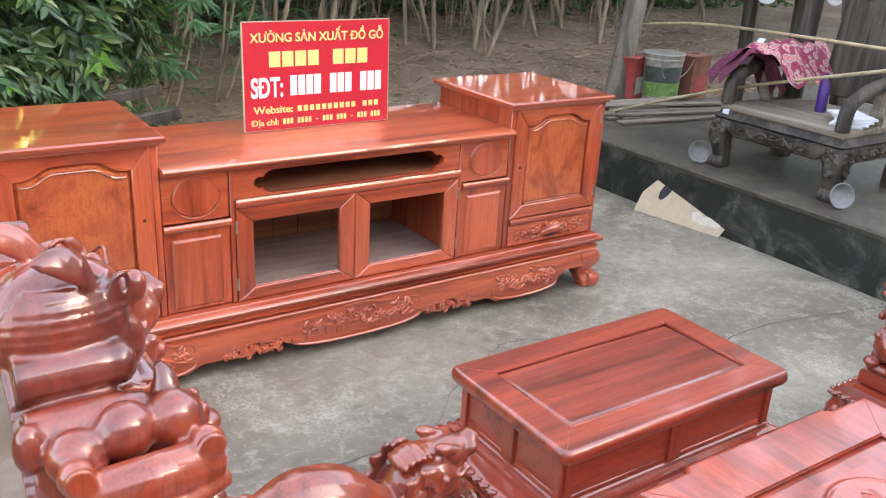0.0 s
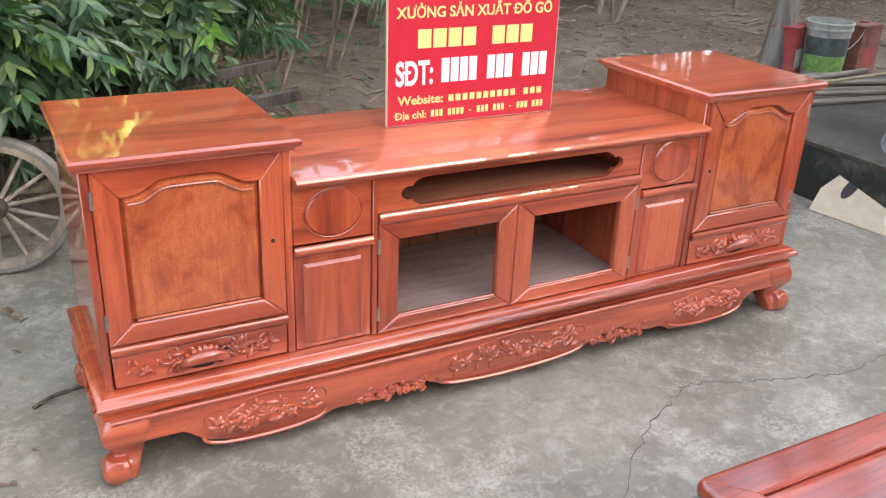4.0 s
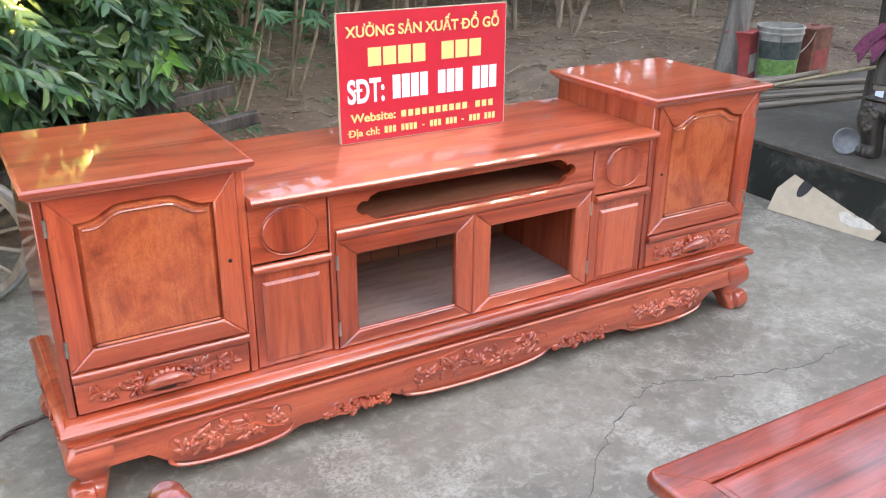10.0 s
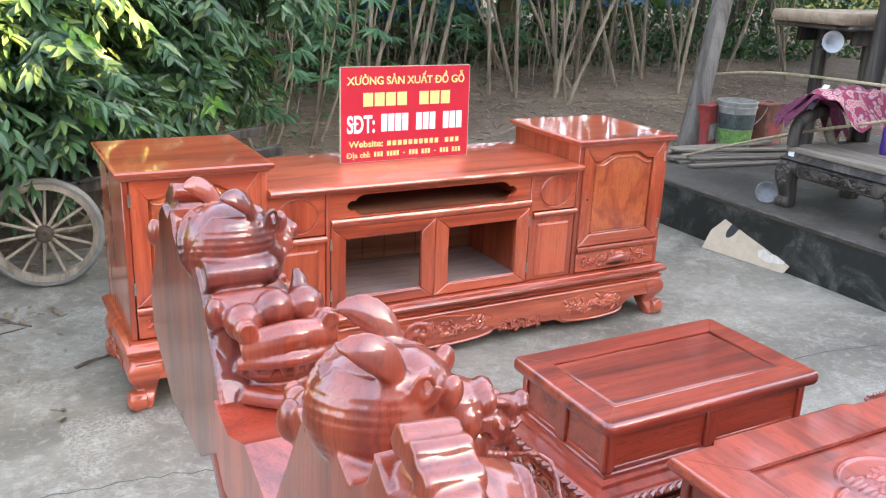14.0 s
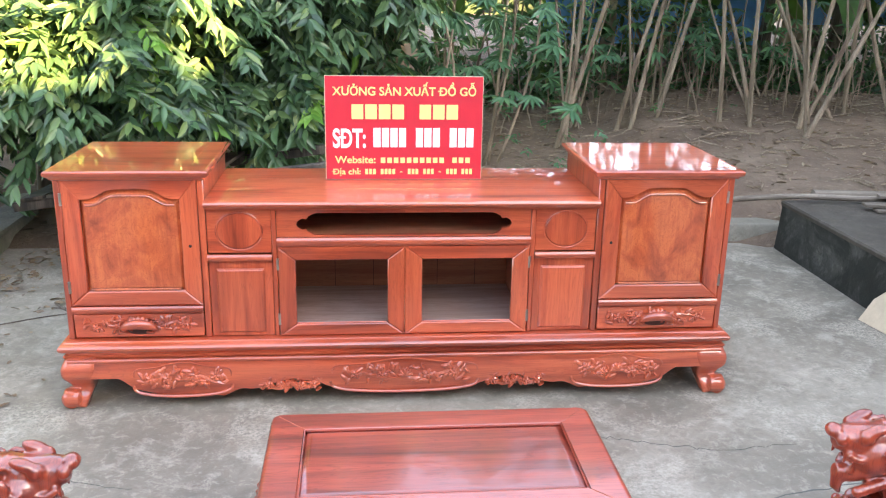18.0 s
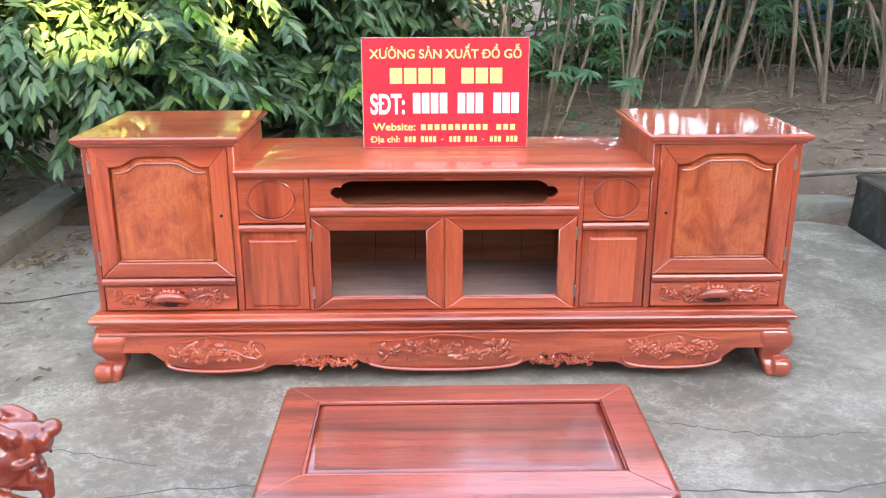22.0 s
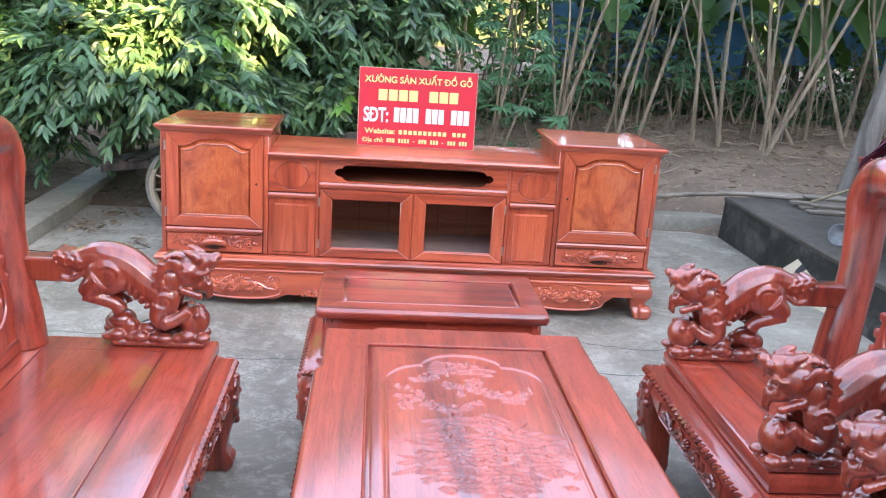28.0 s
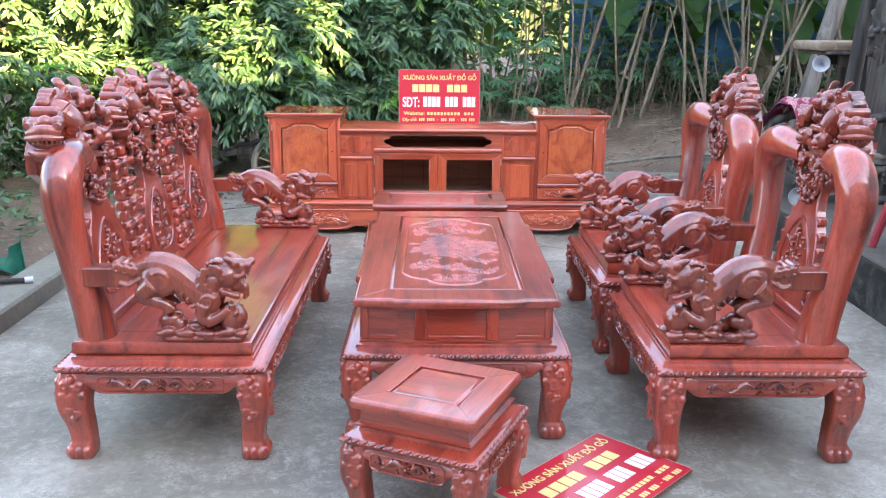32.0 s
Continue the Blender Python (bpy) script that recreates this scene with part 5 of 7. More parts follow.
    for sgn in (-1, 1):
        def P(x, y, z):
            return (x, sgn * y, z)
        # stepped rolls, three pearls and a wide-mouthed head that looks outwards
        for y, z, r, n in ((0.142, 0.222, 0.020, 0.066), (0.176, 0.186, 0.024, 0.072)):
            g.tube([P(-0.020, y, z), P(n - 0.02, y, z), P(n, y, z)], [r, r, 0.6 * r], 16)
            g.ball(P(n - 0.004, y, z), (0.016, 0.020, 0.020), 12, 9)
        g.box(-0.015, 0.062, sgn * 0.15 - 0.05, sgn * 0.15 + 0.05, 0.06, 0.205, 0.01)
        for x, y, z, r in ((0.010, 0.216, 0.184, 0.024), (0.048, 0.212, 0.194, 0.025), (0.088, 0.208, 0.192, 0.025)):
            g.ball(P(x, y, z), (r, r * 0.95, r), 24, 16)
        g.tube(smooth_line([P(0.086, 0.186, 0.190), P(0.090, 0.182, 0.214), P(0.086, 0.176, 0.230)], 4), smooth_values([0.014, 0.011, 0.004], 4), 12)
        g.ball(P(-0.020, 0.196, 0.190), (0.013, 0.014, 0.022), 14, 10)
        g.tube(smooth_line([P(0.004, 0.238, 0.158), P(0.056, 0.258, 0.172), P(0.108, 0.238, 0.162)], 6), [0.021] * 13, 14)
        g.tube(smooth_line([P(-0.006, 0.246, 0.144), P(0.056, 0.276, 0.150), P(0.118, 0.246, 0.146)], 6), 0.009, 10)
        g.tube(smooth_line([P(0.000, 0.238, 0.100), P(0.056, 0.264, 0.092), P(0.112, 0.238, 0.100)], 6), 0.012, 10)
        g.ball(P(0.056, 0.222, 0.126), (0.060, 0.034, 0.020), 18, 10)
        g.ball(P(0.056, 0.220, 0.085), (0.056, 0.036, 0.030), 18, 12)
        for k in range(9):
            a = -1 + 0.25 * k
            q = P(0.056 + 0.056 * a, 0.270 - 0.030 * a * a, 0.138)
            g.tube([q, (q[0], q[1], q[2] - 0.013)], [0.0050, 0.002], 6)
        for x in (0.004, 0.104):
            g.ball(P(x, 0.246, 0.184), (0.015, 0.016, 0.015), 14, 10)
            g.tube([P(x + 0.009 * math.cos(b), 0.259, 0.187 + 0.009 * math.sin(b)) for b in [0.52 * i for i in range(13)]], 0.0034, 6)
        # curled locks between that head and the breast
        for k in range(40):
            y, z, x = R.uniform(0.12, 0.235), R.uniform(0.0, 0.120), R.uniform(0.055, 0.120)
            if k % 2:
                g.tube(spiral(P(x, y, z), R.uniform(0.010, 0.019), 1.4, R.uniform(0, 6), R.choice((-1, 1)), 12, "yz"), 0.0050, 5)
            else:
                g.ball(P(x, y, z), (0.016, R.uniform(0.006, 0.011), R.uniform(0.010, 0.019)), 8, 6, (R.uniform(0, 180), 0, 0))
        g.ball(P(0.045, 0.165, 0.055), (0.060, 0.065, 0.070), 18, 12)
        # small lion faces beside the breast
        g.ball(P(0.118, 0.088, 0.118), (0.034, 0.034, 0.032), 16, 11)
        g.ball(P(0.148, 0.092, 0.112), (0.016, 0.020, 0.013), 12, 8)
        g.ball(P(0.140, 0.092, 0.094), (0.018, 0.016, 0.007), 12, 8)
        for e in (-1, 1):
            g.ball(P(0.142, 0.088 + 0.016 * e, 0.132), 0.009, 10, 7)
            g.tube(spiral(P(0.118, 0.088 + 0.034 * e, 0.136), 0.013, 1.4, 0, e, 12, "yz"), 0.005, 5)
    # steps of cloud over the breast
    for k, (z, d) in enumerate(((0.150, 0.118), (0.096, 0.128), (0.046, 0.124))):
        w = 0.086 + 0.008 * k
        g.box(-0.02, d - 0.012, -w, w, z - 0.030, z + 0.014, 0.008)
        g.tube([(d - 0.012, -w, z + 0.004), (d - 0.012, w, z + 0.004)], 0.013, 10)
        for e in (-1, 1):
            g.tube(spiral((d - 0.036, w * e, z), 0.016, 1.6, 0, 1, 14), 0.0050, 5)
    # bead string round a smooth throat, and crowded curls on the breast
    for k in range(19):
        a = math.pi * (k / 18)
        g.ball((0.126 + 0.018 * math.sin(a), 0.098 * math.cos(a), 0.052 - 0.088 * math.sin(a)), 0.0085, 9, 7)
    g.ball((0.058, 0, -0.015), (0.062, 0.165, 0.080), 18, 12)
    g.ball((0.098, 0, 0.020), (0.034, 0.050, 0.050), 18, 12)
    for k in range(190):
        y, z = R.uniform(-0.185, 0.185), R.uniform(-0.120, 0.060)
        if abs(y) / 0.20 + max(0, -z) / 0.15 > 1.05 or (abs(y) < 0.060 and z > -0.030):
            continue
        x = 0.092 + 0.050 * (1 - (y / 0.19) ** 2) * (1 - 0.3 * abs(z) / 0.1)
        kind = k % 3
        if kind == 0:
            g.tube(spiral((x, y, z), R.uniform(0.012, 0.020), 1.4, R.uniform(0, 6), R.choice((-1, 1)), 12, "yz"), 0.0052, 5)
        elif kind == 1:
            g.ball((x + 0.004, y, z), (0.018, R.uniform(0.005, 0.009), R.uniform(0.013, 0.022)), 8, 6, (R.uniform(0, 180), 0, 0))
        else:
            g.ball((x + 0.006, y, z), R.uniform(0.007, 0.012), 8, 6)
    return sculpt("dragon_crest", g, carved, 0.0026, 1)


def splat(parent, yc, w, mats, seed):
    """A vase-shaped back board with a carved oval; it leans back as it rises."""
    h0, h1 = 0.455, 1.02
    prof = [(0.0, 0.70), (0.03, 0.92), (0.07, 0.96), (0.10, 0.88), (0.13, 1.0), (0.30, 0.98), (0.45, 0.90), (0.56, 0.78), (0.66, 0.56), (0.76, 0.47), (0.88, 0.52), (1.0, 0.72)]
    ts, ws = smooth_values([p[0] for p in prof], 4), smooth_values([p[1] for p in prof], 4)
    left = [(-0.5 * w * k, t) for t, k in zip(ts, ws)]
    right = [(0.5 * w * k, t) for t, k in zip(ts, ws)]
    def to3(u, t, hh):
        return (0.058 - 0.075 * t ** 1.3 + hh, yc + u, h0 + (h1 - h0) * t)
    s = part("splat", G().prism(right + left[::-1], to3, -0.020, 0.016, 0.004), mats[2], parent, "vase-shaped back board")
    rim = []
    for i in range(41):
        a = 2 * math.pi * i / 40
        rim.append(to3(0.36 * w * math.sin(a) * (1 - 0.28 * math.cos(a)), 0.34 + 0.24 * math.cos(a) + 0.03 * abs(math.cos(a)) ** 6, 0.017))
    part("bead", G().tube(rim, 0.006, 6), mats[2], s)
    R = random.Random(seed)
    c = G()
    stem = smooth_line([to3(0.02 * w * math.sin(9 * t) + 0.05 * w * math.sin(4 * t), 0.14 + 0.42 * t, 0.017) for t in (0, 0.25, 0.5, 0.75, 1)], 5)
    c.tube(stem, 0.006, 6)
    for _ in range(46):
        u, t = R.uniform(-0.27, 0.27) * w, R.uniform(0.13, 0.55)
        if (u / (0.33 * w)) ** 2 + ((t - 0.34) / 0.22) ** 2 > 1:
            continue
        a = R.uniform(0, 360)
        sz = R.uniform(0.010, 0.022)
        c.ball(to3(u, t, 0.017), (R.uniform(0.006, 0.011), sz, sz * 0.45), 8, 5, (a, 0, 0))
    for u, t in ((-0.12, 0.42), (0.13, 0.28), (0.0, 0.50), (-0.08, 0.20)):
        p = Vector(to3(u * w, t, 0.019))
        for k in range(6):
            a = math.pi * k / 3
            c.ball(p + Vector((0, 0.013 * math.cos(a), 0.013 * math.sin(a))), (0.008, 0.011, 0.007), 8, 5, (math.degrees(a), 0, 0))
    part("splat_carving", c, carved, s, "carved flowers and leafy branches")
    # stepped edges
    for sgn in (-1, 1):
        for k in range(7):
            e = G()
            t = 0.06 + 0.095 * k
            wk = 0.5 * w * (np.interp(t, ts, ws)) + 0.008
            p = to3(sgn * wk, t, 0.0)
            e.box(p[0] - 0.018, p[0] + 0.014, p[1] - 0.018, p[1] + 0.018, p[2] - 0.020, p[2] + 0.010, 0.005)
            part("stepped_edge", e, mats[2], s)


def baluster(parent, yc, mats):
    """A narrow stack of stepped blocks between two back boards."""
    g = G()
    for k in range(14):
        t = k / 14
        x, z = 0.056 - 0.075 * t ** 1.3, 0.455 + 0.565 * t
        hw = (0.040, 0.028, 0.044, 0.022)[k % 4] - 0.006 * t
        off = 0.007 * math.sin(k * 1.7)
        d = (0.024, 0.017, 0.021, 0.014)[k % 4]
        g.box(x - 0.020, x + d, yc + off - hw, yc + off + hw, z, z + 0.0385, 0.006)
        if k % 2 == 0:
            g.tube([(x + d - 0.003, yc + off - hw, z + 0.020), (x + d - 0.003, yc + off + hw, z + 0.020)], 0.0085, 10)
            for e in (-1, 1):
                g.ball((x + d, yc + off + e * hw, z + 0.020), 0.0115, 10, 7)
    part("baluster", g, mats[2], parent, "stepped carved baluster")


def back_post(parent, ys, half, mats, reach=0.21, ahead=0.0):
    """A stout round post that rises at the seat's corner, leans out and bends in under the crest."""
    pts = [(0.068, half - 0.075, 0.425), (0.058, half - 0.070, 0.52), (0.036, half - 0.058, 0.64), (0.020, half - 0.045, 0.76), (0.010, half - 0.022, 0.88), (0.012, half - 0.020, 0.965), (0.012, half - 0.062, 1.035), (0.012, half - 0.130, 1.055), (0.004, half - 0.19, 1.050), (-0.02, half - reach, 1.035)]
    rad = [0.068, 0.065, 0.059, 0.058, 0.063, 0.067, 0.067, 0.062, 0.057, 0.045]
    path = smooth_line([(x + ahead, ys * y, z) for x, y, z in pts], 5)
    g = G().tube(path, smooth_values(rad, 5), 20)
    part("back_post", g, mats[2], parent, "stout polished post bending in at the top")


BEAST = beast_mesh()
CRESTS = [crest_mesh(3, 1), crest_mesh(8, -1)]


def seat_unit(name, at, width, label, category, n_back, mats, group=""):
    """A carved seat that faces +x: base, seat, arms, posts and back boards."""
    u = thing(name, label, category, at, group)
    hw = 0.5 * width
    D = 0.625
    z = seat_base(u, 0.0, D, -hw, hw, 0.425, 0.082, mats, (1, 1 if width < 1 else 3), 1.0, 21)
    top = part("seat", stack(rect(0.0, D, -hw, hw), [(-0.012, z), (-0.004, z + 0.004), (0.0, z + 0.010), (0.0, z + 0.038), (-0.004, 0.426), (-0.010, 0.428)]), mats[1], u, "polished plank seat")
    for x in (0.135, 0.485):
        part("joint", G().box(x - 0.0085, x - 0.0018, -hw + 0.11, hw - 0.11, 0.4272, 0.4298, 0.0012), mats[1], top)
        part("joint", G().box(x - 0.0016, x + 0.0008, -hw + 0.11, hw - 0.11, 0.4276, 0.4284, 0.0002), seam, top)
    for y in (-hw + 0.108, hw - 0.108):
        part("joint", G().box(0.135, 0.487, y - 0.0008, y + 0.0008, 0.4276, 0.4284, 0.0002), seam, top)
    for s in (-1, 1):
        back_post(u, s, hw, mats, 0.24 if n_back > 1 else 0.30, 0.0 if n_back > 1 else 0.022)
        b = part("armrest", BEAST, carved, u, "armrest carved as a crouching guardian beast")
        b.matrix_local = Matrix.Translation((0.015 if width > 1 else 0.052, s * (hw - (0.040 if width > 1 else 0.056)), 0))
    part("back_rail", G().box(0.030, 0.085, -hw + 0.14, hw - 0.14, 0.428, 0.470, 0.006), mats[1], u)
    step = 0.605
    for k in range(n_back):
        yc = (k - 0.5 * (n_back - 1)) * step
        splat(u, yc, 0.36 if n_back > 1 else 0.34, mats, 31 + k)
        c = part("crest", CRESTS[1 if k == n_back - 1 else 0], carved, u, "crest carved with lion and dragon heads")
        c.matrix_local = Matrix.Translation((-0.094, 1.05 * yc, 0.980)) @ Matrix.Diagonal((1, 0.92 if n_back > 1 else 0.74, 1, 1))
        if k < n_back - 1:
            for d in (-0.048, 0.048):
                baluster(u, yc + 0.5 * step + d, mats)
            rail = [(-0.10, 0.965), (0.10, 0.965), (0.13, 1.0), (0.13, 1.07), (0.07, 1.055), (0.0, 1.08), (-0.07, 1.055), (-0.13, 1.07), (-0.13, 1.0)]
            part("top_rail", G().prism(rail, lambda a, w, h: (h - 0.095, yc + 0.5 * step + a, w), -0.03, 0.055, 0.008), mats[2], u)
    return u


SETW = (set_x, set_y, set_z)
sofa = seat_unit("carved_sofa", pose(0.185, 0.19, 0), 1.82, "long red lacquered carved wooden sofa with beast armrests and dragon crests", "sofa", 3, SETW)
chair = seat_unit("carved_armchair", pose(2.885, -0.325, 0, 0, 0, 180), 0.82, "red lacquered carved wooden armchair with beast armrests and a dragon crest", "armchair", 1, SETW, "carved armchairs")
copy_thing(chair, pose(2.870, 0.738, 0, 0, 0, 180))


# ---- tables ----
def relief_panel(parent, x0, x1, y0, y1, z):
    """A carved landscape of branches and pavilions inside a lobed frame."""
    cx, cy, hx, hy = 0.5 * (x0 + x1), 0.5 * (y0 + y1), 0.5 * (x1 - x0), 0.5 * (y1 - y0)
    nx, ny = 170, 360
    X, Y = np.meshgrid(np.linspace(-1, 1, nx), np.linspace(-1, 1, ny))
    A, B = np.abs(X), np.abs(Y)
    end = np.where(A < 0.47, 0.80 + 0.17 * np.sqrt(np.clip(1 - (A / 0.52) ** 2, 0, 1)), 0.64 + 0.20 * np.sqrt(np.clip(1 - ((A - 0.47) / 0.47) ** 2, 0, 1)))
    dist = np.minimum((end - B) * hy * 0.85, (0.93 - A) * hx)
    edge = np.exp(-(dist / 0.0032) ** 2)
    H = np.zeros_like(X)
    R = np.random.RandomState(4)
    def stroke(px, py, a, l, s, k=1.0):
        dx, dy = (X - px) * hx, (Y - py) * hy
        u, w = dx * np.cos(a) + dy * np.sin(a), -dx * np.sin(a) + dy * np.cos(a)
        np.maximum(H, k * np.exp(-(u / l) ** 2 - (w / s) ** 2), out=H)
    for _ in range(330):
        stroke(R.normal(0.05, 0.36), R.normal(0.0, 0.13), R.normal(0, 0.35), R.uniform(0.010, 0.042), R.uniform(0.0022, 0.0050), R.uniform(0.6, 1))
    for v0, u0, u1, n in ((-0.50, -0.8, 0.15, 60), (-0.62, -0.1, 0.8, 60), (-0.36, 0.2, 0.8, 40), (0.42, -0.8, 0.1, 55), (0.55, -0.1, 0.75, 60), (0.66, -0.6, 0.2, 40)):
        for k in range(n):
            t = R.rand()
            u, v = u0 + (u1 - u0) * t, v0 + 0.05 * math.sin(7 * t) + R.normal(0, 0.022)
            stroke(u, v, R.uniform(0, 3.14), R.uniform(0.006, 0.016), R.uniform(0.0025, 0.0050), R.uniform(0.6, 1))
    for sg in (-1, 1):
        for k in range(40):
            stroke(R.uniform(-0.33, 0.33), sg * R.uniform(0.74, 0.88), R.choice([0.0, 0.05, 1.5]), R.uniform(0.008, 0.028), R.uniform(0.002, 0.004), R.uniform(0.6, 1))
        for k in range(14):
            stroke(R.uniform(-0.8, -0.5), sg * R.uniform(0.50, 0.62), R.uniform(0, 3.14), R.uniform(0.006, 0.012), 0.004)
    big = np.clip((H - 0.20) / 0.35, 0, 1)
    H = np.zeros_like(X)
    for _ in range(420):
        stroke(R.normal(0.0, 0.42), R.normal(0, 0.36), R.uniform(0, 3.14), R.uniform(0.006, 0.018), R.uniform(0.0012, 0.0025), R.uniform(0.5, 1))
    H = big * (0.55 + 0.45 * H) * (dist > 0.006)
    Z = z - 0.0034 + 0.0115 * H + 0.0050 * edge
    Z = np.where(dist > 0.003, Z + 0.0004, Z)
    g = G()
    g.v = [(float(cx + hx * a), float(cy + hy * b), float(c)) for a, b, c in zip(X.ravel(), Y.ravel(), Z.ravel())]
    g.f = [(j * nx + i, j * nx + i + 1, (j + 1) * nx + i + 1, (j + 1) * nx + i) for j in range(ny - 1) for i in range(nx - 1)]
    part("relief", g, carved_top, parent, "carved landscape of branches and pavilions in a lobed frame", sharp=180)


carved_top = set_y


def box_table(name, x0, x1, y0, y1, h, label, category, drop, apron, inset, frame_w, bump, mats, posts, leg=1.0, relief=False):
    """A table with a drawer-box frieze on a carved base; the outline is that of its top."""
    t = thing(name, label, category)
    i = inset
    zb = h - drop
    z = seat_base(t, x0 + i - 0.012, x1 - i + 0.012, y0 + i - 0.012, y1 - i + 0.012, zb + 0.047, apron, mats, (1, 1 if y1 - y0 < 1 else 2), leg, 41, 0.052)
    body = bumped(x0 + i, x1 - i, y0 + i, y1 - i, bump * 0.6) if bump else rect(x0 + i, x1 - i, y0 + i, y1 - i)
    part("frieze", stack(body, [(0.006, z), (0.006, z + 0.010), (0.0, z + 0.014), (0.0, h - 0.036)]), mats[0], t, "plain box frieze")
    # framed panels and pilasters along each side
    for side, (a, b, axis, at) in enumerate(((x0 + i, x1 - i, 0, y0 + i), (x0 + i, x1 - i, 0, y1 - i), (y0 + i, y1 - i, 1, x0 + i), (y0 + i, y1 - i, 1, x1 - i))):
        sgn = -1 if side in (0, 2) else 1
        cuts = [0.0] + posts[axis] + [1.0]
        for c in cuts:
            w = 0.022
            p = a + (b - a) * c
            p0, p1 = max(a, p - w), min(b, p + w)
            mid = bump and 0.2 < c < 0.8
            o = at + sgn * ((bump * 0.6 if mid else 0) + 0.009)
            lo, hi = min(o, o - sgn * 0.03), max(o, o - sgn * 0.03)
            box = (p0, p1, lo, hi) if axis == 0 else (lo, hi, p0, p1)
            part("pilaster", G().box(*box, z + 0.015, h - 0.037, 0.003), mats[2], t)
        for c0, c1 in zip(cuts[:-1], cuts[1:]):
            p0, p1 = a + (b - a) * c0 + 0.026, a + (b - a) * c1 - 0.026
            mid = bump and 0.2 < 0.5 * (c0 + c1) < 0.8
            o = at + sgn * ((bump * 0.6 if mid else 0) + 0.0035)
            lo, hi = min(o, o - sgn * 0.03), max(o, o - sgn * 0.03)
            for z0, z1 in ((z + 0.015, z + 0.028), (h - 0.050, h - 0.037)):
                box = (p0, p1, lo, hi) if axis == 0 else (lo, hi, p0, p1)
                part("frieze_rail", G().box(*box, z0, z1, 0.002), mats[axis], t)
    top_out = bumped(x0, x1, y0, y1, bump) if bump else rect(x0, x1, y0, y1, 0.022, 4)
    inner = rect(x0 + frame_w, x1 - frame_w, y0 + frame_w, y1 - frame_w)
    top = framed_top(t, top_out, inner, h, 0.036, (mats[1] if y1 - y0 > x1 - x0 else mats[0], mats[1] if y1 - y0 > x1 - x0 else mats[0]))
    if relief:
        relief_panel(top, x0 + frame_w + 0.035, x1 - frame_w - 0.035, y0 + frame_w + 0.05, y1 - frame_w - 0.05, h + 0.001)
    return t


table = box_table("coffee_table", 1.150, 1.895, -0.562, 0.945, 0.540, "long red lacquered coffee table with a carved landscape top", "table", 0.175, 0.075, 0.026, 0.115, 0.016, SETW, ([0.31, 0.69], [0.2, 0.4, 0.6, 0.8]), 1.0, True)
side = box_table("side_table", 1.105, 1.845, 1.110, 1.538, 0.540, "low red lacquered side table with a framed top", "table", 0.165, 0.075, 0.028, 0.074, 0.0, SETW, ([0.5], [0.5]), 0.95)


def build_stool():
    s = thing("carved_stool", "small red lacquered carved stool with a framed square top", "stool", pose(1.452, -1.045, 0, 0, 0, -24.5))
    zt = 0.415
    z = seat_base(s, -0.192, 0.192, -0.192, 0.192, 0.365, 0.075, SETW, (1, 1), 0.80, 61, 0.030)
    part("neck", stack(rect(-0.185, 0.185, -0.185, 0.185), [(0.0, z), (0.006, z + 0.008), (-0.006, z + 0.016), (-0.010, zt - 0.034)]), set_x, s)
    framed_top(s, rect(-0.205, 0.205, -0.205, 0.205, 0.02), rect(-0.120, 0.120, -0.120, 0.120), zt, 0.036, (set_x, set_y))
    return s


build_stool()


# ---- plants ----
LEAF = np.array([(0, 0, 0), (0.22, 0.42, 0.05), (0.50, 0.50, 0.06), (0.80, 0.26, 0.02), (1, 0, -0.05), (0.80, -0.26, 0.02), (0.50, -0.50, 0.06), (0.22, -0.42, 0.05), (0.25, 0, -0.03), (0.55, 0, -0.03), (0.82, 0, -0.05)])
LEAF_F = [(0, 1, 8), (1, 2, 9, 8), (2, 3, 10, 9), (3, 4, 10), (10, 4, 5), (9, 10, 5, 6), (8, 9, 6, 7), (0, 8, 7)]


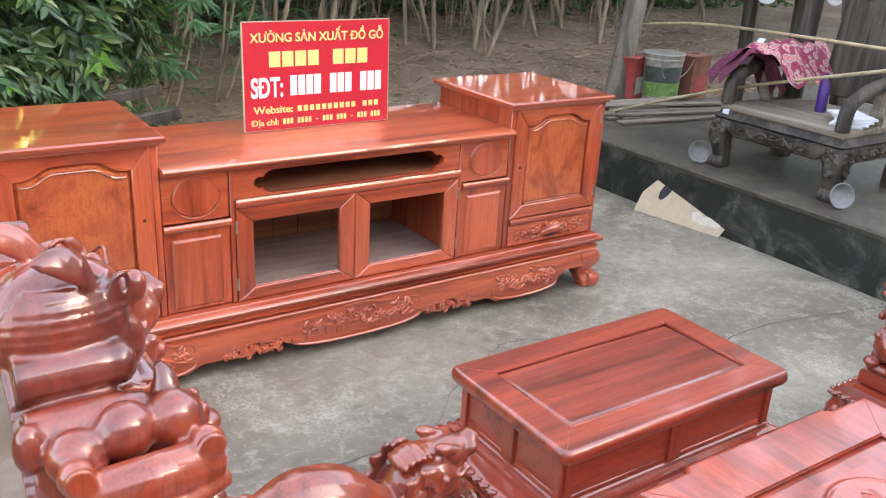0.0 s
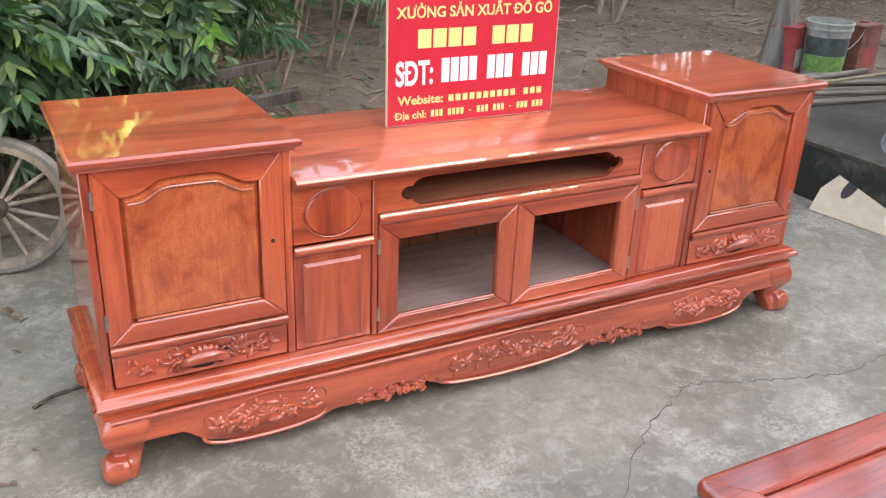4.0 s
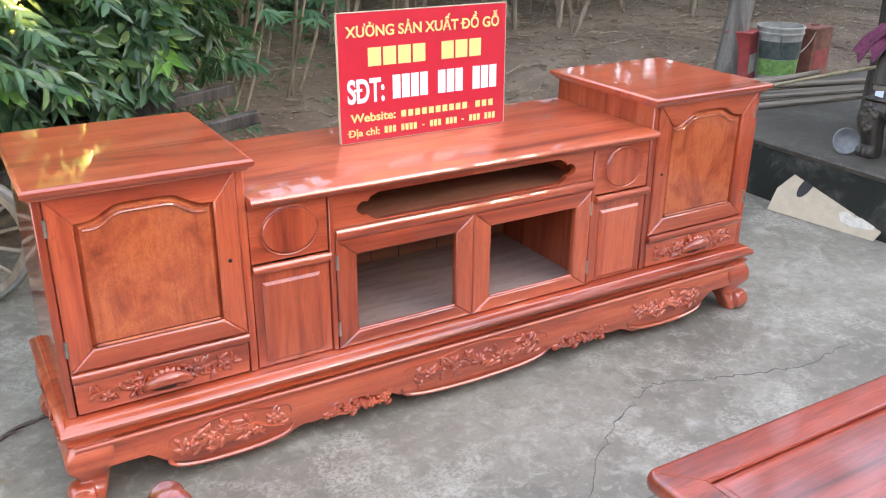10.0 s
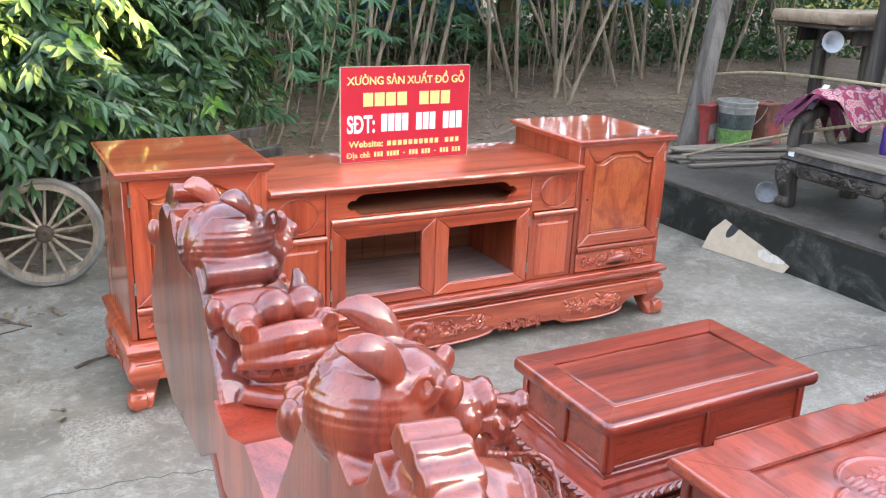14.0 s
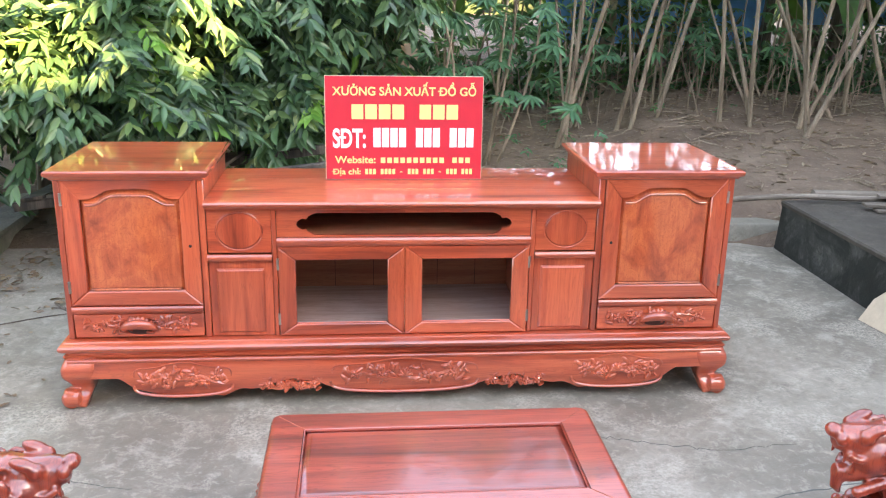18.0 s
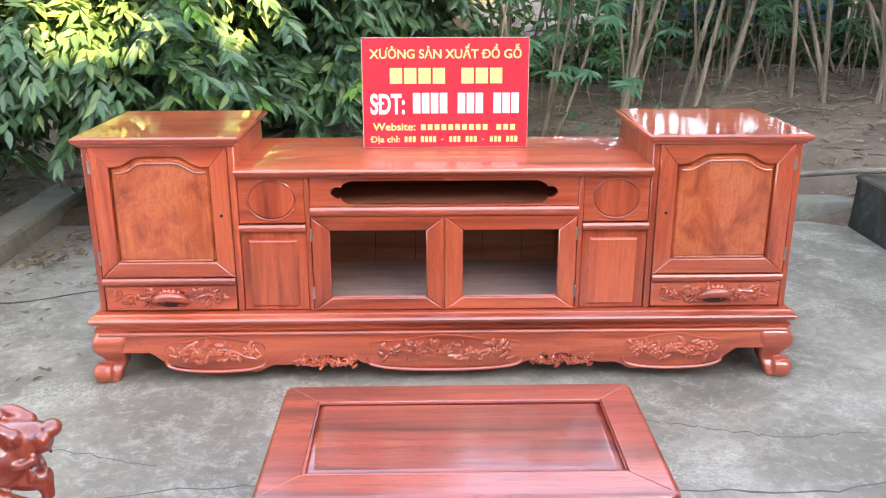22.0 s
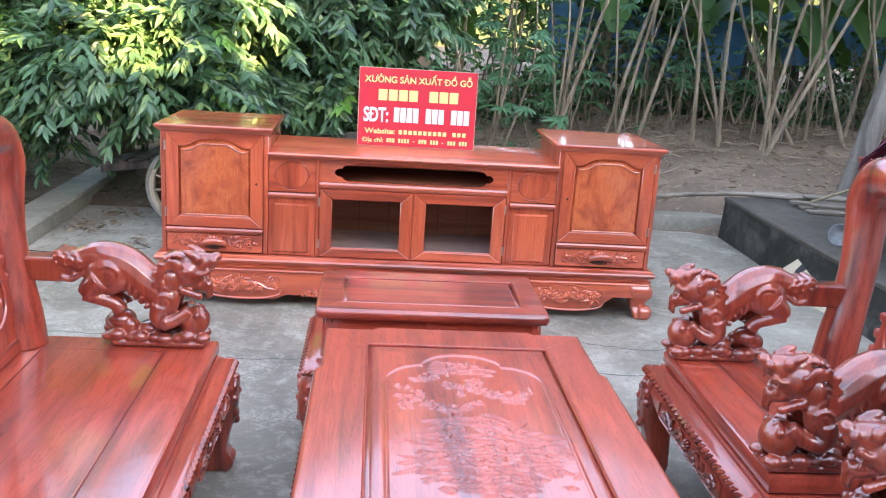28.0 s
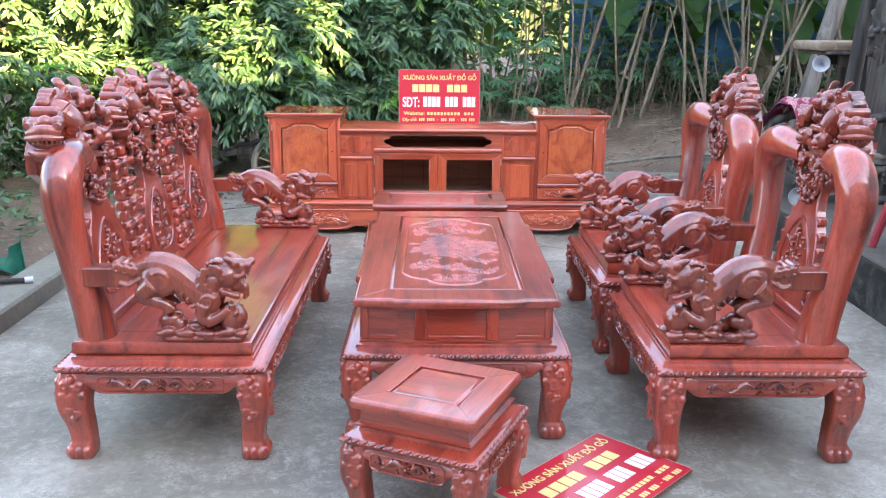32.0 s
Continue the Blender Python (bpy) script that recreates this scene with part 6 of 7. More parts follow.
class Leaves:
    """Gathers many leaf blades into one mesh."""
    def __init__(self):
        self.v, self.f, self.n = [], [], 0

    def blade(self, base, along, normal, length, width):
        a = np.asarray(along, float)
        a /= np.linalg.norm(a) + 1e-9
        nn = np.asarray(normal, float)
        s = np.cross(nn, a)
        s /= np.linalg.norm(s) + 1e-9
        nn = np.cross(a, s)
        self.v.append(np.asarray(base, float) + length * (LEAF[:, :1] * a) + width * (LEAF[:, 1:2] * s) + length * (LEAF[:, 2:] * nn))
        self.f += [tuple(i + self.n for i in q) for q in LEAF_F]
        self.n += len(LEAF)

    def sprig(self, base, along, R, pairs=5, length=0.30, blade=0.15, width=0.045, droop=0.5, face=None):
        """A feather of leaflets along a drooping stalk."""
        p, d = np.asarray(base, float), np.asarray(along, float)
        d /= np.linalg.norm(d) + 1e-9
        step = length / pairs
        for k in range(pairs):
            d = d + np.array([0, 0, -droop / pairs])
            d /= np.linalg.norm(d)
            p = p + d * step
            side = np.cross(d, (0, 0, 1.0))
            side /= np.linalg.norm(side) + 1e-9
            up = np.cross(side, d)
            if face is not None:
                up = 0.45 * up + face
            for s in (-1, 1):
                al = 0.75 * d + s * 0.75 * side + np.array([0, 0, -0.35 + 0.2 * R.randn()]) + 0.14 * R.randn(3)
                self.blade(p + 0.01 * R.randn(3), al, up + 0.35 * R.randn(3), blade * R.uniform(0.75, 1.15), width * R.uniform(0.8, 1.15))
        self.blade(p, d + 0.1 * R.randn(3), up, blade, width)

    def mesh(self, name, material):
        me = bpy.data.meshes.new(name)
        me.from_pydata([tuple(p) for p in np.concatenate(self.v)], [], self.f)
        me.materials.append(material)
        me.polygons.foreach_set("use_smooth", [True] * len(me.polygons))
        me.update()
        return me


def crown_points(R, blobs, n, shell=0.40):
    """Places in the outer part of a union of ellipsoids, with the way outwards."""
    out = []
    while len(out) < n:
        c, r = blobs[R.randint(len(blobs))]
        d = R.randn(3)
        d /= np.linalg.norm(d)
        k = R.uniform(shell, 1.0) * (1 + 0.12 * math.sin(5 * d[0] + 7 * d[2] + 3 * d[1]))
        p = np.array(c) + np.array(r) * d * k
        if p[2] > (0.86 if -0.75 < p[0] < 0.60 else 0.62 if -1.3 < p[0] < 0.75 else 0.25):
            out.append((p, d))
    return out


def limbs(g, base, tips, r, R):
    for t in tips:
        b, t = Vector(base), Vector(t)
        mid = b.lerp(t, 0.5) + Vector((R.uniform(-0.2, 0.2), R.uniform(-0.2, 0.2), R.uniform(0.0, 0.25)))
        path = smooth_line([b, b.lerp(mid, 0.5) + Vector((0, 0, 0.1)), mid, t], 4)
        g.tube(path, [r * (1 - 0.8 * i / len(path)) for i in range(len(path))], 7)


def build_tree(label, base, blobs, n, seed, fresh=0.025, blade=0.112):
    R = np.random.RandomState(seed)
    t = thing("leafy_tree", label, "tree")
    g = G()
    b = Vector(base)
    top = b + Vector((0.1, 0.1, 1.0))
    g.tube(smooth_line([b - Vector((0, 0, 0.1)), b + Vector((0.03, 0, 0.35)), top], 5), smooth_values([0.11, 0.085, 0.07], 5), 10)
    limbs(g, top, [(c[0] + 0.3 * r[0] * k, c[1] + 0.1 * k, c[2] + 0.2 * r[2]) for c, r in blobs for k in (-1, 0.3, 1)], 0.055, random.Random(seed))
    part("trunk", g, trunk_bark, t, "dark bark trunk and limbs")
    L, F = Leaves(), Leaves()
    for i, (q, d) in enumerate(crown_points(R, blobs, n, 0.80)):
        if i % 13 == 0:
            hub, out = q, d
        p, d = hub + 0.10 * R.randn(3), out
        al = d * np.array([0.8, 0.8, 0.3]) + np.array([0, -0.30, -0.15]) + 0.75 * R.randn(3)
        (F if R.rand() < fresh else L).sprig(p, al, R, R.randint(6, 9), R.uniform(0.28, 0.40), blade, blade * 0.30, R.uniform(0.3, 0.8), d * np.array([0.9, 0.9, 0.5]) + np.array([0.2, -0.3, 0.15]))
    part("crown", L.mesh("crown", leaf_tree), leaf_tree, t, "drooping feathered dark green leaves")
    if F.n:
        part("fresh_leaves", F.mesh("fresh_leaves", leaf_fresh), leaf_fresh, t, "pale fresh green leaf tips")


build_tree("dense longan tree with drooping dark green leaves beside the yard", (-0.7, 5.5, 0.1),
           [((-0.75, 5.05, 1.55), (0.95, 0.75, 1.05)), ((-0.35, 4.70, 1.05), (0.65, 0.50, 0.60)), ((-0.45, 4.35, 0.82), (0.52, 0.30, 0.34)), ((0.22, 4.62, 1.15), (0.36, 0.34, 0.50)), ((-1.5, 5.3, 2.3), (1.2, 0.9, 1.1))], 2300, 1)
build_tree("dense longan tree with dark drooping leaves behind the cabinet", (0.9, 5.9, 0.1),
           [((0.75, 5.3, 1.55), (0.70, 0.60, 0.95)), ((0.95, 5.25, 1.0), (0.42, 0.40, 0.50)), ((0.5, 5.7, 2.5), (1.1, 0.9, 0.9)), ((1.25, 5.25, 1.75), (0.40, 0.40, 0.45))], 1600, 2, 0.03)
build_tree("broad longan tree with sunlit leaves at the yard's edge", (-2.6, 5.3, 0.1),
           [((-2.3, 4.9, 1.7), (1.1, 0.9, 1.3)), ((-3.5, 4.4, 1.9), (1.2, 1.1, 1.5)), ((-2.6, 3.9, 0.9), (1.0, 0.9, 0.75)), ((-4.6, 3.2, 1.4), (1.1, 1.3, 1.3))], 1900, 3, 0.02)


def undergrowth(name, label, boxes, n, seed, material, blade, pairs=3):
    R = np.random.RandomState(seed)
    L = Leaves()
    for _ in range(n):
        x0, x1, y0, y1, h = boxes[R.randint(len(boxes))]
        x, y = R.uniform(x0, x1), R.uniform(y0, y1)
        z = ground_height(x, y) + h * R.rand() ** 1.4
        L.sprig((x, y, z), (R.randn(), R.randn() - 0.5, 0.4), R, pairs, blade * 2.0, blade, blade * 0.34, 0.6)
    ob = solid(name, L.mesh(name, material), material, label, "plants", kind="stuff")
    return ob


undergrowth("low_bushes", "low dark green bushes beside the kerb", [(-2.6, -1.05, 0.2, 4.2, 0.75), (-5.0, -2.2, -1.0, 4.0, 1.1)], 900, 4, leaf_tree, 0.060, 5)
undergrowth("weeds", "small green weeds on the bare soil", [(0.9, 1.6, 4.75, 6.4, 0.35), (1.4, 3.2, 5.6, 8.8, 0.45), (3.0, 7.0, 7.6, 10.5, 0.5)], 190, 5, leaf_cassava, 0.06, 3)


def far_woods():
    R = np.random.RandomState(6)
    L = Leaves()
    for _ in range(17000):
        x = R.uniform(-14, 20)
        y = 11.5 + 0.25 * abs(x - 4) * 0.3 + R.uniform(0, 3.5)
        top = 4.6 + 1.2 * math.sin(0.9 * x) + 0.8 * math.sin(2.3 * x + 1)
        z = 0.2 + top * R.rand() ** 0.85
        hole = math.sin(2.1 * x + 1.3 * z) + math.sin(1.7 * z - 0.8 * x + 2)
        if hole > 1.25 and z > 1.7:
            continue
        L.blade((x, y, z), R.randn(3) * (1, 0.5, 0.8), R.randn(3) + (0, -1, 0.5), R.uniform(0.13, 0.30), R.uniform(0.06, 0.12))
    # unseen overhead canopy, added to shade the garden and the platform
    for _ in range(15000):
        x, y, z = R.uniform(-7, 16), R.uniform(6.0, 14), R.uniform(3.0, 5.4)
        if x > 3.5:
            y -= 2.2 * R.rand()
        if x < 4.5 and z > 0.4 + 0.58 * (y - 1.0):
            continue
        L.blade((x, y, z), R.randn(3), R.randn(3) + (0, 0, 1.0), R.uniform(0.3, 0.5), R.uniform(0.14, 0.22))
    solid("far_woods", L.mesh("far_woods", leaf_bush), leaf_bush, "dark green wall of distant trees and bushes, with an added unseen canopy", "trees", kind="stuff")
    L2 = Leaves()
    for _ in range(12000):
        x, y = R.uniform(-1, 13), R.uniform(9.0, 11.6)
        z = ground_height(x, min(y, 9)) + 1.3 * R.rand() ** 1.7 * (0.6 + 0.4 * math.sin(1.7 * x))
        L2.blade((x, y, z), R.randn(3), R.randn(3) + (0, -1, 0.6), R.uniform(0.07, 0.15), R.uniform(0.035, 0.065))
    solid("far_bushes", L2.mesh("far_bushes", leaf_bush), leaf_bush, "mixed green bushes at the back of the garden", "bushes", kind="stuff")
    g = G()
    Q = random.Random(7)
    for _ in range(34):
        x, y = Q.uniform(-8, 15), Q.uniform(10.5, 13.5)
        lean = Q.uniform(-0.5, 0.5)
        g.tube([(x, y, 0.0), (x + lean * 0.5, y, 2.0), (x + lean, y, 5.5)], [0.09, 0.07, 0.05], 7)
    solid("far_trunks", g, trunk_bark, "thin dark trunks of distant trees", "trees", kind="stuff")


far_woods()
back = G()
for i in range(41):
    a = math.pi * (0.02 + 0.96 * i / 40)
    back.v += [(3 + 34 * math.cos(a), 2 + 26 * math.sin(a), -1), (3 + 34 * math.cos(a), 2 + 26 * math.sin(a), 3.4 + 0.9 * noise.noise((i * 0.9, 0, 0)))]
back.f = [(2 * i, 2 * i + 2, 2 * i + 3, 2 * i + 1) for i in range(40)]
solid("backdrop", back, plain("distant_green", (0.035, 0.055, 0.028), 1.0, vary=0.6, scale=0.8), "distant dark green treeline", kind="structure")


def cassava_stem(g, base, lean, height, r, R):
    """A pale knobbly stem."""
    b = Vector(base)
    bend = Vector((R.uniform(-0.10, 0.10), R.uniform(-0.1, 0.1), 0))
    path = smooth_line([b, b + Vector((lean[0] * 0.35, lean[1] * 0.35, height * 0.33)) + bend, b + Vector((lean[0] * 0.7, lean[1] * 0.7, height * 0.67)) + bend * 1.3, b + Vector((lean[0], lean[1], height))], 12)
    rad = [r * (1 - 0.45 * i / len(path)) * (1.18 if i % 2 else 0.92) for i in range(len(path))]
    g.tube(path, rad, 7)
    return path


def palmate(L, p, R, size=0.17):
    """A fan of seven fingers on a thin stalk."""
    d = R.randn(3) * (1, 1, 0.3)
    d /= np.linalg.norm(d)
    n = np.array([0.3 * d[0], 0.3 * d[1] - 0.3, 1.0])
    s = np.cross(n, d)
    for k in range(-3, 4):
        a = 0.62 * k
        al = math.cos(a) * d + math.sin(a) * s / (np.linalg.norm(s) + 1e-9) + np.array([0, 0, -0.35])
        L.blade(p, al, n + 0.1 * R.randn(3), size * (1 - 0.08 * abs(k)), size * 0.20)


def build_cassava():
    R, Q = np.random.RandomState(9), random.Random(9)
    bare = [((2.95, 7.0), (0.75, 0.1), 2.6), ((3.05, 7.1), (0.30, 0.2), 2.5), ((3.65, 7.6), (0.95, 0.3), 2.8), ((3.75, 7.5), (0.55, 0.0), 2.7), ((4.05, 7.7), (0.85, 0.2), 2.9),
            ((4.55, 7.4), (-0.25, 0.1), 2.2), ((4.75, 7.2), (0.10, 0.1), 2.4), ((4.9, 7.5), (-0.5, 0.2), 1.6), ((5.15, 7.1), (0.55, 0.0), 2.6), ((5.35, 7.3), (-0.15, 0.1), 2.5),
            ((5.4, 7.5), (0.75, 0.2), 2.7), ((5.75, 7.6), (-0.85, 0.2), 1.9), ((6.0, 7.9), (0.15, 0.2), 2.8), ((6.2, 7.4), (-0.6, 0.0), 2.3), ((6.55, 8.1), (0.35, 0.1), 2.7),
            ((6.9, 7.8), (-0.4, 0.1), 2.2), ((7.3, 8.3), (0.3, 0.1), 2.8), ((7.7, 8.0), (-0.7, 0.1), 2.4), ((8.1, 8.6), (0.2, 0.2), 2.7), ((8.6, 8.2), (0.6, 0.1), 2.4),
            ((2.2, 8.3), (0.25, 0.2), 2.5), ((5.0, 6.7), (0.9, -0.1), 2.1), ((6.7, 7.0), (0.25, 0.0), 2.5), ((9.1, 7.6), (-0.5, 0.1), 2.5), ((9.6, 8.2), (0.3, 0.1), 2.6)]
    for (x, y), lean, h in bare:
        t = thing("cassava_plant", "bare leaning cassava plant with pale knobbly stems", "plant", group="cassava plants")
        g = G()
        z = ground_height(x, y) - 0.05
        cassava_stem(g, (x, y, z), lean, h, 0.022, Q)
        part("stem", g, stem_bark, t)
        if Q.random() < 0.55:
            g2 = G()
            cassava_stem(g2, (x + 0.05, y + 0.06, z), (lean[0] * 0.4 - 0.35, lean[1] + 0.1), h * 0.9, 0.013, Q)
            part("stem", g2, stem_bark, t)
    for x, y, n, h, spread in ((2.30, 6.35, 60, 1.75, 0.42), (2.05, 6.9, 34, 2.1, 0.4), (1.72, 5.85, 26, 1.35, 0.28), (3.6, 9.2, 30, 1.6, 0.5), (1.1, 7.4, 40, 2.2, 0.6), (4.9, 9.0, 22, 0.9, 0.4), (2.7, 8.6, 34, 2.3, 0.5), (3.3, 7.9, 40, 1.5, 0.5), (4.3, 8.4, 46, 1.7, 0.6), (5.6, 8.8, 40, 1.4, 0.6), (3.0, 9.6, 40, 2.4, 0.6)):
        t = thing("cassava_plant", "leafy cassava plant with fans of green leaves", "plant", group="leafy cassava plants")
        L = Leaves()
        z = ground_height(x, y) - 0.05
        for k in range(3):
            g = G()
            path = cassava_stem(g, (x + 0.06 * k - 0.06, y + 0.05 * k, z), (Q.uniform(-0.3, 0.3), Q.uniform(-0.15, 0.15)), h * Q.uniform(0.8, 1.0), 0.013, Q)
            part("stem", g, stem_bark, t)
        for _ in range(n):
            palmate(L, (x + spread * R.randn() * 0.6, y + spread * R.randn() * 0.5, z + h * (0.30 + 0.75 * R.rand())), R, R.uniform(0.13, 0.2))
        part("leaves", L.mesh("leaves", leaf_cassava), leaf_cassava, t, "fans of green finger leaves")


build_cassava()


def banana_blade(p, d, length, width, R):
    """One long arching leaf with a torn edge."""
    g = G()
    d = Vector(d).normalized()
    side = d.cross(Vector((0, 0, 1))).normalized()
    rings = []
    n = 14
    pos, dr = Vector(p), d + Vector((0, 0, 0.7))
    for i in range(n + 1):
        t = i / n
        dr = (dr + Vector((0, 0, -0.16))).normalized()
        pos = pos + dr * (length / n)
        w = width * (math.sin(math.pi * min(1, t * 0.93 + 0.05)) ** 0.6) * (0.85 + 0.3 * R.random())
        up = side.cross(dr)
        rings.append([pos - side * w + up * 0.25 * w, pos - side * 0.5 * w + up * 0.12 * w, pos, pos + side * 0.5 * w + up * 0.12 * w, pos + side * w + up * 0.25 * w])
    g.loft(rings, caps=False, closed=False)
    return g


Q = random.Random(12)
for x, y in ((1.6, 8.6), (4.15, 10.0), (5.3, 10.3), (6.6, 10.6), (0.2, 9.0), (7.9, 10.4)):
    t = thing("banana_plant", "banana plant with broad arching green leaves", "plant", group="banana plants")
    g = G().tube([(x, y, 0.05), (x + 0.03, y, 0.8), (x + 0.06, y, 1.5)], [0.10, 0.085, 0.06], 10)
    part("trunk", g, plain("banana_trunk", (0.17, 0.15, 0.09), 0.7, vary=0.5, scale=6), t, "sheathed brown trunk")
    for k in range(7):
        a = 2 * math.pi * k / 7 + Q.uniform(-0.3, 0.3)
        part("leaf", banana_blade((x + 0.06, y, 1.35 + 0.05 * k), (math.cos(a), math.sin(a), Q.uniform(0.1, 0.9)), Q.uniform(1.3, 1.9), Q.uniform(0.20, 0.28), Q), leaf_banana, t)
    for k in range(3):
        a = Q.uniform(0, 6.28)
        part("dry_leaf", banana_blade((x + 0.05, y, 1.2), (math.cos(a), math.sin(a), -1.2), 0.9, 0.10, Q), leaf_dry, t, "withered hanging brown leaf")


def sheet(x0, x1, y, z0, z1, n=30, m=8):
    g = G()
    for j in range(m + 1):
        for i in range(n + 1):
            u, w = i / n, j / m
            g.v.append((x0 + (x1 - x0) * u, y + 0.10 * math.sin(9 * u + 2 * w) + 0.05 * math.sin(23 * u), z0 + (z1 - z0) * w - 0.10 * w * math.sin(math.pi * u)))
    g.f = [(j * (n + 1) + i, j * (n + 1) + i + 1, (j + 1) * (n + 1) + i + 1, (j + 1) * (n + 1) + i) for j in range(m) for i in range(n)]
    return g


solid("tarpaulin", sheet(3.6, 6.4, 10.9, 0.75, 2.0), tarp, "crumpled blue tarpaulin hung between trees", "tarpaulin", sharp=180)
solid("tarpaulin", sheet(7.0, 11.0, 11.2, 1.0, 1.9), tarp, "blue tarpaulin hung at the back of the garden", "tarpaulin", sharp=180)


def litter():
    R = np.random.RandomState(14)
    L = Leaves()
    for _ in range(6500):
        x, y = R.uniform(-3, 10), R.uniform(4.7, 10.5)
        L.blade((x, y, ground_height(x, y) + 0.008), (R.randn(), R.randn(), 0.12 * R.randn()), (0.3 * R.randn(), 0.3 * R.randn(), 1), R.uniform(0.025, 0.085), R.uniform(0.010, 0.028))
    for _ in range(120):
        x, y = -0.68 + abs(R.randn()) * 0.45, R.uniform(2.6, 4.6)
        if x < 0.3:
            L.blade((x, y, 0.006), (R.randn(), R.randn(), 0.05 * R.randn()), (0.2 * R.randn(), 0.2 * R.randn(), 1), R.uniform(0.02, 0.05), R.uniform(0.008, 0.018))
    for cx, cy, n in ((-0.50, 4.10, 46), (-0.36, 4.45, 40), (-0.10, 3.70, 26), (-0.52, 3.95, 30), (0.05, 4.30, 30)):
        for _ in range(n):
            x, y = cx + 0.10 * R.randn(), cy + 0.10 * R.randn()
            L.blade((x, y, 0.010 + 0.012 * R.rand()), (R.randn(), R.randn(), 0.15 * R.randn()), (0.4 * R.randn(), 0.4 * R.randn(), 1), R.uniform(0.025, 0.07), R.uniform(0.010, 0.024))
    solid("dead_leaves", L.mesh("dead_leaves", leaf_dry), leaf_dry, "scattered brown dead leaves on the soil", "leaves", kind="stuff")
    g = G()
    Q = random.Random(15)
    for _ in range(700):
        x, y = Q.uniform(-2, 9), Q.uniform(4.9, 10)
        a, l = Q.uniform(0, 3.14), Q.uniform(0.10, 0.5)
        z = ground_height(x, y) + 0.012
        g.tube([(x, y, z), (x + l * 0.5 * math.cos(a), y + l * 0.5 * math.sin(a), z + 0.02), (x + l * math.cos(a + 0.2), y + l * math.sin(a + 0.2), ground_height(x + l * math.cos(a), y + l * math.sin(a)) + 0.01)], [0.006, 0.005, 0.003], 5)
    solid("dead_twigs", g, stem_bark, "scattered dry twigs on the soil", "twigs", kind="stuff")
    g = G()
    for _ in range(170):
        x, y = Q.uniform(1.8, 8.0), Q.uniform(7.6, 9.8)
        z = ground_height(x, y)
        h = Q.uniform(0.3, 1.1)
        g.tube([(x, y, z), (x + Q.uniform(-0.1, 0.1), y, z + h * 0.6), (x + Q.uniform(-0.3, 0.3), y, z + h)], [0.006, 0.005, 0.002], 4)
    solid("dry_stalks", g, stem_bark, "thin dry upright stalks among the cassava", "stalks", kind="stuff")


litter()


# ---- handcart under the tree ----
def build_cart():
    c = thing("handcart", "old wooden handcart with spoked wheels under the tree", "cart", pose(0.10, 4.10, 0, 0, 0, -8))
    r = 0.272
    for y in (0.0, 0.80):
        w = thing("wheel", "", "")
        w.parent = c
        ring = [(math.cos(2 * math.pi * i / 48), math.sin(2 * math.pi * i / 48)) for i in range(48)]
        tyre = G()
        prof = [(-0.022, 0.90), (-0.024, 0.95), (-0.014, 0.995), (0.014, 0.995), (0.024, 0.95), (0.022, 0.90)]
        rings = [[(r * k * a, y + d, r + r * k * b) for d, k in prof] for a, b in ring]
        tyre.loft(rings + rings[:1], caps=False)
        part("tyre", tyre, rubber, w, "worn grey rubber tyre")
        rim = G()
        prof = [(-0.020, 0.80), (-0.022, 0.895), (0.022, 0.895), (0.020, 0.80)]
        rings = [[(r * k * a, y + d, r + r * k * b) for d, k in prof] for a, b in ring]
        rim.loft(rings + rings[:1], caps=False)
        part("rim", rim, wheel_wood, w)
        for k in range(14):
            a = 2 * math.pi * (k + 0.3) / 14
            part("spoke", G().tube([(0.035 * math.cos(a), y, r + 0.035 * math.sin(a)), (r * 0.81 * math.cos(a), y, r + r * 0.81 * math.sin(a))], [0.009, 0.007], 7), wheel_wood, w)
        hub = G().tube([(0, y - 0.055, r), (0, y - 0.03, r), (0, y + 0.03, r), (0, y + 0.05, r)], [0.026, 0.040, 0.040, 0.03], 14)
        hub.tube([(0, y - 0.07, r), (0, y - 0.054, r)], 0.014, 10)
        part("hub", hub, hub_metal, w, "rusty iron hub")
    part("axle", G().tube([(0, 0.03, r), (0, 0.77, r)], 0.016, 8), hub_metal, c)
    for y in (0.12, 0.68):
        part("shaft", G().box(-0.55, 1.25, y - 0.025, y + 0.025, 0.300, 0.350, 0.004).moved(Matrix.Rotation(radians(-9), 4, "Y") @ Matrix.Translation((0.0, 0, 0.10))), old_wood, c)
        part("strut", G().box(-0.03, 0.03, y - 0.02, y + 0.02, r, 0.44, 0.003), old_wood, c)
    for k in range(7):
        part("plank", G().box(-0.50 + 0.15 * k, -0.37 + 0.15 * k, 0.08, 0.72, 0.352, 0.370, 0.003).moved(Matrix.Rotation(radians(-9), 4, "Y") @ Matrix.Translation((0.0, 0, 0.10))), old_wood, c)


build_cart()

# ---- things on and by the platform ----
pole = G().tube(smooth_line([(4.84, 4.84, 0.05), (4.98, 4.88, 0.75), (5.17, 4.95, 1.5), (5.58, 5.08, 3.0)], 5), smooth_values([0.092, 0.084, 0.078, 0.072], 5), 14)
solid("wooden_pole", pole, grey_wood, "leaning weathered grey wooden pole beside the platform", "pole")


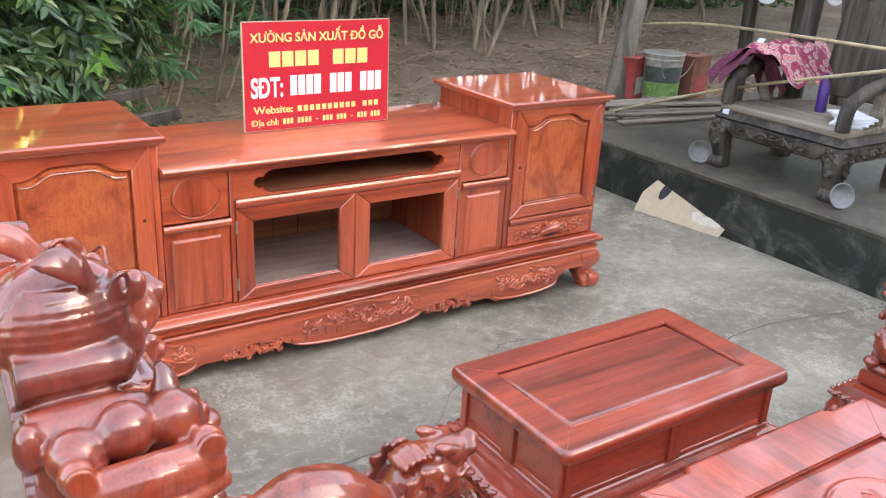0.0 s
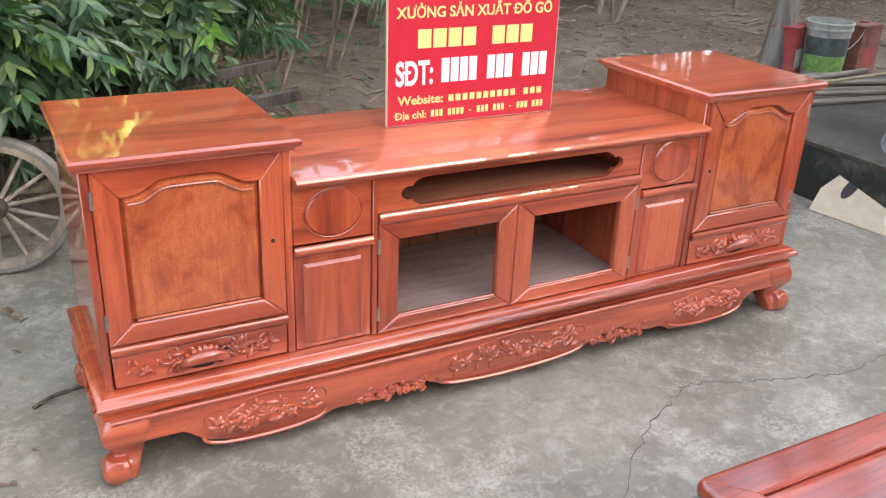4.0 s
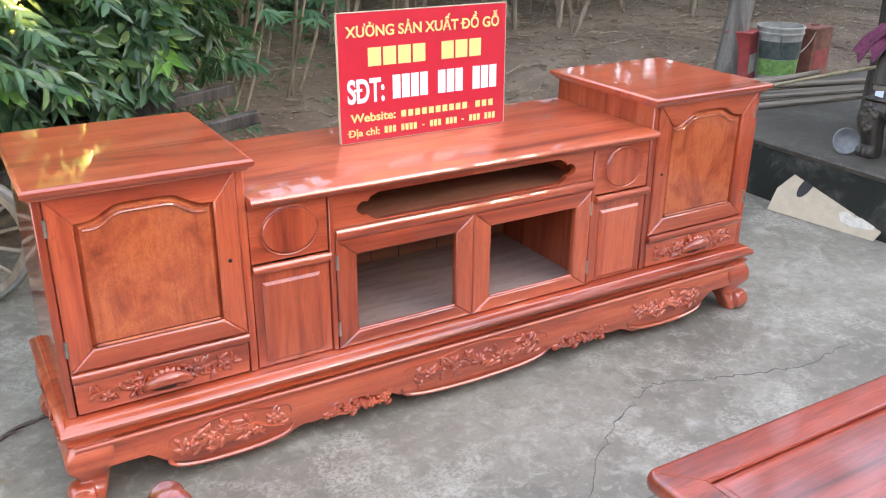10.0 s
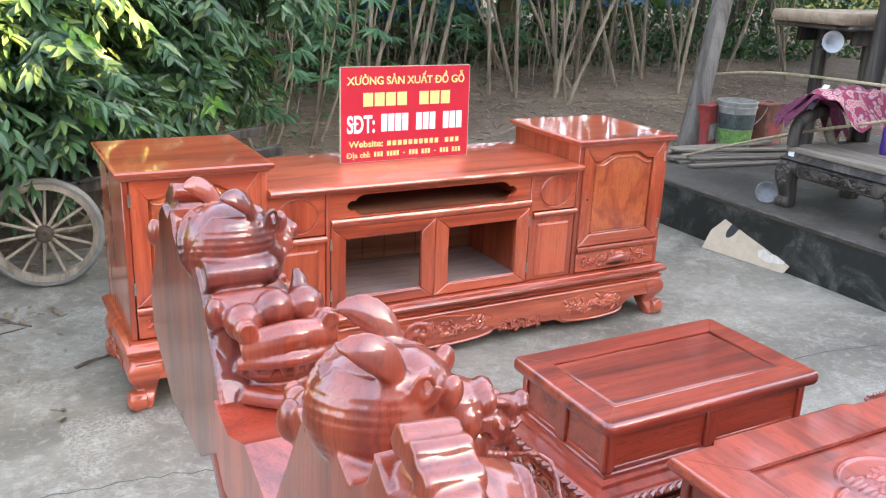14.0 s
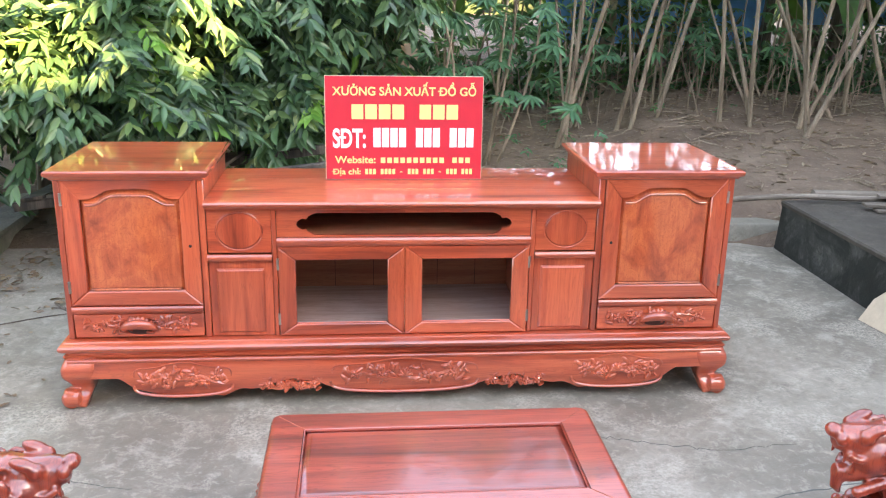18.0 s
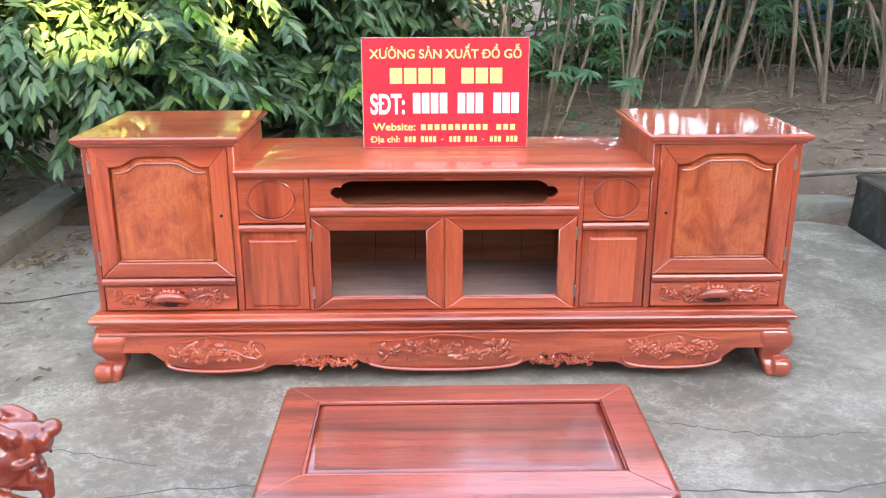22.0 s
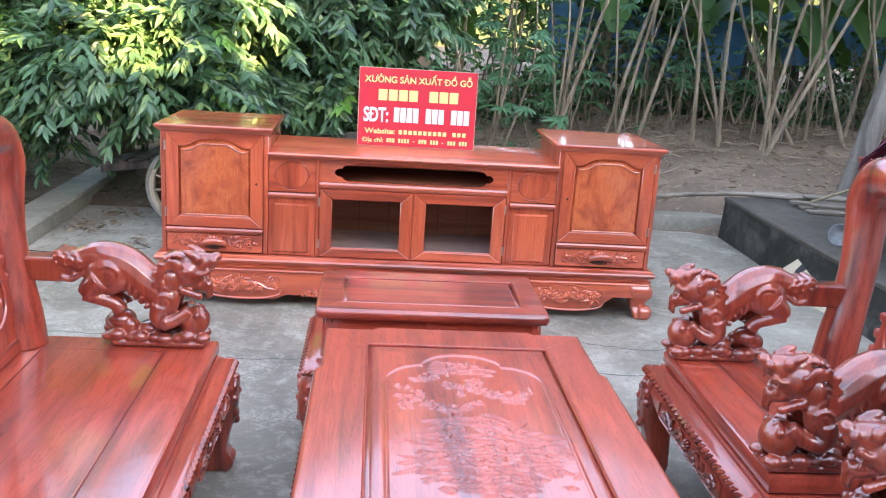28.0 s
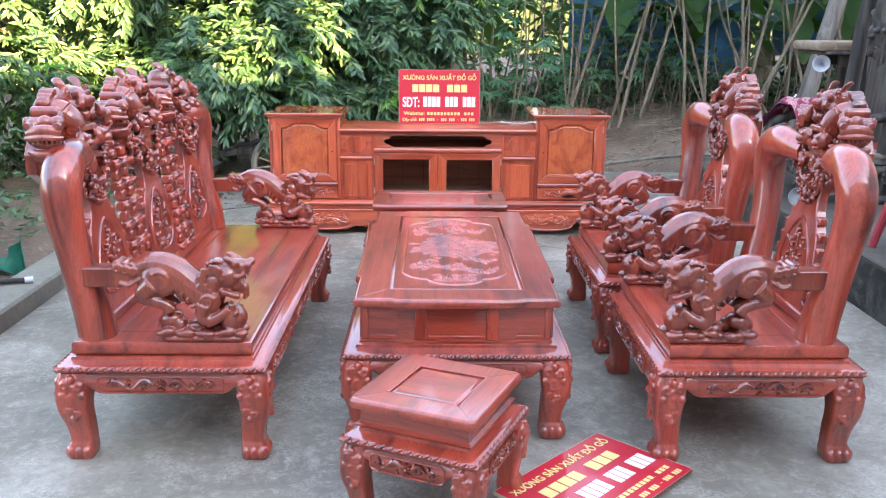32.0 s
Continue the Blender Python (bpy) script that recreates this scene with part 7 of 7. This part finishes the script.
def build_bucket():
    b = thing("paint_bucket", "dirty white plastic paint bucket with a dark and green label", "bucket", pose(5.22, 4.72, 0.245))
    g = G()
    prof = [(0.130, 0.0), (0.134, 0.004), (0.152, 0.330), (0.160, 0.333), (0.160, 0.345), (0.154, 0.348), (0.158, 0.372), (0.163, 0.376), (0.160, 0.384), (0.148, 0.384), (0.128, 0.012)]
    n = 28
    g.loft([[(r * math.cos(2 * math.pi * i / n), r * math.sin(2 * math.pi * i / n), z) for i in range(n)] for r, z in prof])
    part("body", g, bucket_white, b)
    for z0, z1, m in ((0.17, 0.29, bucket_label), (0.06, 0.168, bucket_green)):
        lab = G()
        lab.loft([[((0.1345 + 0.0546 * z) * math.cos(a), (0.1345 + 0.0546 * z) * math.sin(a), z) for a in [radians(165 + 6.5 * i) for i in range(25)]] for z in (z0, z1)], caps=False, closed=False)
        part("label", lab, m, b)
    part("handle", G().tube([(0.164 * math.cos(a), 0.164 * math.sin(a) * 0.3 - 0.16, 0.345 - 0.16 * math.sin(a)) for a in [math.pi * i / 14 for i in range(15)]], 0.004, 6), hinge_metal, b, "thin wire handle")


build_bucket()
for at, m, w, l in ((pose(4.99, 4.84, 0.245, 0, 0, 25), tin_red, 0.11, "faded red tin canister"), (pose(5.58, 4.74, 0.245, 0, 0, 10), tin_rust, 0.13, "rusty brown tin canister")):
    t = thing("tin_canister", l, "canister", at, "tin canisters")
    part("body", stack(rect(-w, w, -0.09, 0.09, 0.012), [(0, 0), (0.002, 0.006), (0, 0.012), (0, 0.34), (0.003, 0.346), (-0.004, 0.352)]), m, t)
    part("lid", G().tube([(0.03, 0.0, 0.352), (0.03, 0.0, 0.362)], 0.03, 14), tin_rust, t)
    part("label", G().box(-w * 0.7, w * 0.7, -0.0925, -0.0905, 0.07, 0.20, 0.0005), bucket_white if m is tin_red else tin_red, t)

Q = random.Random(21)
for k in range(7):
    y, z = 4.00 + 0.06 * (k % 4) + 0.02 * k, PZ + 0.012 + 0.022 * (k // 3)
    ob = solid("plank", G().box(-0.55, 0.55, -0.035, 0.035, -0.009, 0.009, 0.003), plank_wood, "rough weathered plank in a stack on the platform", "plank", group="stacked planks")
    ob.matrix_world = pose(4.80 + Q.uniform(-0.12, 0.12), y, z, 0, 0, Q.uniform(-16, -4))
bp = thing("lying_pole", "weathered grey wooden pole lying behind the platform", "pole")
path = [(4.05 + 0.11 * i, 4.66 - 0.012 * i, 0.290) for i in range(11)]
bg = G()
for i in range(5):
    a, b = Vector(path[2 * i]), Vector(path[2 * i + 2])
    bg.tube([a, a.lerp(b, 0.06), a.lerp(b, 0.94), b], [0.040, 0.038, 0.038, 0.039], 12)
part("culm", bg, plank_wood, bp)
br = G().tube(smooth_line([(3.0, 4.90, 0.165), (3.75, 4.50, 0.325), (4.3, 4.42, 0.33), (5.4, 4.50, 0.33)], 6), 0.017, 9)
solid("long_branch", br, plank_wood, "long peeled branch lying along the platform's back edge", "branch")
for pts, l in ((((4.30, 4.30, 0.33), (4.22, 3.3, 0.68), (4.05, 2.1, 1.02)), "thin bamboo stick leaning across the old chair"), (((5.2, 5.0, 0.80), (4.75, 3.9, 0.95), (4.10, 2.0, 1.06)), "long thin bamboo stick resting on the old chair's arm")):
    solid("bamboo_stick", G().tube(smooth_line(pts, 6), 0.009, 8), bamboo, l, "stick", group="bamboo sticks")


def build_old_chair():
    c = thing("old_carved_chair", "old dusty dark wooden carved armchair on the platform", "armchair", pose(4.61, 2.76, PZ, 0, 0, 180))
    m = (old_wood, old_wood, old_wood)
    hw, D = 0.40, 0.66
    z1 = 0.275
    for sx, cx in ((-1, 0.0), (1, D)):
        for sy, cy in ((-1, -hw), (1, hw)):
            paw_leg(c, cx, cy, sx, sy, z1, old_wood, 1.0)
    for p0, p1, n in (((0.09, -hw + 0.016), (D - 0.09, -hw + 0.016), (0, -1)), ((D - 0.016, -hw + 0.09), (D - 0.016, hw - 0.09), (1, 0)), ((D - 0.09, hw - 0.016), (0.09, hw - 0.016), (0, 1))):
        apron_side_old(c, p0, p1, n)
    part("skirt_moulding", stack(rect(0, D, -hw, hw, 0.02), [(-0.01, z1), (0.004, z1 + 0.010), (-0.02, z1 + 0.022), (-0.035, z1 + 0.045)]), old_wood, c)
    part("seat", stack(rect(0.03, D - 0.03, -hw + 0.03, hw - 0.03), [(0, z1 + 0.045), (0.006, z1 + 0.055), (0.004, z1 + 0.075), (-0.004, z1 + 0.078)]), dusty, c, "dusty pale plank seat")
    for s in (-1, 1):
        part("arm", G().tube(smooth_line([(0.04, s * (hw - 0.07), z1 + 0.33), (0.25, s * (hw - 0.06), z1 + 0.30), (0.48, s * (hw - 0.05), z1 + 0.26), (0.60, s * (hw - 0.05), z1 + 0.20), (0.62, s * (hw - 0.05), z1 + 0.08)], 5), [0.036] * 21, 10), old_wood, c, "curved worn arm")
        part("arm_post", G().tube(smooth_line([(0.30, s * (hw - 0.07), z1 + 0.078), (0.33, s * (hw - 0.06), z1 + 0.18), (0.30, s * (hw - 0.06), z1 + 0.29)], 4), [0.03, 0.034, 0.04, 0.036, 0.03, 0.028, 0.03, 0.034, 0.03], 9), dusty, c)
        part("back_post", G().tube(smooth_line([(0.06, s * (hw - 0.06), z1 + 0.07), (0.02, s * (hw - 0.05), z1 + 0.5), (-0.02, s * (hw - 0.05), z1 + 1.0), (-0.06, s * (hw - 0.12), z1 + 1.3)], 5), 0.055, 12), old_wood, c)
    part("back_board", G().prism([(-0.2, 0.4), (0.2, 0.4), (0.17, 0.8), (0.24, 1.1), (0.2, 1.5), (-0.2, 1.5), (-0.24, 1.1), (-0.17, 0.8)], lambda u, w, h: (0.02 - 0.05 * w + h, u, w), -0.03, 0.03, 0.01), old_wood, c)
    car = floral(0.5, 0.9, 5, 0.02)
    part("carving", car.moved(Matrix.Translation((-0.01, 0, 1.15)) @ Matrix.Rotation(radians(90), 4, "Z") @ Matrix.Diagonal((0.7, 1, 0.6, 1))), old_wood, c)


def apron_side_old(c, p0, p1, n):
    apron_side(c, p0, p1, n, 0.190, 0.275, old_wood, 3, 1)


build_old_chair()


def build_rack():
    r = thing("old_table", "tall old dark wooden table standing on the platform", "table", pose(5.02, 3.46, PZ))
    for sx in (-1, 1):
        for sy in (-1, 1):
            part("leg", G().tube([(0.28 * sx, 0.18 * sy, 0), (0.27 * sx, 0.18 * sy, 0.5), (0.28 * sx, 0.18 * sy, 0.985)], [0.05, 0.042, 0.05], 8), old_wood, r)
    part("tabletop", stack(rect(-0.62, 0.62, -0.28, 0.28, 0.02), [(0, 0.985), (0.008, 0.995), (0, 1.012), (-0.01, 1.016)]), old_wood, r)
    part("apron", G().box(-0.48, 0.48, -0.22, -0.18, 0.895, 0.983, 0.005), old_wood, r)
    part("apron", G().box(-0.48, 0.48, 0.18, 0.22, 0.895, 0.983, 0.005), old_wood, r)


build_rack()
mr = thing("wooden_slab", "thick light brown wooden slab lying on the old table", "slab", pose(5.02, 3.46, PZ + 1.0165))
part("slab", stack(rect(-0.66, 0.66, -0.27, 0.27), [(-0.010, 0.0), (0.0, 0.012), (0.004, 0.034), (0.0, 0.056), (-0.012, 0.068)]), slab_wood, mr)
for k in range(9):
    part("binding", G().box(-0.56 + 0.14 * k, -0.545 + 0.14 * k, -0.2755, 0.2755, 0.008, 0.0695, 0.002), slab_wood, mr)


def horn(at, label):
    h = thing("loudspeaker_horn", label, "loudspeaker", at, "white loudspeaker horns")
    n = 24
    prof = [(0.020, -0.20), (0.026, -0.12), (0.040, -0.06), (0.066, -0.02), (0.092, 0.0), (0.096, 0.004), (0.090, 0.004), (0.062, -0.016), (0.034, -0.056), (0.015, -0.12)]
    g = G()
    g.loft([[(r * math.cos(2 * math.pi * i / n), r * math.sin(2 * math.pi * i / n), z) for i in range(n)] for r, z in prof])
    part("bell", g, white_enamel, h)
    part("driver", G().tube([(0, 0, -0.205), (0, 0, -0.27)], 0.045, 14), old_wood, h, "dark round driver")


horn(pose(4.42, 3.30, PZ + 0.918, 80, 0, -30) @ Matrix.Scale(0.68, 4), "white loudspeaker horn hung under the old table")
horn(pose(4.86, 3.16, PZ + 0.918, 80, 0, -20) @ Matrix.Scale(0.68, 4), "white loudspeaker horn hung under the old table")
for x, y, a in ((3.93, 3.19, -40), (3.93, 2.30, -30)):
    d = thing("metal_dish", "dull grey metal dish leaning on the old chair's foot", "dish", pose(x, y, PZ + 0.066, 75, 0, a) @ Matrix.Scale(0.75, 4), "metal dishes")
    n = 26
    g = G()
    g.loft([[(r * math.cos(2 * math.pi * i / n), r * math.sin(2 * math.pi * i / n), z) for i in range(n)] for r, z in ((0.025, -0.045), (0.062, -0.030), (0.082, 0.0), (0.086, 0.002), (0.080, 0.003), (0.060, -0.026), (0.023, -0.039))])
    part("bowl", g, dull_metal, d)

# cloth over the old chair's arm
cl = G()
nu, nv = 26, 18
for j in range(nv + 1):
    for i in range(nu + 1):
        u, w = i / nu - 0.5, j / nv - 0.5
        drape = -0.30 * max(0, abs(w) - 0.18) ** 1.1 * 2.0
        cl.v.append((u * 0.62, w * 0.42, drape + 0.030 * noise.noise((u * 7, w * 7, 2)) + 0.015 * math.sin(14 * u + 5 * w)))
cl.f = [(j * (nu + 1) + i, j * (nu + 1) + i + 1, (j + 1) * (nu + 1) + i + 1, (j + 1) * (nu + 1) + i) for j in range(nv) for i in range(nu)]
cob = solid("flowered_cloth", cl, cloth, "crumpled red and white flowered cloth over the chair's arm", "cloth", sharp=180)
cob.matrix_world = pose(4.36, 3.06, PZ + 0.665, 0, 0, 10)
cob2 = solid("maroon_cloth", cl, cloth_dark, "dark maroon cloth bundled over the chair's arm", "cloth", sharp=180)
cob2.matrix_world = pose(4.16, 3.14, PZ + 0.61, 8, 10, 60) @ Matrix.Diagonal((0.55, 0.8, 1, 1))
rib = G().loft([[(4.16 - 0.20 * t, 3.06 + 0.04 * math.sin(3 * t), PZ + 0.70 - 0.40 * t), (4.17 - 0.20 * t, 3.11 + 0.04 * math.sin(3 * t), PZ + 0.70 - 0.40 * t)] for t in [i / 12 for i in range(13)]], caps=False, closed=False)
solid("white_ribbon", rib, paper, "white cloth strip hanging from the chair's arm", "ribbon", sharp=180)
for k in range(4):
    b = solid("paper_stack", G().box(-0.11, 0.11, -0.08, 0.08, 0, 0.012, 0.001), paper, "crumpled white papers on the old chair's seat", "papers", group="papers")
    b.matrix_world = pose(4.20, 2.50, PZ + 0.354 + 0.0125 * k, 0, 0, 20 + 13 * k)
solid("purple_bottle", G().tube([(4.32, 2.76, PZ + 0.353), (4.32, 2.76, PZ + 0.38), (4.32, 2.76, PZ + 0.50), (4.32, 2.76, PZ + 0.53), (4.32, 2.76, PZ + 0.56)], [0.028, 0.030, 0.030, 0.012, 0.012], 12), purple, "small dark purple bottle on the seat", "bottle")

# torn cardboard against the platform
cd = thing("torn_cardboard", "torn piece of brown cardboard leaning on the platform", "cardboard", Matrix.Translation((3.655, 3.37, 0.004)) @ Matrix.Rotation(radians(-80), 4, "Z") @ Matrix.Rotation(radians(54), 4, "X"))
out = [(0.0, 0.0), (0.545, -0.004), (0.56, 0.05), (0.52, 0.10), (0.46, 0.105), (0.42, 0.09), (0.385, 0.12), (0.35, 0.115), (0.30, 0.14), (0.275, 0.185), (0.285, 0.215), (0.24, 0.235), (0.20, 0.225), (0.15, 0.265), (0.12, 0.250), (0.085, 0.268), (0.0, 0.12)]
part("sheet", G().prism(out, lambda u, w, h: (u, w, h), -0.004, 0.0), card_mat, cd)
out2 = [(0.365, 0.045), (0.42, 0.03), (0.52, 0.045), (0.53, 0.075), (0.47, 0.09), (0.42, 0.078), (0.375, 0.10), (0.34, 0.085)]
part("torn_layer", G().prism(out2, lambda u, w, h: (u, w, h), 0.0005, 0.002), card_torn, cd, "pale torn paper layer")
out3 = [(0.17, 0.19), (0.21, 0.17), (0.27, 0.18), (0.275, 0.205), (0.22, 0.222), (0.18, 0.225)]
part("torn_layer", G().prism(out3, lambda u, w, h: (u, w, h), 0.0005, 0.002), card_torn, cd, "pale torn paper layer")
el = [(0.135 + 0.030 * math.cos(a) + 0.012 * math.sin(a), 0.165 + 0.062 * math.sin(a)) for a in [2 * math.pi * i / 24 for i in range(24)]]
part("print", G().prism(el, lambda u, w, h: (u, w, h), 0.0004, 0.0012), ink, cd, "dark oval printed mark")

# small things on the ground
rs = thing("plastic_stool", "small red plastic stool on the platform", "stool", pose(4.05, 1.05, PZ))
part("seat", stack(rect(-0.12, 0.12, -0.12, 0.12, 0.03), [(0, 0.235), (0.006, 0.245), (0.0, 0.262), (-0.01, 0.266)]), red_plastic, rs)
for sx in (-1, 1):
    for sy in (-1, 1):
        part("leg", G().tube([(0.14 * sx, 0.14 * sy, 0), (0.10 * sx, 0.10 * sy, 0.235)], [0.022, 0.026], 8), red_plastic, rs)


def twig(points, r, seed, name, label):
    g, q = G(), random.Random(seed)
    path = smooth_line([(x, y, r * 0.9) for x, y in points], 5)
    g.tube(path, [r * (1 - 0.5 * i / len(path)) for i in range(len(path))], 6)
    for i in range(2, len(path) - 2, 3):
        a = q.uniform(0, 6.28)
        p = path[i]
        g.tube([p, p + Vector((0.05 * math.cos(a), 0.05 * math.sin(a), 0.012))], [r * 0.6, r * 0.25], 5)
    solid(name, g, trunk_bark, label, "twig", group="fallen twigs")


twig([(0.10, 3.10), (0.16, 3.145), (0.24, 3.165)], 0.007, 2, "fallen_twig", "small dark fallen twig on the concrete")
twig([(-0.14, 3.74), (-0.08, 3.66), (-0.02, 3.60)], 0.007, 3, "fallen_twig", "small dark fallen twig on the concrete")
twig([(-0.68, 3.46), (-0.4, 3.44), (-0.15, 3.56), (-0.04, 3.60)], 0.004, 5, "fallen_twig", "long thin dark twig on the concrete")
pp = thing("water_pipe", "thin grey water pipe with a pale end lying on the kerb", "pipe")
part("tube", G().tube([(-1.35, 0.9, 0.118), (-0.80, 1.06, 0.118)], 0.014, 10), ink, pp)
part("end_cap", G().tube([(-0.80, 1.06, 0.118), (-0.76, 1.072, 0.118)], 0.017, 10), paper, pp, "pale plastic end")
nt = solid("green_net", sheet(-1.5, -0.98, 0.0, 0.0, 0.22, 16, 6), net_green, "bundled green plastic net lying by the kerb", "net", sharp=180)
nt.matrix_world = pose(0.0, 1.45, 0.06, -35, 0, 0)
